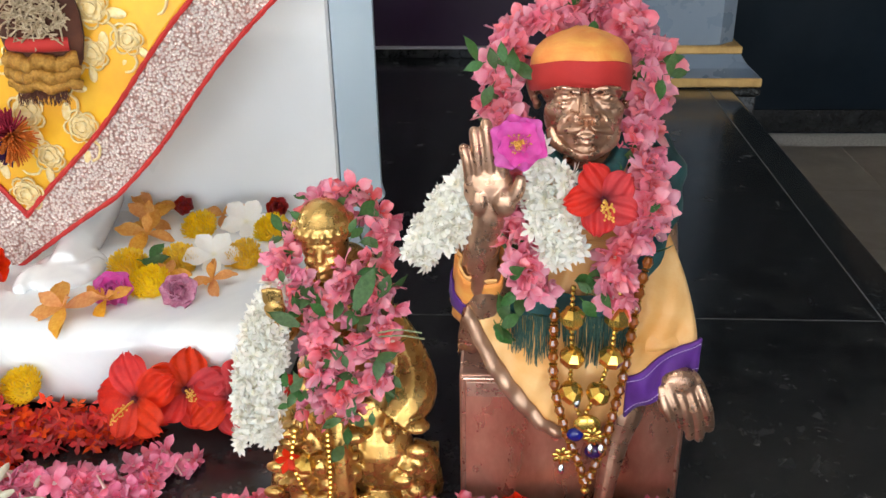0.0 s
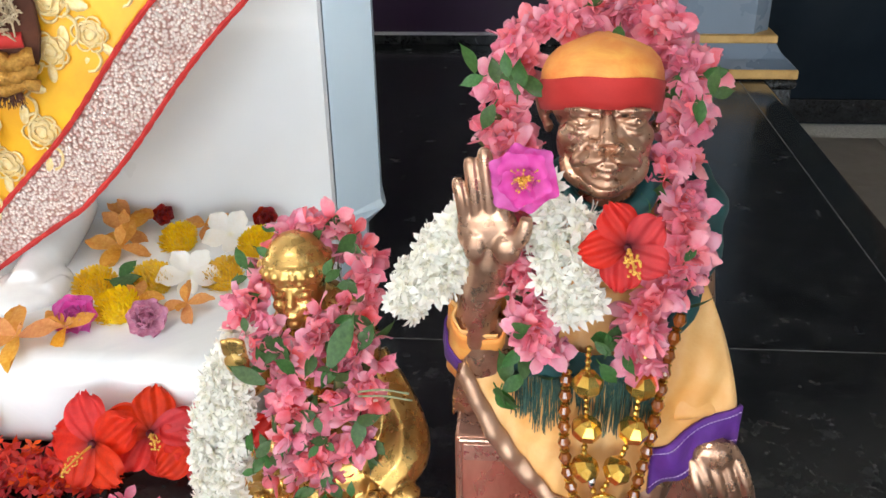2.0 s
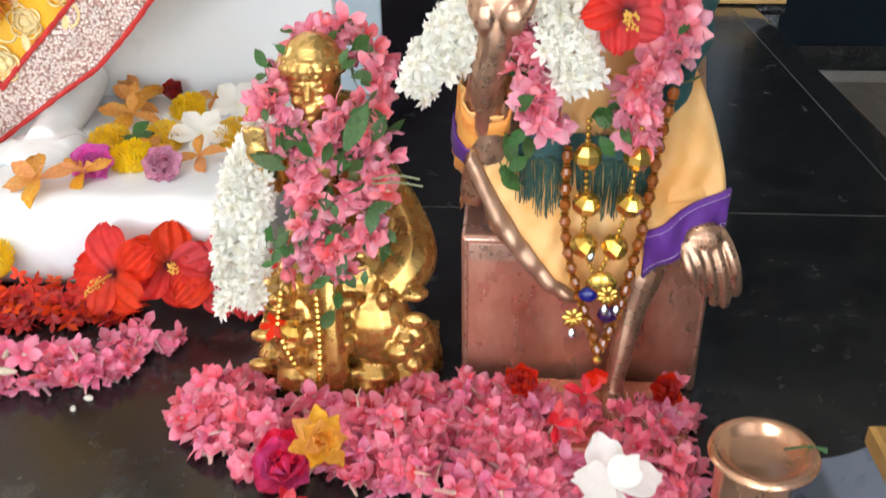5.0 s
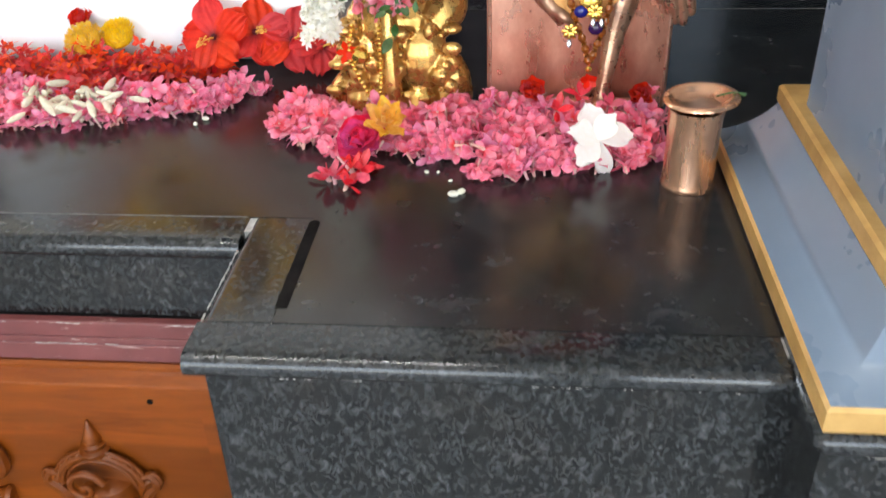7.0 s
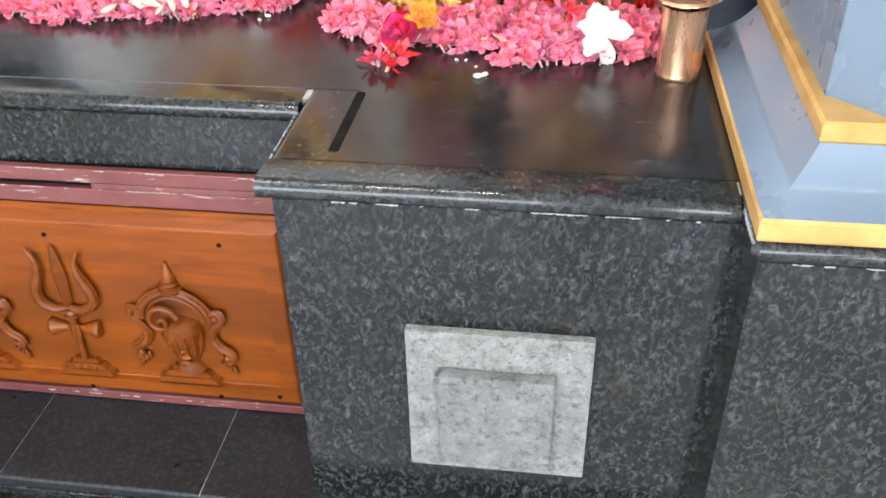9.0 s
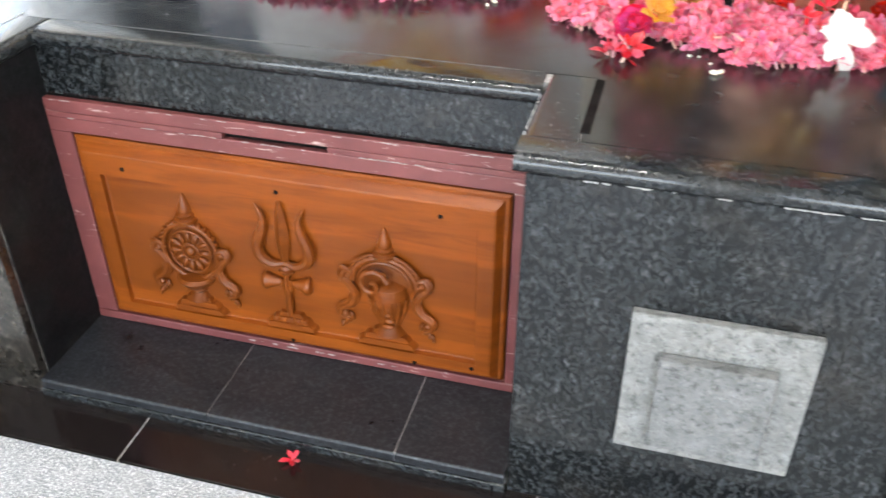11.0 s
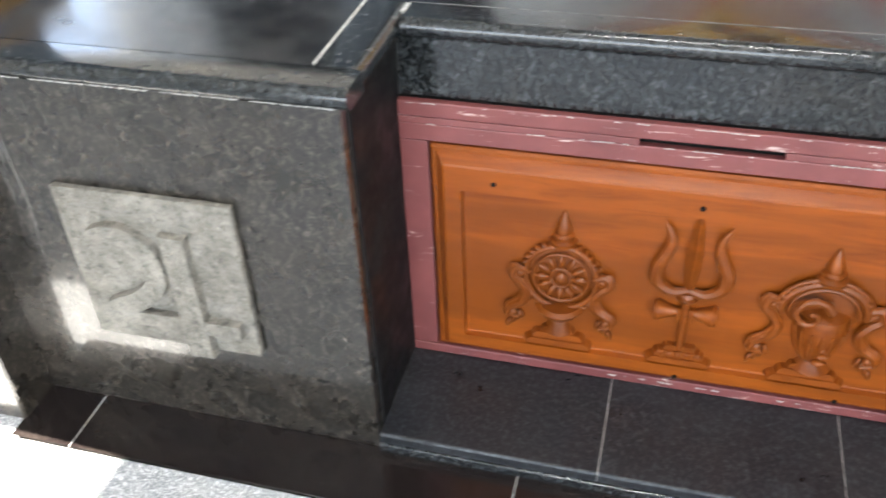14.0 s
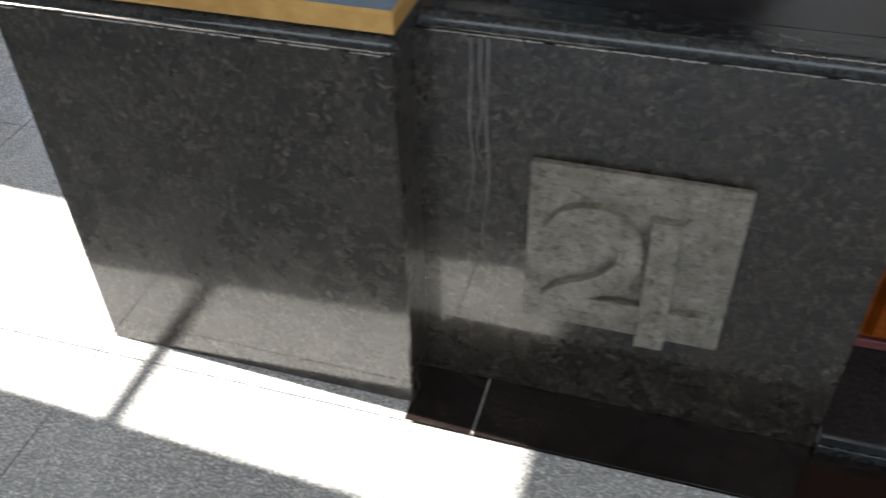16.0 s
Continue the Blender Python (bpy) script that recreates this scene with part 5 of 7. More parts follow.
def petal_material(name, inner, outer, rough=0.55, hue=0.03, value=0.25, sss=0.06, veins=160, deep=None, reach=0.024, lucent=0.32):
    """Petals that vary in colour from flower to flower, with fine veins."""
    m, nt, b = material(name, outer, rough)
    info = put(nt, "ShaderNodeObjectInfo")
    isl = put(nt, "ShaderNodeNewGeometry")
    add = put(nt, "ShaderNodeMath", operation="ADD")
    nt.links.new(info.outputs["Random"], add.inputs[0])
    nt.links.new(isl.outputs["Random Per Island"], add.inputs[1])
    half = put(nt, "ShaderNodeMath", {1: 0.5}, operation="MULTIPLY")
    nt.links.new(add.outputs[0], half.inputs[0])
    v = coords(nt)
    n = noise_tex(nt, v, veins, 3)
    c = ramp(nt, n, [(0.3, inner), (0.65, outer)])
    if deep:                        # darker towards the flower's heart
        far = put(nt, "ShaderNodeVectorMath", operation="LENGTH")
        nt.links.new(v, far.inputs[0])
        fall = put(nt, "ShaderNodeMapRange", {2: reach})
        nt.links.new(far.outputs["Value"], fall.inputs[0])
        c = mix(nt, deep, c, ramp(nt, fall.outputs[0], [(0.08, grey(0.0)), (0.55, grey(0.8)), (1.0, grey(1.0))]))
    hsv = put(nt, "ShaderNodeHueSaturation")
    for sock, lo, hi in (("Hue", 0.5 - hue, 0.5 + hue), ("Value", 1 - value, 1 + value), ("Saturation", 0.85, 1.12)):
        r = put(nt, "ShaderNodeMapRange", {3: lo, 4: hi})
        nt.links.new(half.outputs[0] if sock != "Hue" else info.outputs["Random"], r.inputs[0])
        nt.links.new(r.outputs[0], hsv.inputs[sock])
    nt.links.new(c, hsv.inputs["Color"])
    nt.links.new(hsv.outputs["Color"], b.inputs["Base Color"])
    b.inputs["Subsurface Weight"].default_value = sss
    b.inputs["Subsurface Radius"].default_value = (0.006, 0.003, 0.003)
    b.inputs["Sheen Weight"].default_value = 0.04
    if lucent:                      # thin petals let light through
        glow = put(nt, "ShaderNodeBsdfTranslucent")
        nt.links.new(hsv.outputs["Color"], glow.inputs["Color"])
        both = put(nt, "ShaderNodeMixShader", {0: lucent})
        nt.links.new(b.outputs["BSDF"], both.inputs[1])
        nt.links.new(glow.outputs["BSDF"], both.inputs[2])
        nt.links.new(both.outputs["Shader"], nt.nodes["Material Output"].inputs["Surface"])
    return m


PINK = petal_material("pink_oleander", (0.84, 0.16, 0.29), (0.94, 0.37, 0.51), hue=0.02, value=0.24, veins=90, deep=(0.74, 0.08, 0.15))
SALMON = petal_material("salmon_pink_oleander", (0.86, 0.22, 0.32), (0.95, 0.46, 0.55), hue=0.016, value=0.22, veins=80, deep=(0.74, 0.10, 0.14))
RED_PINK = petal_material("red_pink_oleander", (0.72, 0.03, 0.07), (0.85, 0.09, 0.13), hue=0.01, value=0.15)
WHITE = petal_material("white_petals", (0.96, 0.93, 0.86), (0.98, 0.965, 0.92), hue=0.0, value=0.02, sss=0.05, deep=(0.92, 0.88, 0.70), reach=0.012, lucent=0.4)
CREAM = petal_material("cream_petals", (0.74, 0.68, 0.50), (0.88, 0.84, 0.70), hue=0.0, value=0.1)
SCARLET = petal_material("scarlet_petals", (0.60, 0.008, 0.005), (0.76, 0.022, 0.010), 0.6, hue=0.006, value=0.15, veins=70)
HIBISCUS = petal_material("hibiscus_red", (0.60, 0.008, 0.004), (0.78, 0.024, 0.008), 0.6, hue=0.006, value=0.15, veins=70, deep=(0.16, 0.003, 0.006), reach=0.030)
SCARLET.node_tree.nodes["Principled BSDF"].inputs["Specular IOR Level"].default_value = 0.2
IXORA_RED = petal_material("ixora_red", (0.66, 0.018, 0.006), (0.86, 0.075, 0.018), hue=0.012, value=0.35)
DARK_RED = petal_material("dark_red_rose", (0.30, 0.006, 0.010), (0.48, 0.014, 0.016), hue=0.01)
YELLOW = petal_material("yellow_petals", (0.80, 0.47, 0.006), (0.90, 0.66, 0.020), hue=0.008, value=0.12)
ORANGE = petal_material("orange_petals", (0.68, 0.25, 0.03), (0.82, 0.42, 0.09), hue=0.012, value=0.15)
GOLDEN = petal_material("golden_orange_petals", (0.84, 0.40, 0.04), (0.93, 0.58, 0.12), hue=0.008, value=0.1)
MAGENTA = petal_material("magenta_rose", (0.68, 0.055, 0.40), (0.82, 0.16, 0.56), hue=0.01, value=0.12, veins=45)
ROSE_PINK = petal_material("pale_pink_rose", (0.62, 0.20, 0.36), (0.80, 0.44, 0.58), hue=0.01, value=0.15)
LEAF = petal_material("green_leaf", (0.035, 0.095, 0.022), (0.075, 0.170, 0.045), 0.45, 0.02, 0.3, 0.05)
STEM = petal_material("pale_stem", (0.22, 0.27, 0.12), (0.42, 0.44, 0.26), 0.6, 0.01, 0.2, 0.05)
THROAT = petal_material("crimson_throat", (0.10, 0.003, 0.006), (0.18, 0.005, 0.008))
PALE_TUBE = petal_material("pale_pink_tube", (0.70, 0.36, 0.34), (0.84, 0.56, 0.52))
STAMEN = material("yellow_stamen", (0.80, 0.46, 0.08), 0.6)[0]


def petal(bm, m, length, width, cup, bend, nu=2, nv=3, blunt=0.8, ruffle=0.0, rnd=random):
    """One petal from the origin along y, cupped across, bent upward along its length."""
    ph = rnd.uniform(0, 6)
    rows = []
    for j in range(nv + 1):
        s = (j / nv) ** 0.85
        if blunt > 1.05:            # broad, with a round end
            w = 0.16 + 0.84 * math.sin(math.pi / 2 * min(1, s / 0.66)) if s < 0.66 else math.sqrt(max(0.0, 1 - ((s - 0.66) / 0.375) ** 2))
        else:                       # narrow, pointed
            w = math.sin(math.pi * (0.09 + 0.86 * s ** blunt))
        w = width / 2 * max(0.06, w)
        rows.append([bm.verts.new(m @ Vector((w * (2 * i / nu - 1), length * s * (1 - 0.12 * (2 * i / nu - 1) ** 2 * s - (0.05 * (i % 2) if ruffle > 0.05 and j == nv else 0.0)), cup * width * ((2 * i / nu - 1) ** 2) * s + bend * length * s * s + ruffle * length * s * math.sin(ph + 9 * (2 * i / nu - 1) + 5 * s)))) for i in range(nu + 1)])
    for a, b in zip(rows, rows[1:]):
        for i in range(nu):
            bm.faces.new((a[i], a[i + 1], b[i + 1], b[i]))


def whorl(bm, n, length, width, lift, cup, bend, start=0.0, jitter=0.12, z=0.0, rnd=random, wild=14, **kw):
    for k in range(n):
        a = start + 2 * math.pi * (k + rnd.uniform(-jitter, jitter)) / n
        m = Matrix.Translation((0, 0, z)) @ Matrix.Rotation(a, 4, "Z") @ Matrix.Rotation(radians(lift + rnd.uniform(-wild, wild)), 4, "X") @ Matrix.Rotation(rnd.uniform(-0.35, 0.35) * wild / 14, 4, "Y")
        petal(bm, m, length * rnd.uniform(0.88, 1.1), width * rnd.uniform(0.88, 1.1), cup, bend, rnd=rnd, **kw)


def oleander(seed, mat, size=1.0, lift=22, broad=1.0):
    """Five crumpled petals on a pale tube; every third flower is half closed."""
    rnd = random.Random(seed)
    bm = bmesh.new()
    shut = 34 if seed % 3 == 1 else 0
    for k in range(5):
        m = Matrix.Rotation(2 * math.pi * (k + rnd.uniform(-0.14, 0.14)) / 5, 4, "Z") @ Matrix.Rotation(radians(lift + shut + rnd.uniform(-22, 22)), 4, "X") @ Matrix.Rotation(rnd.uniform(-0.6, 0.6), 4, "Y")
        petal(bm, m, 0.0215 * size * rnd.uniform(0.82, 1.1), 0.0145 * size * broad * rnd.uniform(0.8, 1.12), rnd.uniform(-0.15, 0.35), rnd.uniform(-0.65, 0.35), 4, 6, 1.2, rnd.uniform(0.02, 0.07), rnd)
    if seed % 3 == 0:
        whorl(bm, 4, 0.014 * size, 0.010 * size, lift + 34, 0.3, 0.1, 0.6, rnd=rnd, nu=2, nv=3, blunt=1.1, ruffle=0.05)
    cut = len(bm.faces)
    tube(bm, [(0, 0, 0.001), (0.001, 0.001, -0.010 * size), (0.003, 0.002, -0.024 * size)], [0.0028 * size, 0.0020 * size, 0.0012 * size], 5)
    bm.faces.ensure_lookup_table()
    for f in bm.faces[cut:]:
        f.material_index = 1
    return finish(bm, "flower", [mat, PALE_TUBE], True, 80)


def jasmine(seed, mat, size=1.0):
    """A double star of narrow petals round a bud."""
    rnd = random.Random(seed)
    bm = bmesh.new()
    whorl(bm, 7, 0.0150 * size, 0.0060 * size, 12, 0.25, -0.25, rnd=rnd, wild=14, nu=2, nv=4, blunt=1.15)
    whorl(bm, 6, 0.0125 * size, 0.0054 * size, 40, 0.30, -0.12, 0.4, rnd=rnd, wild=14, nu=2, nv=4, blunt=1.15)
    whorl(bm, 3, 0.0085 * size, 0.0050 * size, 72, 0.40, 0.0, 0.9, rnd=rnd, wild=8, nu=2, nv=3, blunt=1.15)
    tube(bm, [(0, 0, 0.002), (0, 0.001, -0.010 * size)], [0.0018 * size, 0.0012 * size], 5)
    return finish(bm, "flower", mat, True, 80)


def ixora(seed):
    rnd = random.Random(seed)
    bm = bmesh.new()
    whorl(bm, 4, 0.0125, 0.0066, 12, 0.12, -0.15, rnd=rnd, nu=2, nv=2, blunt=0.9)
    tube(bm, [(0, 0, 0.001), (0, 0, -0.012)], [0.0012, 0.0008], 4)
    return finish(bm, "flower", IXORA_RED, True, 80)


def daisy_ball(seed, r, mat=None):
    """A full chrysanthemum: a flat dome packed with short petals."""
    rnd = random.Random(seed)
    bm = bmesh.new()
    ball(bm, (0, 0, 0.12 * r), (0.80 * r, 0.80 * r, 0.40 * r), 14)
    for k in range(190):
        e = math.asin(min(1, (k + 0.5) / 190))
        a = k * 2.39996 + rnd.uniform(-0.1, 0.1)
        n = Vector((math.cos(a) * math.cos(e), math.sin(a) * math.cos(e), math.sin(e)))
        at = Vector((n.x * 0.74 * r, n.y * 0.74 * r, 0.12 * r + n.z * 0.36 * r))
        m = Matrix.Translation(at) @ (n + Vector((0, 0, 0.2))).to_track_quat("Y", "Z").to_matrix().to_4x4()
        petal(bm, m, r * rnd.uniform(0.24, 0.36), 0.13 * r, 0.3, 0.25, 1, 2, 1.3, 0.0, rnd)
    return finish(bm, "flower", mat or YELLOW, True, 80)


def rose_rings(r, open_up=0.0):
    """Rings of a rose: number, length, width, lift, bend, height."""
    return [(7, r, 0.98 * r, 8 + open_up, 0.12, 0.0), (6, 0.86 * r, 0.92 * r, 26 + open_up, 0.22, 0.06 * r), (5, 0.70 * r, 0.8 * r, 46, 0.30, 0.10 * r), (4, 0.55 * r, 0.7 * r, 64, 0.25, 0.12 * r), (3, 0.42 * r, 0.6 * r, 78, 0.1, 0.14 * r)]


def place_on(at, normal, spin=0.0, scale=1.0):
    """A pose at a point with the flower's face along normal."""
    q = Vector(normal).normalized().to_track_quat("Z", "Y").to_matrix().to_4x4()
    return Matrix.Translation(at) @ q @ Matrix.Rotation(spin, 4, "Z") @ Matrix.Scale(scale, 4)


def bloom(name, at, normal, label, category, rings, mat, spin=0.0, scale=1.0, group="", blunt=1.35):
    """A single flower whose petals are parts of their own."""
    rnd = random.Random(int(abs(at[0]) * 1000 + abs(at[1]) * 777))
    ob = thing(name, at, label, category, group)
    m = place_on(at, normal, spin, scale)
    for n, l, w, lift, bend, z in rings:
        start = rnd.uniform(0, 2)
        bm = bmesh.new()
        petal(bm, Matrix(), l, w, 0.20, bend, 4, 5, blunt, 0.05, rnd)
        me = finish(bm, "petal", mat, True, 80)
        for k in range(n):
            turn = Matrix.Translation((0, 0, z)) @ Matrix.Rotation(start + 2 * math.pi * (k + rnd.uniform(-0.12, 0.12)) / n, 4, "Z") @ Matrix.Rotation(radians(lift + rnd.uniform(-9, 9)), 4, "X") @ Matrix.Rotation(rnd.uniform(-0.25, 0.25), 4, "Y")
            piece("petal", me, m @ turn @ Matrix.Scale(rnd.uniform(0.9, 1.08), 4), ob)
    return ob


def leaf_mesh(seed, length=0.035, width=0.018):
    rnd = random.Random(seed)
    bm = bmesh.new()
    petal(bm, Matrix(), length, width, 0.22, rnd.uniform(-0.35, 0.1), 2, 5, 0.95, 0.02, rnd)
    tube(bm, [(0, 0.001, 0), (0, -0.008, -0.002)], [0.0009, 0.0007], 4)
    return finish(bm, "leaf", LEAF, True, 80)


HEAP = [oleander(20 + k, PINK, 1.02, 18) for k in range(10)]
GARLAND = [oleander(40 + k, SALMON, 1.02, 24) for k in range(10)]
REDDISH = [oleander(61 + 3 * k, RED_PINK, 1.15, 10, 0.72) for k in range(3)]
JASMINE = [jasmine(80 + k, WHITE) for k in range(4)]
IXORA = [ixora(90 + k) for k in range(3)]
LEAVES = [leaf_mesh(100 + k) for k in range(4)]
LONG_LEAF = leaf_mesh(120, 0.062, 0.022)


def garland(name, label, paths, meshes, gap, radius, facing, seed, core, core_mat, scale=(0.85, 1.15), spread=0.9, each=2, leaves=(), sprigs=0.0):
    """Flowers threaded along paths; each faces outward, most of them to the front."""
    rnd = random.Random(seed)
    first = Vector(paths[0][0])
    ob = thing(name, first, label, "garland")
    for path in paths:
        pts = spline(path, 12 * len(path))
        part("string", tube(bmesh.new(), pts, core, 8), core_mat, ob, smooth=True)
        for p, d in along(pts, gap):
            if rnd.random() < sprigs:
                out = Vector((rnd.gauss(0, 1.0), -0.7, rnd.gauss(0.2, 0.8))).normalized()
                piece("leaf", rnd.choice(LEAVES), place_on(p + out * radius * 1.9, out, rnd.uniform(0, 6.28), rnd.uniform(0.5, 0.95)), ob)
            for k in range(each):
                out = Vector(facing) + Vector((rnd.gauss(0, spread), rnd.gauss(0, spread * 0.5), rnd.gauss(0, spread)))
                out = (out - d * out.dot(d) * 0.6).normalized()
                at = p + out * radius * rnd.uniform(0.75, 1.15) + d * rnd.uniform(-gap, gap) * 0.5
                piece("flower", rnd.choice(meshes), place_on(at, out + Vector((rnd.gauss(0, 0.3), rnd.gauss(0, 0.3), rnd.gauss(0, 0.3))), rnd.uniform(0, 6.28), rnd.uniform(*scale)), ob)
    for at, normal, spin, sc, big in leaves:
        piece("leaf", LONG_LEAF if big else rnd.choice(LEAVES), place_on(at, normal, spin, sc), ob)
    return ob


def leaf_cluster(x, y, z, n, seed, size=1.0, spread=0.014):
    rnd = random.Random(seed)
    return [((x + rnd.gauss(0, spread), y + rnd.gauss(0, spread * 0.4), z + rnd.gauss(0, spread)), (rnd.gauss(0, 0.5), -1, rnd.gauss(0.4, 0.5)), rnd.uniform(0, 6.28), size * rnd.uniform(0.6, 1.0), False) for _ in range(n)]


FRONT = (0.0, -1.0, 0.45)
STRING = material("garland_thread", (0.14, 0.17, 0.06), 0.8)[0]
big_leaves = (leaf_cluster(-0.003, 0.925, 1.270, 6, 1) + leaf_cluster(0.012, 0.92, 1.262, 3, 2) + leaf_cluster(0.008, 0.855, 1.012, 7, 3) + leaf_cluster(0.096, 0.842, 1.052, 4, 4, 0.9, 0.008)
              + leaf_cluster(0.178, 0.90, 1.262, 3, 5, 0.9, 0.006) + leaf_cluster(0.092, 0.97, 1.318, 3, 6, 0.7) + leaf_cluster(0.130, 0.885, 1.165, 3, 7, 0.7) + leaf_cluster(0.012, 0.865, 1.10, 3, 8, 0.7))
garland("pink_garland", "salmon pink oleander garland with green leaves on the copper statue",
        [[(0.092, 1.005, 1.315), (0.052, 0.985, 1.303), (0.016, 0.970, 1.283), (0.000, 0.955, 1.245), (0.002, 0.945, 1.212), (0.015, 0.925, 1.185), (0.022, 0.895, 1.15), (0.016, 0.876, 1.112), (0.028, 0.866, 1.072), (0.046, 0.858, 1.030)],
         [(0.092, 1.005, 1.315), (0.124, 0.995, 1.307), (0.154, 0.975, 1.283), (0.166, 0.957, 1.246), (0.156, 0.940, 1.204), (0.147, 0.918, 1.172), (0.162, 0.897, 1.136), (0.154, 0.878, 1.097), (0.124, 0.860, 1.070), (0.130, 0.858, 1.034)]],
        GARLAND, 0.0145, 0.013, FRONT, 11, 0.006, STRING, (0.9, 1.3), 0.85, 3, big_leaves, 0.5)
garland("white_garland", "white jasmine garland hanging from the statue's raised arm", [[(-0.030, 0.885, 1.160), (-0.050, 0.880, 1.138), (-0.073, 0.878, 1.105), (-0.090, 0.878, 1.066)], [(-0.026, 0.880, 1.135), (-0.045, 0.876, 1.112), (-0.066, 0.876, 1.085)]],
        JASMINE, 0.0105, 0.014, FRONT, 12, 0.011, CREAM, (0.85, 1.15), 1.0, 4)
garland("white_garland", "white jasmine garland looped below the statue's chin", [[(0.045, 0.868, 1.190), (0.038, 0.856, 1.152), (0.046, 0.851, 1.116), (0.066, 0.847, 1.084)], [(0.062, 0.868, 1.172), (0.070, 0.858, 1.145), (0.074, 0.850, 1.110), (0.082, 0.847, 1.086)]],
        JASMINE, 0.0115, 0.012, FRONT, 13, 0.007, CREAM, (0.85, 1.2), 0.9, 3, leaf_cluster(0.060, 0.852, 1.135, 3, 9, 0.5, 0.006))
small_leaves = (leaf_cluster(-0.165, 0.895, 1.085, 4, 21, 0.7) + leaf_cluster(-0.243, 0.935, 1.068, 4, 22, 0.7, 0.008) + leaf_cluster(-0.235, 0.882, 1.018, 4, 23, 0.7) + leaf_cluster(-0.185, 0.868, 0.985, 6, 24, 0.8)
                + leaf_cluster(-0.230, 0.860, 0.895, 9, 25, 0.75) + leaf_cluster(-0.125, 0.870, 0.905, 5, 26, 0.75) + leaf_cluster(-0.168, 0.856, 0.862, 7, 27, 0.75) + leaf_cluster(-0.182, 0.858, 0.925, 4, 28, 0.7)
                + leaf_cluster(-0.180, 0.866, 0.815, 2, 29, 0.9, 0.006) + [((-0.158, 0.858, 1.012), (0.1, -1, 0.5), -0.45, 0.95, True), ((-0.222, 0.860, 0.990), (0.0, -1, 0.6), 1.2, 0.7, True)])
garland("pink_garland", "salmon pink oleander garland with green leaves on the gilt statuette",
        [[(-0.185, 0.985, 1.100), (-0.225, 0.970, 1.085), (-0.243, 0.945, 1.055), (-0.245, 0.920, 1.030), (-0.222, 0.900, 1.002), (-0.205, 0.888, 0.961), (-0.206, 0.880, 0.905), (-0.216, 0.880, 0.852)],
         [(-0.185, 0.985, 1.100), (-0.155, 0.975, 1.085), (-0.136, 0.955, 1.058), (-0.140, 0.932, 1.025), (-0.135, 0.912, 0.995), (-0.126, 0.898, 0.965), (-0.140, 0.890, 0.935), (-0.148, 0.882, 0.900), (-0.188, 0.880, 0.862)],
         [(-0.165, 0.925, 1.030), (-0.158, 0.905, 0.990), (-0.160, 0.89, 0.945)], [(-0.232, 0.905, 1.012), (-0.208, 0.895, 0.998), (-0.178, 0.900, 1.008)], [(-0.185, 0.885, 0.93), (-0.180, 0.878, 0.885)]],
        GARLAND, 0.0150, 0.013, FRONT, 14, 0.006, STRING, (0.85, 1.2), 0.85, 2, small_leaves, 0.8)
garland("white_garland", "thick white jasmine garland over the statuette's raised hand", [[(-0.240, 0.905, 1.018), (-0.268, 0.898, 0.992), (-0.288, 0.892, 0.945), (-0.298, 0.888, 0.880), (-0.306, 0.886, 0.815)], [(-0.262, 0.894, 0.965), (-0.268, 0.888, 0.92), (-0.276, 0.886, 0.86), (-0.284, 0.884, 0.82)]],
        JASMINE, 0.0105, 0.015, FRONT, 15, 0.012, CREAM, (0.85, 1.15), 1.0, 4)


# heaps of loose flowers
def heap(name, label, blobs, n, meshes, seed, height, scale=(0.8, 1.1), up=0.55, kind_of="flower heap", under_layer=0):
    """Loose flowers heaped over round patches (x, y, rx, ry), deepest at their middles."""
    rnd = random.Random(seed)
    ob = thing(name, (blobs[0][0], blobs[0][1], TOP), label, kind_of)
    area = [rx * ry for _, _, rx, ry in blobs]
    for k in range(n):
        x0, y0, rx, ry = rnd.choices(blobs, area)[0]
        r, a = math.sqrt(rnd.random()), rnd.uniform(0, 6.28)
        x, y = x0 + rx * r * math.cos(a), y0 + ry * r * math.sin(a)
        z = TOP + 0.006 + height * (1 - r * r) * rnd.random() ** 0.6
        out = Vector((rnd.gauss(0, up), rnd.gauss(-0.25, up), 1.0 if rnd.random() < 0.72 else rnd.uniform(-0.5, 0.3)))
        piece("flower", rnd.choice(meshes), place_on((x, y, z), out, rnd.uniform(0, 6.28), rnd.uniform(*scale)), ob)
    if under_layer:
        bm = bmesh.new()
        for k in range(under_layer):
            x0, y0, rx, ry = rnd.choices(blobs, area)[0]
            r, a = math.sqrt(rnd.random()) * 0.93, rnd.uniform(0, 6.28)
            m = place_on((x0 + rx * r * math.cos(a), y0 + ry * r * math.sin(a), TOP + 0.005 + height * 0.62 * (1 - r * r) * rnd.random()), (rnd.gauss(0, up), rnd.gauss(-0.2, up), 1.0), rnd.uniform(0, 6.28), rnd.uniform(*scale))
            before = len(bm.verts)
            bm.from_mesh(rnd.choice(meshes))
            bm.verts.ensure_lookup_table()
            for v in bm.verts[before:]:
                v.co = m @ v.co
        tagged(part("flower_layer", bm, [meshes[0].materials[k] for k in range(len(meshes[0].materials))], ob, smooth=True, sharp=80), kind="stuff")
    return ob


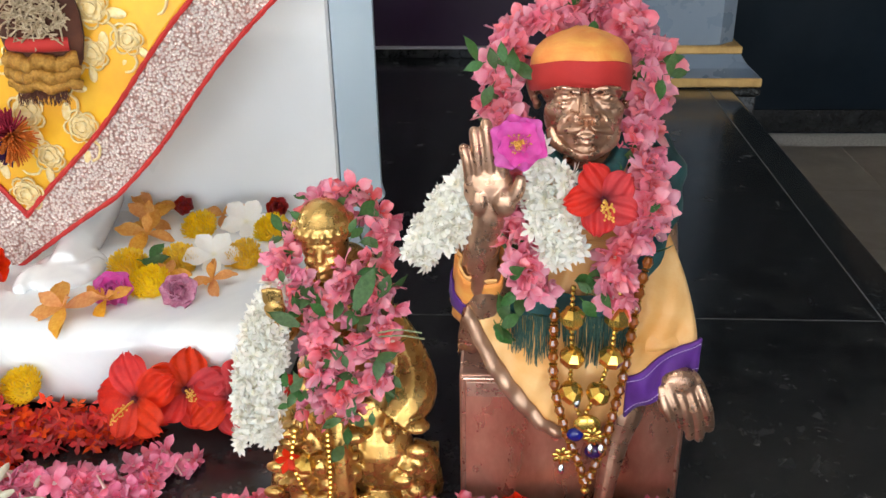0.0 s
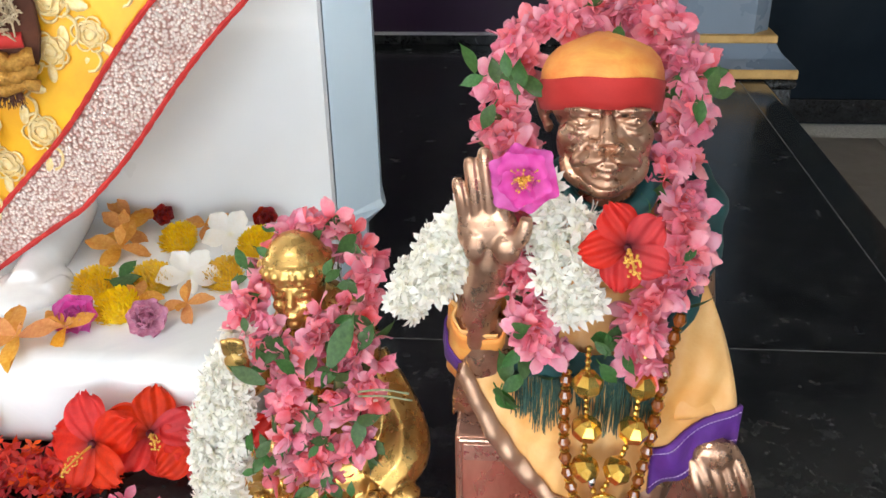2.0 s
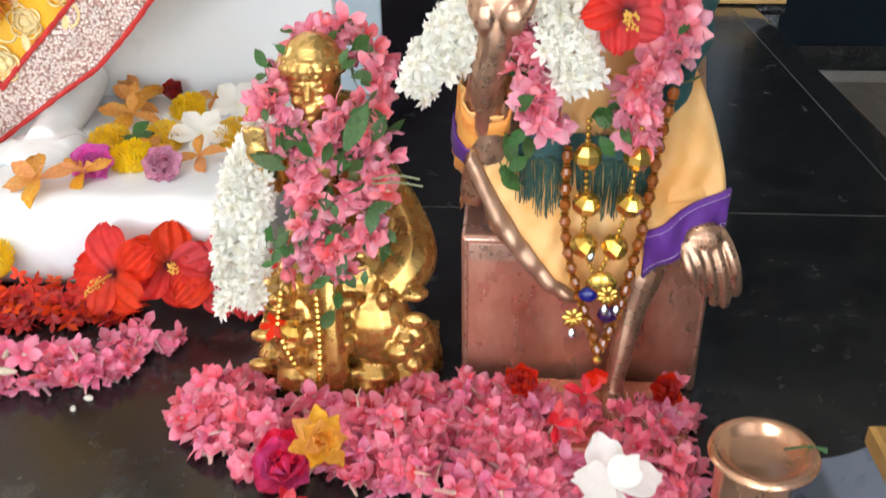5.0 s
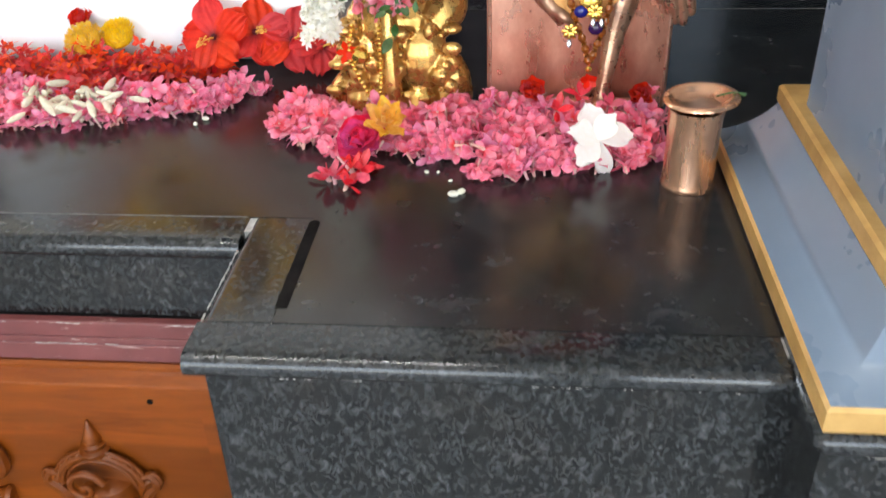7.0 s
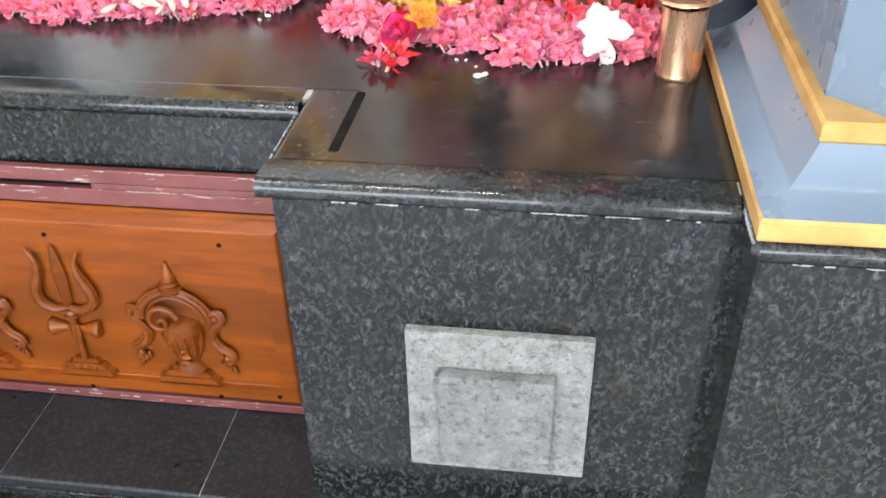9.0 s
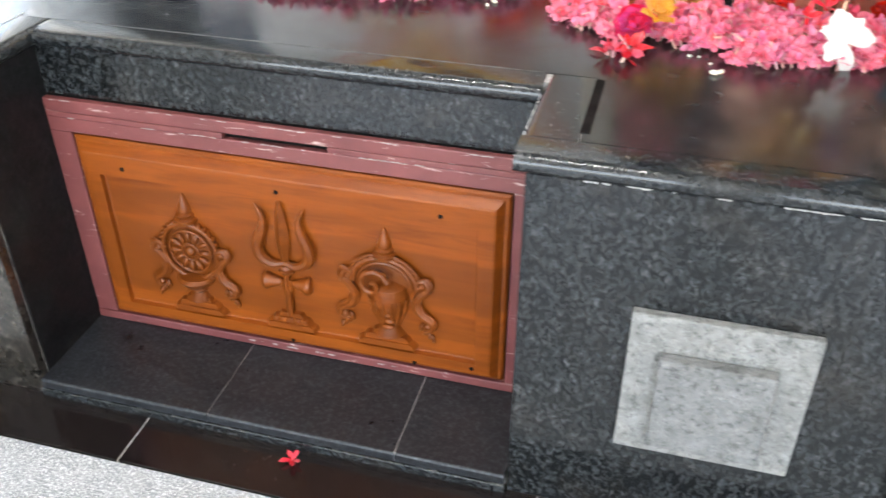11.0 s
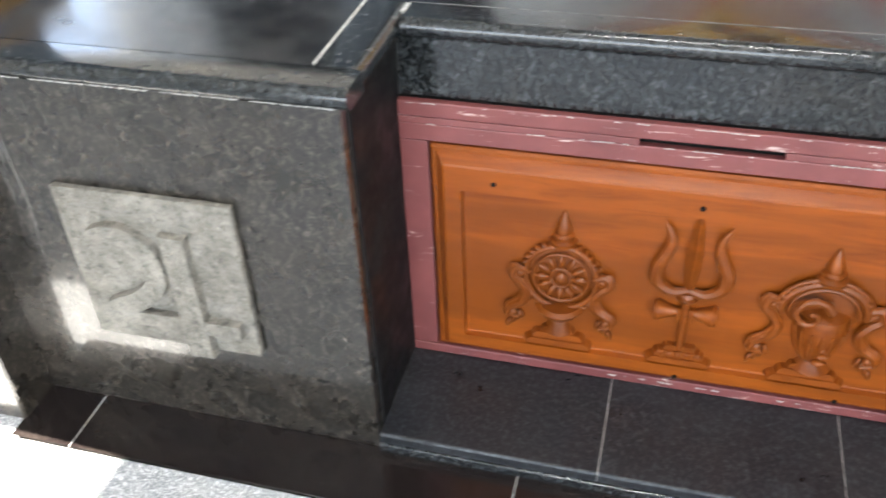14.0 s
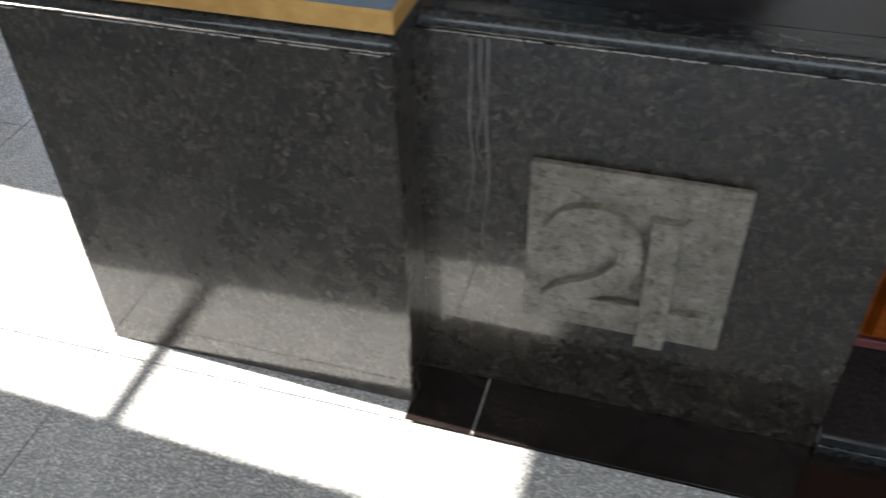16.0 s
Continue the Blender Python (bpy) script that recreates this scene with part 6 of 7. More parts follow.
heap("pink_flower_heap", "heap of loose pink oleander flowers before the two statues",
     [(-0.315, 0.845, 0.062, 0.062), (-0.270, 0.785, 0.060, 0.055), (-0.200, 0.800, 0.070, 0.070), (-0.120, 0.790, 0.080, 0.075), (-0.040, 0.790, 0.080, 0.085), (0.040, 0.780, 0.080, 0.090), (0.115, 0.760, 0.070, 0.080), (0.165, 0.775, 0.050, 0.070), (-0.050, 0.87, 0.080, 0.045), (0.090, 0.83, 0.070, 0.060), (0.150, 0.83, 0.060, 0.055), (0.020, 0.845, 0.060, 0.050), (0.190, 0.85, 0.035, 0.05), (-0.01, 0.70, 0.06, 0.03)],
     300, HEAP, 31, 0.046, (0.80, 1.08), under_layer=560)
heap("red_flower_group", "few red-pink oleander flowers on the bare granite", [(-0.215, 0.655, 0.040, 0.030)], 7, REDDISH, 32, 0.014, (1.05, 1.3), 0.25, "flowers")
heap("pink_flower_row", "loose pink oleander flowers in front of the marble footrest",
     [(-0.900, 0.900, 0.120, 0.110), (-0.800, 0.880, 0.080, 0.085), (-0.600, 0.905, 0.100, 0.050), (-0.520, 0.925, 0.070, 0.050), (-0.460, 0.965, 0.050, 0.035), (-0.680, 0.850, 0.070, 0.035), (-1.05, 0.93, 0.10, 0.10)],
     240, HEAP, 33, 0.036, (0.80, 1.08), under_layer=300)
heap("ixora_heap", "dense heap of small red ixora flowers along the marble footrest",
     [(-0.900, 1.040, 0.120, 0.045), (-0.760, 1.030, 0.110, 0.055), (-0.640, 1.040, 0.090, 0.045), (-0.735, 0.950, 0.075, 0.060), (-0.560, 1.050, 0.060, 0.035), (-1.05, 1.04, 0.1, 0.05)],
     300, IXORA, 34, 0.062, (1.2, 1.6), 0.5, under_layer=420)
bud = finish(ball(bmesh.new(), (0, 0.014, 0), (0.0058, 0.020, 0.0058), 10), "bud", CREAM, True)
rnd = random.Random(35)
buds = thing("white_buds", (-0.69, 0.87, TOP), "loose cream tuberose buds scattered before the red flowers", "buds")
for k in range(46):
    x, y = rnd.gauss(-0.70, 0.045), rnd.gauss(0.865, 0.030)
    piece("bud", bud, pose(x, y, TOP + 0.020 + rnd.uniform(0, 0.022), rnd.uniform(-25, 35), rnd.uniform(-20, 20), rnd.uniform(0, 360)) @ Matrix.Scale(rnd.uniform(0.7, 1.15), 4), buds)


def flower_thing(name, me, at, normal, label, category, spin=0.0, scale=1.0, group=""):
    ob = new(name, me)
    ob.matrix_world = place_on(at, normal, spin, scale)
    return tagged(ob, label, category, group)


def hibiscus(name, at, normal, label, mat, spin=0.0, size=0.058):
    rnd = random.Random(int(abs(at[0]) * 1000) + 7)
    ob = thing(name, at, label, "hibiscus", "hibiscus flowers")
    m = place_on(at, normal, spin)
    for k in range(5):
        bm = bmesh.new()
        mm = Matrix.Rotation(2 * math.pi * k / 5, 4, "Z") @ Matrix.Rotation(radians(24 + rnd.uniform(-8, 8)), 4, "X") @ Matrix.Rotation(0.22, 4, "Y")
        petal(bm, mm, size * rnd.uniform(0.92, 1.06), size * rnd.uniform(0.84, 0.94), 0.06, -0.35, 18, 14, 1.5, 0.075, rnd)
        piece("petal", finish(bm, "petal", mat, True, 80), m, ob)
    part("throat", ball(bmesh.new(), m @ Vector((0, 0, 0.004)), size * 0.085, 10), THROAT, ob, "dark crimson throat", True)
    way = Vector((0.10, -0.25, 1.0))
    pts = spline([m @ (way * s * size) + Vector((0, 0, -0.006 * s * s)) for s in (0.0, 0.35, 0.7, 1.05)], 12)
    bm = tube(bmesh.new(), pts, [0.0020 - 0.0001 * k for k in range(12)], 6)
    for k in range(34):
        p = pts[rnd.randrange(6, 12)] + Vector((rnd.gauss(0, 1), rnd.gauss(0, 1), rnd.gauss(0, 1))).normalized() * 0.0065
        ball(bm, p, 0.0013, 6)
    part("stamen", bm, STAMEN, ob, "yellow stamen column", True)
    return ob


hibiscus("hibiscus", (0.105, 0.836, 1.156), (-0.15, -1.0, 0.35), "scarlet hibiscus tucked into the statue's pink garland", HIBISCUS, 0.4, 0.038)
hibiscus("hibiscus", (-0.516, 1.035, 0.760), (-0.25, -1.0, 0.55), "large scarlet hibiscus leaning on the marble footrest", HIBISCUS, 0.2, 0.066)
hibiscus("hibiscus", (-0.452, 1.060, 0.760), (0.25, -1.0, 0.6), "scarlet hibiscus among others beside the footrest", HIBISCUS, 1.0, 0.060)
hibiscus("hibiscus", (-0.390, 1.065, 0.745), (0.35, -0.9, 0.7), "scarlet hibiscus beside the small statuette", HIBISCUS, 0.7, 0.060)
hibiscus("hibiscus", (-0.340, 1.070, 0.730), (0.5, -0.8, 0.9), "scarlet hibiscus behind the small statuette", HIBISCUS, 0.1, 0.056)
ROSE_OPEN = [(6, 0.036, 0.036, 6, -0.10, 0.0), (5, 0.030, 0.030, 20, 0.0, 0.003), (4, 0.018, 0.018, 42, 0.1, 0.005)]
ob = bloom("rose", (0.019, 0.836, 1.214), (-0.05, -1.0, 0.35), "open magenta rose tucked beside the statue's palm", "rose", ROSE_OPEN, MAGENTA, 0.3, 0.84)
rnd = random.Random(77)
bm = ball(bmesh.new(), (0.019, 0.831, 1.216), 0.0040, 8)
for k in range(46):
    tip = Vector((0.019 + rnd.gauss(0, 0.0048), 0.8235 + rnd.uniform(-0.002, 0.003), 1.2165 + rnd.gauss(0, 0.0048)))
    tube(bm, [(0.019, 0.831, 1.216), tip], 0.00035, 4)
    ball(bm, tip, rnd.uniform(0.0007, 0.0012), 6)
part("centre", bm, STAMEN, ob, "yellow stamens", True)
bm = bmesh.new()
for k in range(9):
    petal(bm, place_on((0.019, 0.8315, 1.2155), (0, -1, 0.35)) @ Matrix.Rotation(k * 0.72, 4, "Z") @ Matrix.Rotation(radians(30), 4, "X"), 0.0125, 0.0042, 0.2, 0.1, 2, 3, 0.9, 0.0, rnd)
part("inner_petal", bm, ROSE_PINK, ob, "pale inner petals", True, 80)
GRP = "flowers on the footrest"
MT = 0.834
for x, y in ((-0.590, 1.530), (-0.412, 1.530)):
    bloom("rose", (x, y, MT + 0.008), (0, -0.75, 0.8), "dark red rosebud on the marble footrest", "rose", rose_rings(0.030, 30), DARK_RED, 0.4, 1.0, GRP)
for k, (x, y) in enumerate(((-0.539, 1.453), (-0.404, 1.443), (-0.532, 1.314), (-0.427, 1.334), (-0.551, 1.232), (-0.612, 1.295))):
    flower_thing("chrysanthemum", daisy_ball(210 + k, 0.040), (x, y, MT + 0.004), (0.1 * (k % 3 - 1), -0.55, 0.9), "yellow chrysanthemum lying on the marble footrest", "chrysanthemum", k, 0.9, GRP)
for x, y, r in ((-0.755, 1.050, 0.036), (-0.705, 1.075, 0.034)):
    flower_thing("chrysanthemum", daisy_ball(int(-x * 1000), r), (x, y, TOP + 0.062), (0, -0.6, 0.8), "yellow chrysanthemum on top of the red ixora heap", "chrysanthemum", 1.0)
bloom("rose", (-0.775, 1.095, TOP + 0.085), (0, -0.6, 0.8), "small red flower above the yellow chrysanthemums", "rose", rose_rings(0.026, 20), SCARLET)


def simple_flower(seed, n, length, width, mat, lift, bend):
    rnd = random.Random(seed)
    bm = bmesh.new()
    whorl(bm, n, length, width, lift, 0.12, bend, rnd=rnd, nu=4, nv=6, blunt=1.2, ruffle=0.03)
    return finish(bm, "flower", mat, True, 80)


for k, (x, y) in enumerate(((-0.457, 1.462), (-0.477, 1.326))):
    bloom("white_blossom", (x, y, MT + 0.016), (0.15, -0.65, 0.85), "five-petalled white blossom lying on the marble", "blossom", [(5, 0.050, 0.036, 14, -0.12, 0.0)], WHITE, 0.5 * k, 1.0, GRP)
for k, (x, y, sx_) in enumerate(((-0.655, 1.530, 1.0), (-0.640, 1.475, 1.0), (-0.625, 1.415, 1.0), (-0.512, 1.500, 0.8), (-0.455, 1.244, 0.8), (-0.655, 1.145, 1.2), (-0.600, 1.170, 0.9), (-0.532, 1.255, 0.7), (-0.84, 1.17, 1.0))):
    bloom("champak_flower", (x, y, MT + 0.012), (0.2 * math.sin(k), -0.45, 0.9), "wilted orange champak flower on the white marble", "champak", [(4 if k % 3 else 3, 0.050, 0.026, 22, -0.42, 0.0), (2, 0.034, 0.020, 48, -0.2, 0.004)], ORANGE, 1.3 * k, sx_, GRP, 1.1)
bloom("rose", (-0.598, 1.200, MT + 0.010), (0.1, -0.8, 0.75), "magenta rose lying on the marble footrest", "rose", rose_rings(0.038), MAGENTA, 0.2, 0.9, GRP)
bloom("rose", (-0.493, 1.200, MT + 0.010), (0.0, -0.8, 0.75), "pale pink rose lying on the marble footrest", "rose", rose_rings(0.036, 12), ROSE_PINK, 0.9, 0.9, GRP)
for k, (x, y, s) in enumerate(((-0.585, 1.288, 1.0), (-0.570, 1.280, 0.8), (-0.575, 1.300, 0.9))):
    flower_thing("leaf", LEAVES[k], (x, y, MT + 0.022), (0.2, -0.5, 0.9), "fresh green leaf on the marble footrest", "leaf", 4.2 + 0.7 * k, s * 1.3, GRP)
bloom("orange_flower", (-0.180, 0.745, TOP + 0.048), (0.1, -0.6, 0.8), "orange flower with long petals on the pink heap", "flower", [(7, 0.040, 0.020, 26, 0.15, 0.0), (6, 0.034, 0.018, 50, 0.15, 0.004), (4, 0.026, 0.015, 70, 0.1, 0.006)], GOLDEN, 0.3, 1.0, "", 1.1)
bloom("rose", (-0.215, 0.735, TOP + 0.024), (-0.2, -0.6, 0.8), "hot pink rose half hidden in the flower heap", "rose", rose_rings(0.040), petal_material("hot_pink_rose", (0.66, 0.020, 0.14), (0.84, 0.060, 0.26)))
white = thing("white_flower", (0.110, 0.690, TOP), "crumpled large white flower on the pink heap", "flower")
for k, (a, l, w, lift) in enumerate(((0.3, 0.050, 0.038, 25), (1.5, 0.045, 0.040, 50), (2.6, 0.048, 0.036, 30), (3.5, 0.060, 0.026, -22), (4.9, 0.050, 0.036, 10), (5.6, 0.042, 0.034, 55))):
    bm = bmesh.new()
    petal(bm, place_on((0.112, 0.700, TOP + 0.050), (0.0, -0.75, 0.7)) @ Matrix.Rotation(a, 4, "Z") @ Matrix.Rotation(radians(lift), 4, "X"), l, w, 0.2, -0.35, 5, 6, 1.15, 0.06, random.Random(k))
    part("petal", bm, WHITE, white, smooth=True, sharp=80)
for k, (x, y, z) in enumerate(((0.186, 0.862, TOP + 0.040), (0.024, 0.855, TOP + 0.052))):
    bloom("rose", (x, y, z), (0.0, -0.75, 0.75), "small scarlet rose beside the copper footrest", "rose", rose_rings(0.026, 25), SCARLET, k)
for k, (x, y) in enumerate(((0.095, 0.835), (0.135, 0.800), (0.060, 0.78))):
    flower_thing("oleander", REDDISH[k % 3], (x, y, TOP + 0.055), (0.1, -0.5, 0.9), "red-pink oleander flower on the heap", "oleander", k)
flower_thing("ribbon_tag", simple_flower(275, 5, 0.016, 0.010, SCARLET, 30, 0.0), (0.106, 0.842, 0.762), (0, -1, 0.2), "small red tassel flower below the amber necklace", "tassel", 0.2)
flower_thing("ribbon_tag", simple_flower(276, 5, 0.018, 0.010, SCARLET, 30, 0.0), (-0.255, 0.868, 0.795), (0, -1, 0.2), "small red thread tassel on the gilt statuette", "tassel", 0.2)
flower_thing("oleander", REDDISH[0], (-0.713, 0.248, 0.006), (0.1, -0.2, 1.0), "single red flower fallen on the black floor strip", "oleander", 0.4, 0.95)
crumb = finish(ball(bmesh.new(), (0, 0, 0.003), (0.006, 0.004, 0.003), 8), "petal_scrap", WHITE, True)
for k, (x, y, s) in enumerate(((-0.078, 0.624, 1.4), (-0.068, 0.632, 1.2), (-0.040, 0.672, 0.8), (-0.120, 0.690, 0.7), (-0.085, 0.665, 0.6), (-0.104, 0.690, 0.6), (-0.50, 0.84, 0.9), (-0.49, 0.86, 1.1))):
    ob = new("petal_scrap", crumb)
    ob.matrix_world = pose(x, y, TOP, 0, 0, 50 * k) @ Matrix.Scale(s, 4)
    tagged(ob, "tiny scrap of white petal on the black granite", "petal scrap", "petal scraps")
stalk = new("dry_stalk", finish(tube(bmesh.new(), spline([(-0.135, 0.872, 0.975), (-0.110, 0.866, 0.983), (-0.085, 0.868, 0.978)], 10), 0.0012, 5), "dry_stalk", STEM))
tagged(stalk, "pale dry stalk sticking out of the statuette's garland", "stalk")
stalk = new("dry_stalk", finish(tube(bmesh.new(), spline([(-0.135, 0.872, 0.970), (-0.108, 0.868, 0.974), (-0.082, 0.868, 0.970)], 10), 0.0011, 5), "dry_stalk", STEM))
tagged(stalk, "pale dry stalk sticking out of the statuette's garland", "stalk")
stalk = new("green_sprig", finish(tube(bmesh.new(), spline([(0.255, 0.672, TOP + 0.124), (0.275, 0.67, TOP + 0.130), (0.290, 0.668, TOP + 0.128)], 8), [0.0012] * 6 + [0.002, 0.003], 6), "green_sprig", LEAF))
tagged(stalk, "tiny green sprig on the tumbler's rim", "sprig")

# ---- the marble figure's feet and its embroidered cloth ----
bm = bmesh.new()
for cx, cy, f in ((-0.715, 1.30, 1), (-0.935, 1.30, -1)):
    limb(bm, [(cx + f * 0.000, cy - 0.02, 0.846), (cx - f * 0.010, cy + 0.06, 0.848), (cx - f * 0.020, cy + 0.16, 0.868), (cx - f * 0.025, cy + 0.22, 0.88)], [0.026, 0.034, 0.040, 0.038], 20)
    ball(bm, (cx, cy - 0.01, 0.836), (0.062, 0.075, 0.022), 20)
    for k in range(5):
        tx = cx + f * (-0.046 + 0.0235 * k)
        ty = cy - 0.090 + 0.016 * k if f > 0 else cy - 0.090 + 0.016 * k
        limb(bm, [(cx + f * (-0.038 + 0.019 * k), cy - 0.03, 0.843), (tx, ty + 0.03, 0.843), (tx, ty, 0.836)], [0.0150, 0.0140 - 0.0008 * k, 0.0115 - 0.0006 * k], 12)
marble = sculpt(bm, "marble_statue", MARBLE, 0.004, 6, "white marble feet of a large seated statue on the footrest", "statue")

YELLOW_SILK, _nt, _b = material("yellow_silk", (0.84, 0.46, 0.02), 0.45)
_v = coords(_nt)
_nt.links.new(ramp(_nt, noise_tex(_nt, _v, 9, 5, 0.6), [(0.3, (0.80, 0.35, 0.004)), (0.65, (0.92, 0.52, 0.010))]), _b.inputs["Base Color"])
bump(_nt, _b, noise_tex(_nt, _v, 14, 4), 0.25, 0.008)
_b.inputs["Sheen Weight"].default_value = 0.3
EMBROIDERY = mottled("cream_gold_embroidery", (0.82, 0.58, 0.20), (0.94, 0.80, 0.48), 160, 0.35, 0.15, bumps=0.5, bump_scale=600)
SEQUIN, _nt, _b = material("silver_sequin_lace", (0.7, 0.62, 0.58), 0.34, 0.35)
_v = coords(_nt)
_vor = put(_nt, "ShaderNodeTexVoronoi", {"Scale": 210.0})
_nt.links.new(_v, _vor.inputs["Vector"])
_c = ramp(_nt, _vor.outputs["Distance"], [(0.0, (0.95, 0.91, 0.88)), (0.42, (0.84, 0.70, 0.64)), (0.75, (0.42, 0.23, 0.19))])
_nt.links.new(mix(_nt, _c, (0.40, 0.22, 0.19), ramp(_nt, noise_tex(_nt, _v, 18, 4), [(0.48, grey(0.0)), (0.72, grey(0.45))])), _b.inputs["Base Color"])
bump(_nt, _b, _vor.outputs["Distance"], 1.0, 0.004)
PIPING = cloth_material("red_piping", (0.42, 0.016, 0.014), (0.58, 0.03, 0.025), 80, 0.7)

cloth = thing("embroidered_cloth", (-0.78, 1.35, 0.9), "yellow silk cloth with embroidered roses and a silver sequin border", "cloth")
ZT = 1.36


def cloth_depth(x, z):
    return 1.352 - 0.030 * math.exp(-((x + 0.80) / 0.16) ** 2) + 0.010 * math.sin(13 * x + 5 * z) + 0.05 * max(0, z - 1.1)


def edge_line(side, off, z):
    """x of the cloth's edge at a height; off: 0 inner, 1 outer."""
    if side > 0:
        a = (-0.779 + 0.925 * (z - 0.918)) if off == 0 else (-0.827 + 1.50 * (z - 0.818) if z < 0.947 else -0.633 + 0.933 * (z - 0.947))
        return a + 0.008 * math.sin(19 * z + 1.0 * off) * min(1, (z - 0.8) * 5)
    a = (-0.779 - 0.70 * (z - 0.918)) if off == 0 else (-0.827 - 0.62 * (z - 0.818))
    return a


def silk_place(u, v):
    z = 0.918 + (ZT - 0.918) * v
    a, b = edge_line(-1, 0, z), edge_line(1, 0, z)
    x = a + (b - a) * u
    return Vector((x, cloth_depth(x, z), z))


ob = part("silk", sheet(bmesh.new(), 40, 40, silk_place), YELLOW_SILK, cloth, "orange-yellow silk", True, 80)
m = ob.modifiers.new("cloth", "SOLIDIFY")
m.thickness, m.offset = 0.003, 0.0
for side in (1, -1):
    def border_strip(u, v):
        zi, zo = 0.918 + (ZT - 0.918) * v, 0.818 + (ZT - 0.08 - 0.818) * v
        p = Vector((edge_line(side, 0, zi), 0, zi)).lerp(Vector((edge_line(side, 1, zo), 0, zo)), u)
        return Vector((p.x, cloth_depth(p.x, p.z) - 0.004, p.z))
    ob = part("border", sheet(bmesh.new(), 10, 50, border_strip), SEQUIN, cloth, "glittering silver sequin border", True, 80)
    m = ob.modifiers.new("cloth", "SOLIDIFY")
    m.thickness, m.offset = 0.005, 0.0
    for u in (0.0, 1.0):
        pts = [border_strip(u, k / 60) + Vector((0, -0.003, 0)) for k in range(61)]
        part("piping", tube(bmesh.new(), pts, [0.0044 + 0.0007 * math.sin(k * 2.1) for k in range(61)], 6), PIPING, cloth, "red piping", True)


def rose_motif(seed):
    """A padded rose: overlapping petals, a bud and two leaves, with raised outlines."""
    rnd = random.Random(seed)
    bm = bmesh.new()
    ball(bm, (0, 0, 0), (0.017, 0.0010, 0.016), 14)
    for n, r, w, y in ((6, 0.0125, 0.0085, -0.0010), (5, 0.0072, 0.0070, -0.0020), (3, 0.0028, 0.0050, -0.0030)):
        turn0 = rnd.uniform(0, 6)
        for k in range(n):
            a = turn0 + 6.283 * k / n + rnd.uniform(-0.2, 0.2)
            c0, c1 = r * math.cos(a), r * math.sin(a)
            arc = [(c0 + w * math.cos(a + t), y - 0.0008, c1 + w * math.sin(a + t)) for t in (-1.5, -0.9, -0.3, 0.3, 0.9, 1.5)]
            tube(bm, arc, [0.0006, 0.0012, 0.0017, 0.0017, 0.0012, 0.0006], 5)
    for f in (-1, 1):
        ball(bm, (f * 0.016, 0, -0.026 + 0.006 * f), (0.012, 0.0014, 0.0058), 10, Matrix.Rotation(0.8 * f, 3, "Y"))
    tube(bm, spline([(0.002, -0.001, -0.018), (0.005, -0.002, -0.030), (-0.004, -0.002, -0.040), (-0.014, -0.001, -0.041)], 12), 0.0018, 5)
    return finish(bm, "embroidered_rose", EMBROIDERY, True, 70)


motifs = [rose_motif(k) for k in range(3)]
rnd = random.Random(77)
done = []
while len(done) < 40:
    z = rnd.uniform(0.95, ZT)
    x = rnd.uniform(edge_line(-1, 0, z) + 0.025, edge_line(1, 0, z) - 0.025) if edge_line(1, 0, z) - edge_line(-1, 0, z) > 0.055 else None
    if x is None or any((x - a) ** 2 + (z - b) ** 2 < 0.060 ** 2 for a, b in done):
        if rnd.random() < 0.002:
            break
        continue
    done.append((x, z))
    piece("embroidered_rose", rnd.choice(motifs), pose(x, cloth_depth(x, z) - 0.003, z, 0, rnd.uniform(-50, 50), 0) @ Matrix.Scale(rnd.uniform(1.15, 1.5), 4), cloth)

# the bundle that hangs over the cloth
bundle = thing("rope_bundle", (-0.683, 1.30, 1.15), "bundle of gold ropes with a red band over dark brown cloth", "rope bundle")
DARK_BROWN = cloth_material("dark_brown_cloth", (0.05, 0.012, 0.006), (0.12, 0.035, 0.014), 40)
GOLD_ROPE = mottled("gold_thread_rope", (0.30, 0.13, 0.018), (0.62, 0.34, 0.07), 220, 0.4, 0.5, bumps=0.8, bump_scale=700)
BEIGE = mottled("beige_tassel", (0.32, 0.22, 0.12), (0.62, 0.50, 0.34), 160, 0.8, bumps=0.8, bump_scale=500)
bm = bmesh.new()
ball(bm, (-0.690, 1.318, 1.235), (0.066, 0.020, 0.105), 18)
part("backing", bm, DARK_BROWN, bundle, "dark brown cloth", True)
for k, (z, r) in enumerate(((1.182, 0.0125), (1.163, 0.0115), (1.147, 0.0090))):
    pts = [Vector((-0.745 + 0.108 * s / 24, 1.292 + 0.016 * ((s / 12 - 1) ** 2), z + 0.004 * math.sin(s * 0.6 + k))) for s in range(25)]
    part("rope", tube(bmesh.new(), pts, [r * (1 + 0.14 * math.sin(s * 1.7 + k)) for s in range(25)], 10), GOLD_ROPE, bundle, "", True)
part("band", tube(bmesh.new(), [(-0.735 + 0.09 * s / 10, 1.296 + 0.010 * ((s / 5 - 1) ** 2), 1.209) for s in range(11)], 0.011, 10), RED_CLOTH, bundle, "red cloth band", True)
rnd = random.Random(41)
bm = bmesh.new()
for k in range(150):
    x = rnd.uniform(-0.730, -0.645)
    z = rnd.uniform(1.222, 1.29)
    tube(bm, [(x, 1.296 + rnd.uniform(-0.006, 0.004), z), (x + rnd.gauss(0, 0.008), 1.286 + rnd.uniform(-0.004, 0.006), z + rnd.gauss(0, 0.010)), (x + rnd.gauss(0, 0.014), 1.294, z + rnd.gauss(0, 0.012))], 0.0014, 4)
tagged(part("tassel", bm, BEIGE, bundle, "fluffy beige tassel"), kind="stuff")
fluff = bmesh.new()
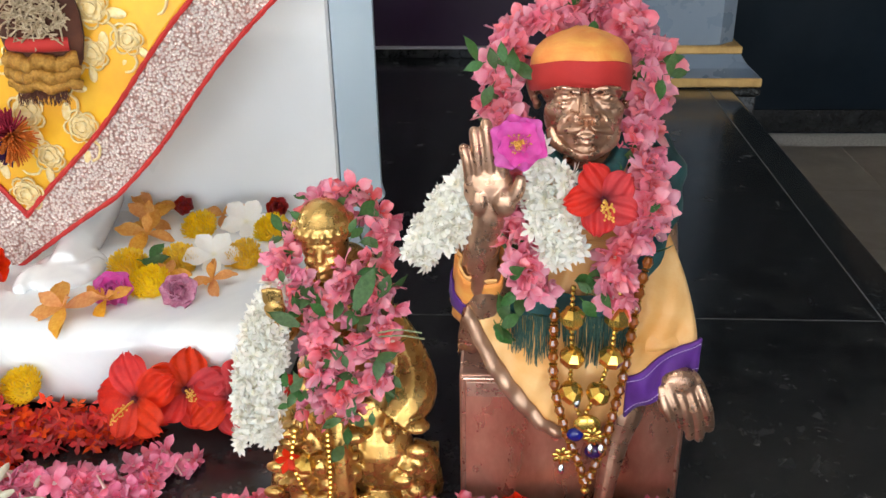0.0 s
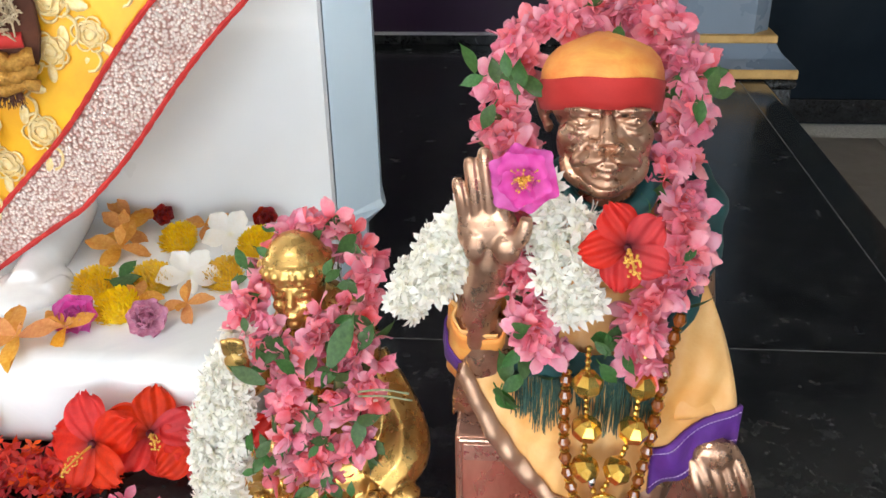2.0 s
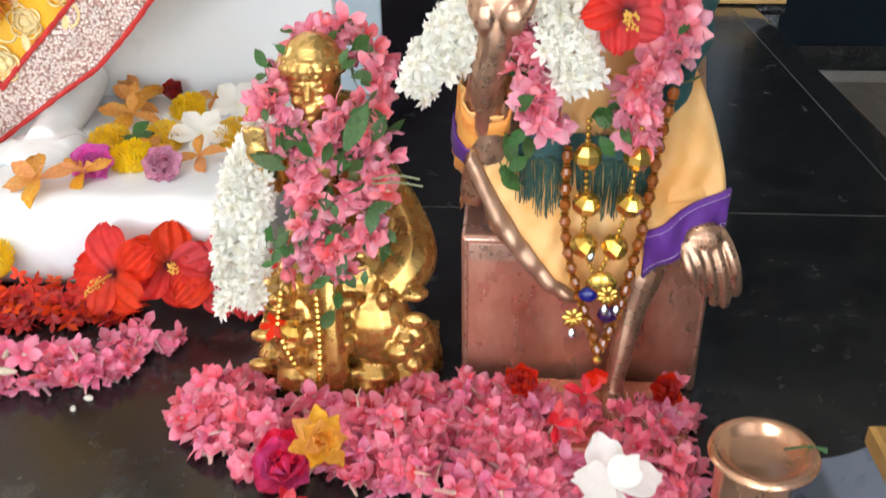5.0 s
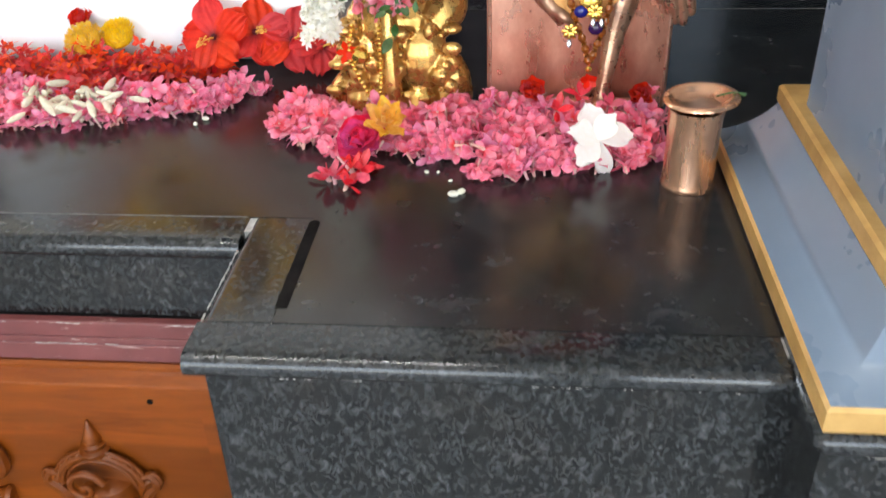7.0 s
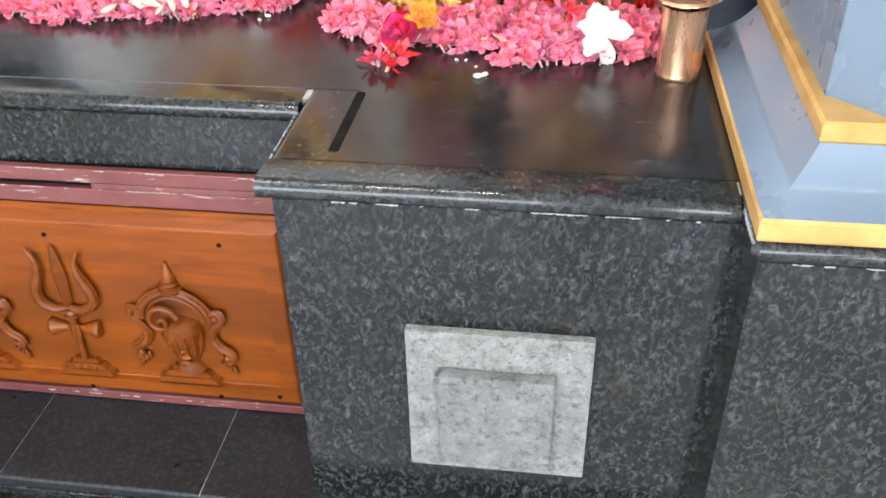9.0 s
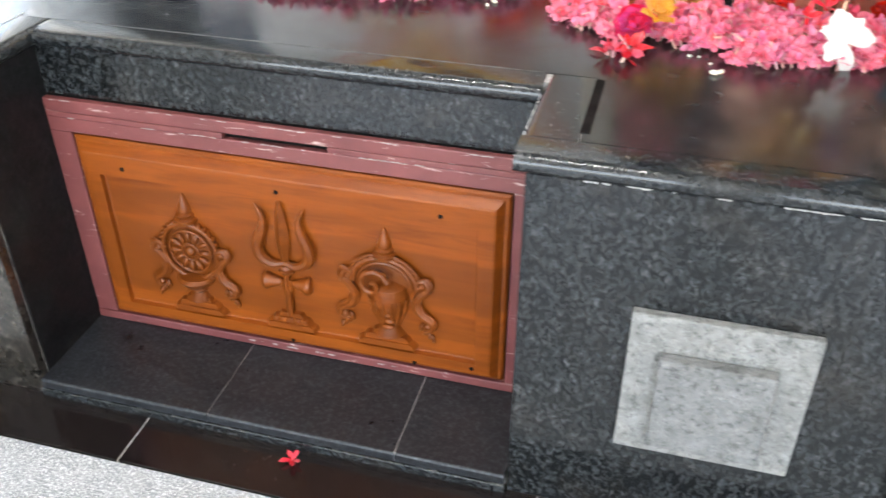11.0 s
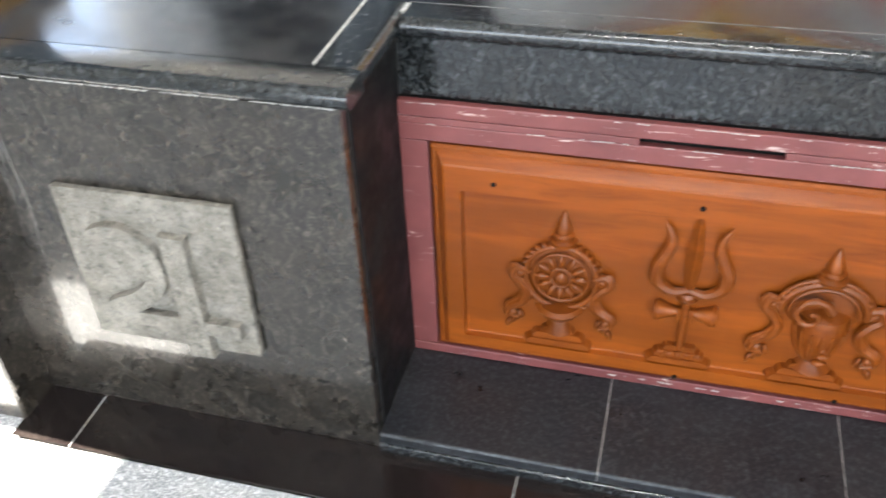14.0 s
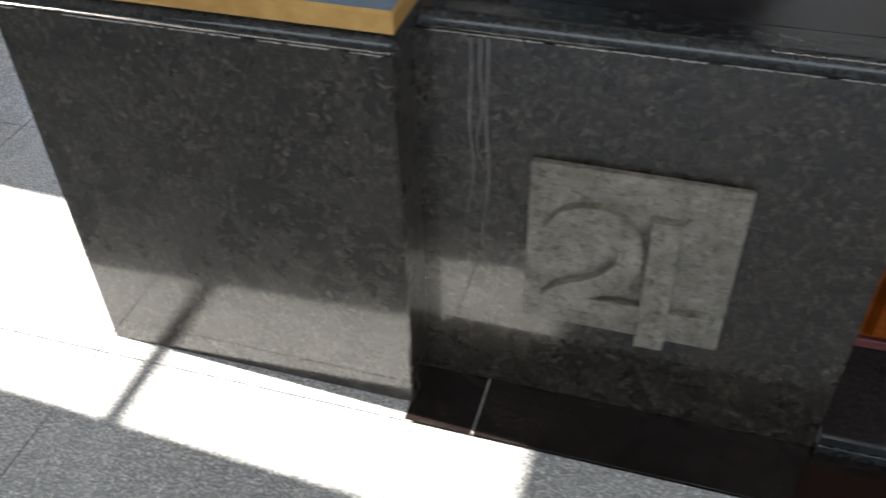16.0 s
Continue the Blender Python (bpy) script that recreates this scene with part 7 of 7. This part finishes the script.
for k in range(160):
    x = rnd.uniform(-0.735, -0.660)
    tube(fluff, [(x, 1.298, 1.142), (x + rnd.gauss(0, 0.006), 1.292 + rnd.uniform(-0.004, 0.004), 1.142 - rnd.uniform(0.010, 0.026))], [0.0010, 0.0005], 4)
tagged(part("fringe", fluff, DARK_BROWN, bundle, "short dark fringe"), kind="stuff")

# pompom
pom = thing("pompom", (-0.770, 1.29, 1.065), "woollen pompom in orange, crimson and purple on the yellow cloth", "pompom")
for name, col, a0, a1 in (("orange_wool", (0.80, 0.20, 0.02), 0.0, 0.36), ("crimson_wool", (0.45, 0.015, 0.06), 0.36, 0.68), ("purple_wool", (0.06, 0.008, 0.08), 0.68, 1.0)):
    bm = bmesh.new()
    for k in range(150):
        a = 2 * math.pi * (rnd.uniform(a0, a1) - 0.25)
        e = rnd.uniform(0.15, 1.4)
        d = Vector((math.cos(a) * math.cos(e), -math.sin(e), math.sin(a) * math.cos(e)))
        tube(bm, [Vector((-0.770, 1.31, 1.065)) + d * 0.010, Vector((-0.770, 1.31, 1.065)) + d * rnd.uniform(0.042, 0.054)], [0.0018, 0.0012], 4)
    tagged(part("wool", bm, mottled(name, [x * 0.6 for x in col], col, 90, 0.9), pom, name.replace("_", " ")), kind="stuff")
bloom("rose", (-0.800, 1.225, 0.872), (0, -0.8, 0.6), "red rose beside the marble toes", "rose", rose_rings(0.034), SCARLET, 0.4)
flower_thing("chrysanthemum", daisy_ball(291, 0.034, ORANGE), (-0.880, 1.205, 0.842), (0, -0.6, 0.8), "orange chrysanthemum beside the marble toes", "chrysanthemum", 0.3, 1.0, GRP)

# ---- floor slabs ----
slab_grey = finish(boxed(-0.299, 0.299, -0.299, 0.299, -0.012, 0.0, 0.0008, 1), "floor_slab", FLOOR)
slab_brown = finish(boxed(-0.299, 0.299, -0.299, 0.299, -0.012, 0.0, 0.0008, 1), "floor_slab_brown", FLOOR_BROWN)
for i in range(-4, 10):
    for j in range(-7, 8):
        x, y = -2.5 + 0.6 * i + 0.3, 0.1635 + 0.6 * j - 0.3
        if -4.9 < x < 3.9 and y > -4.8 and not (-1.9 < x < 0.2 and 0.2 < y < 3.3):
            if y > 0.16 and -1.95 < x < 0.3 and y < 0.6:
                continue
            piece("floor_slab", slab_brown if x > 0.5 and y > 0.9 else slab_grey, Matrix.Translation((x, y, 0)), floor)
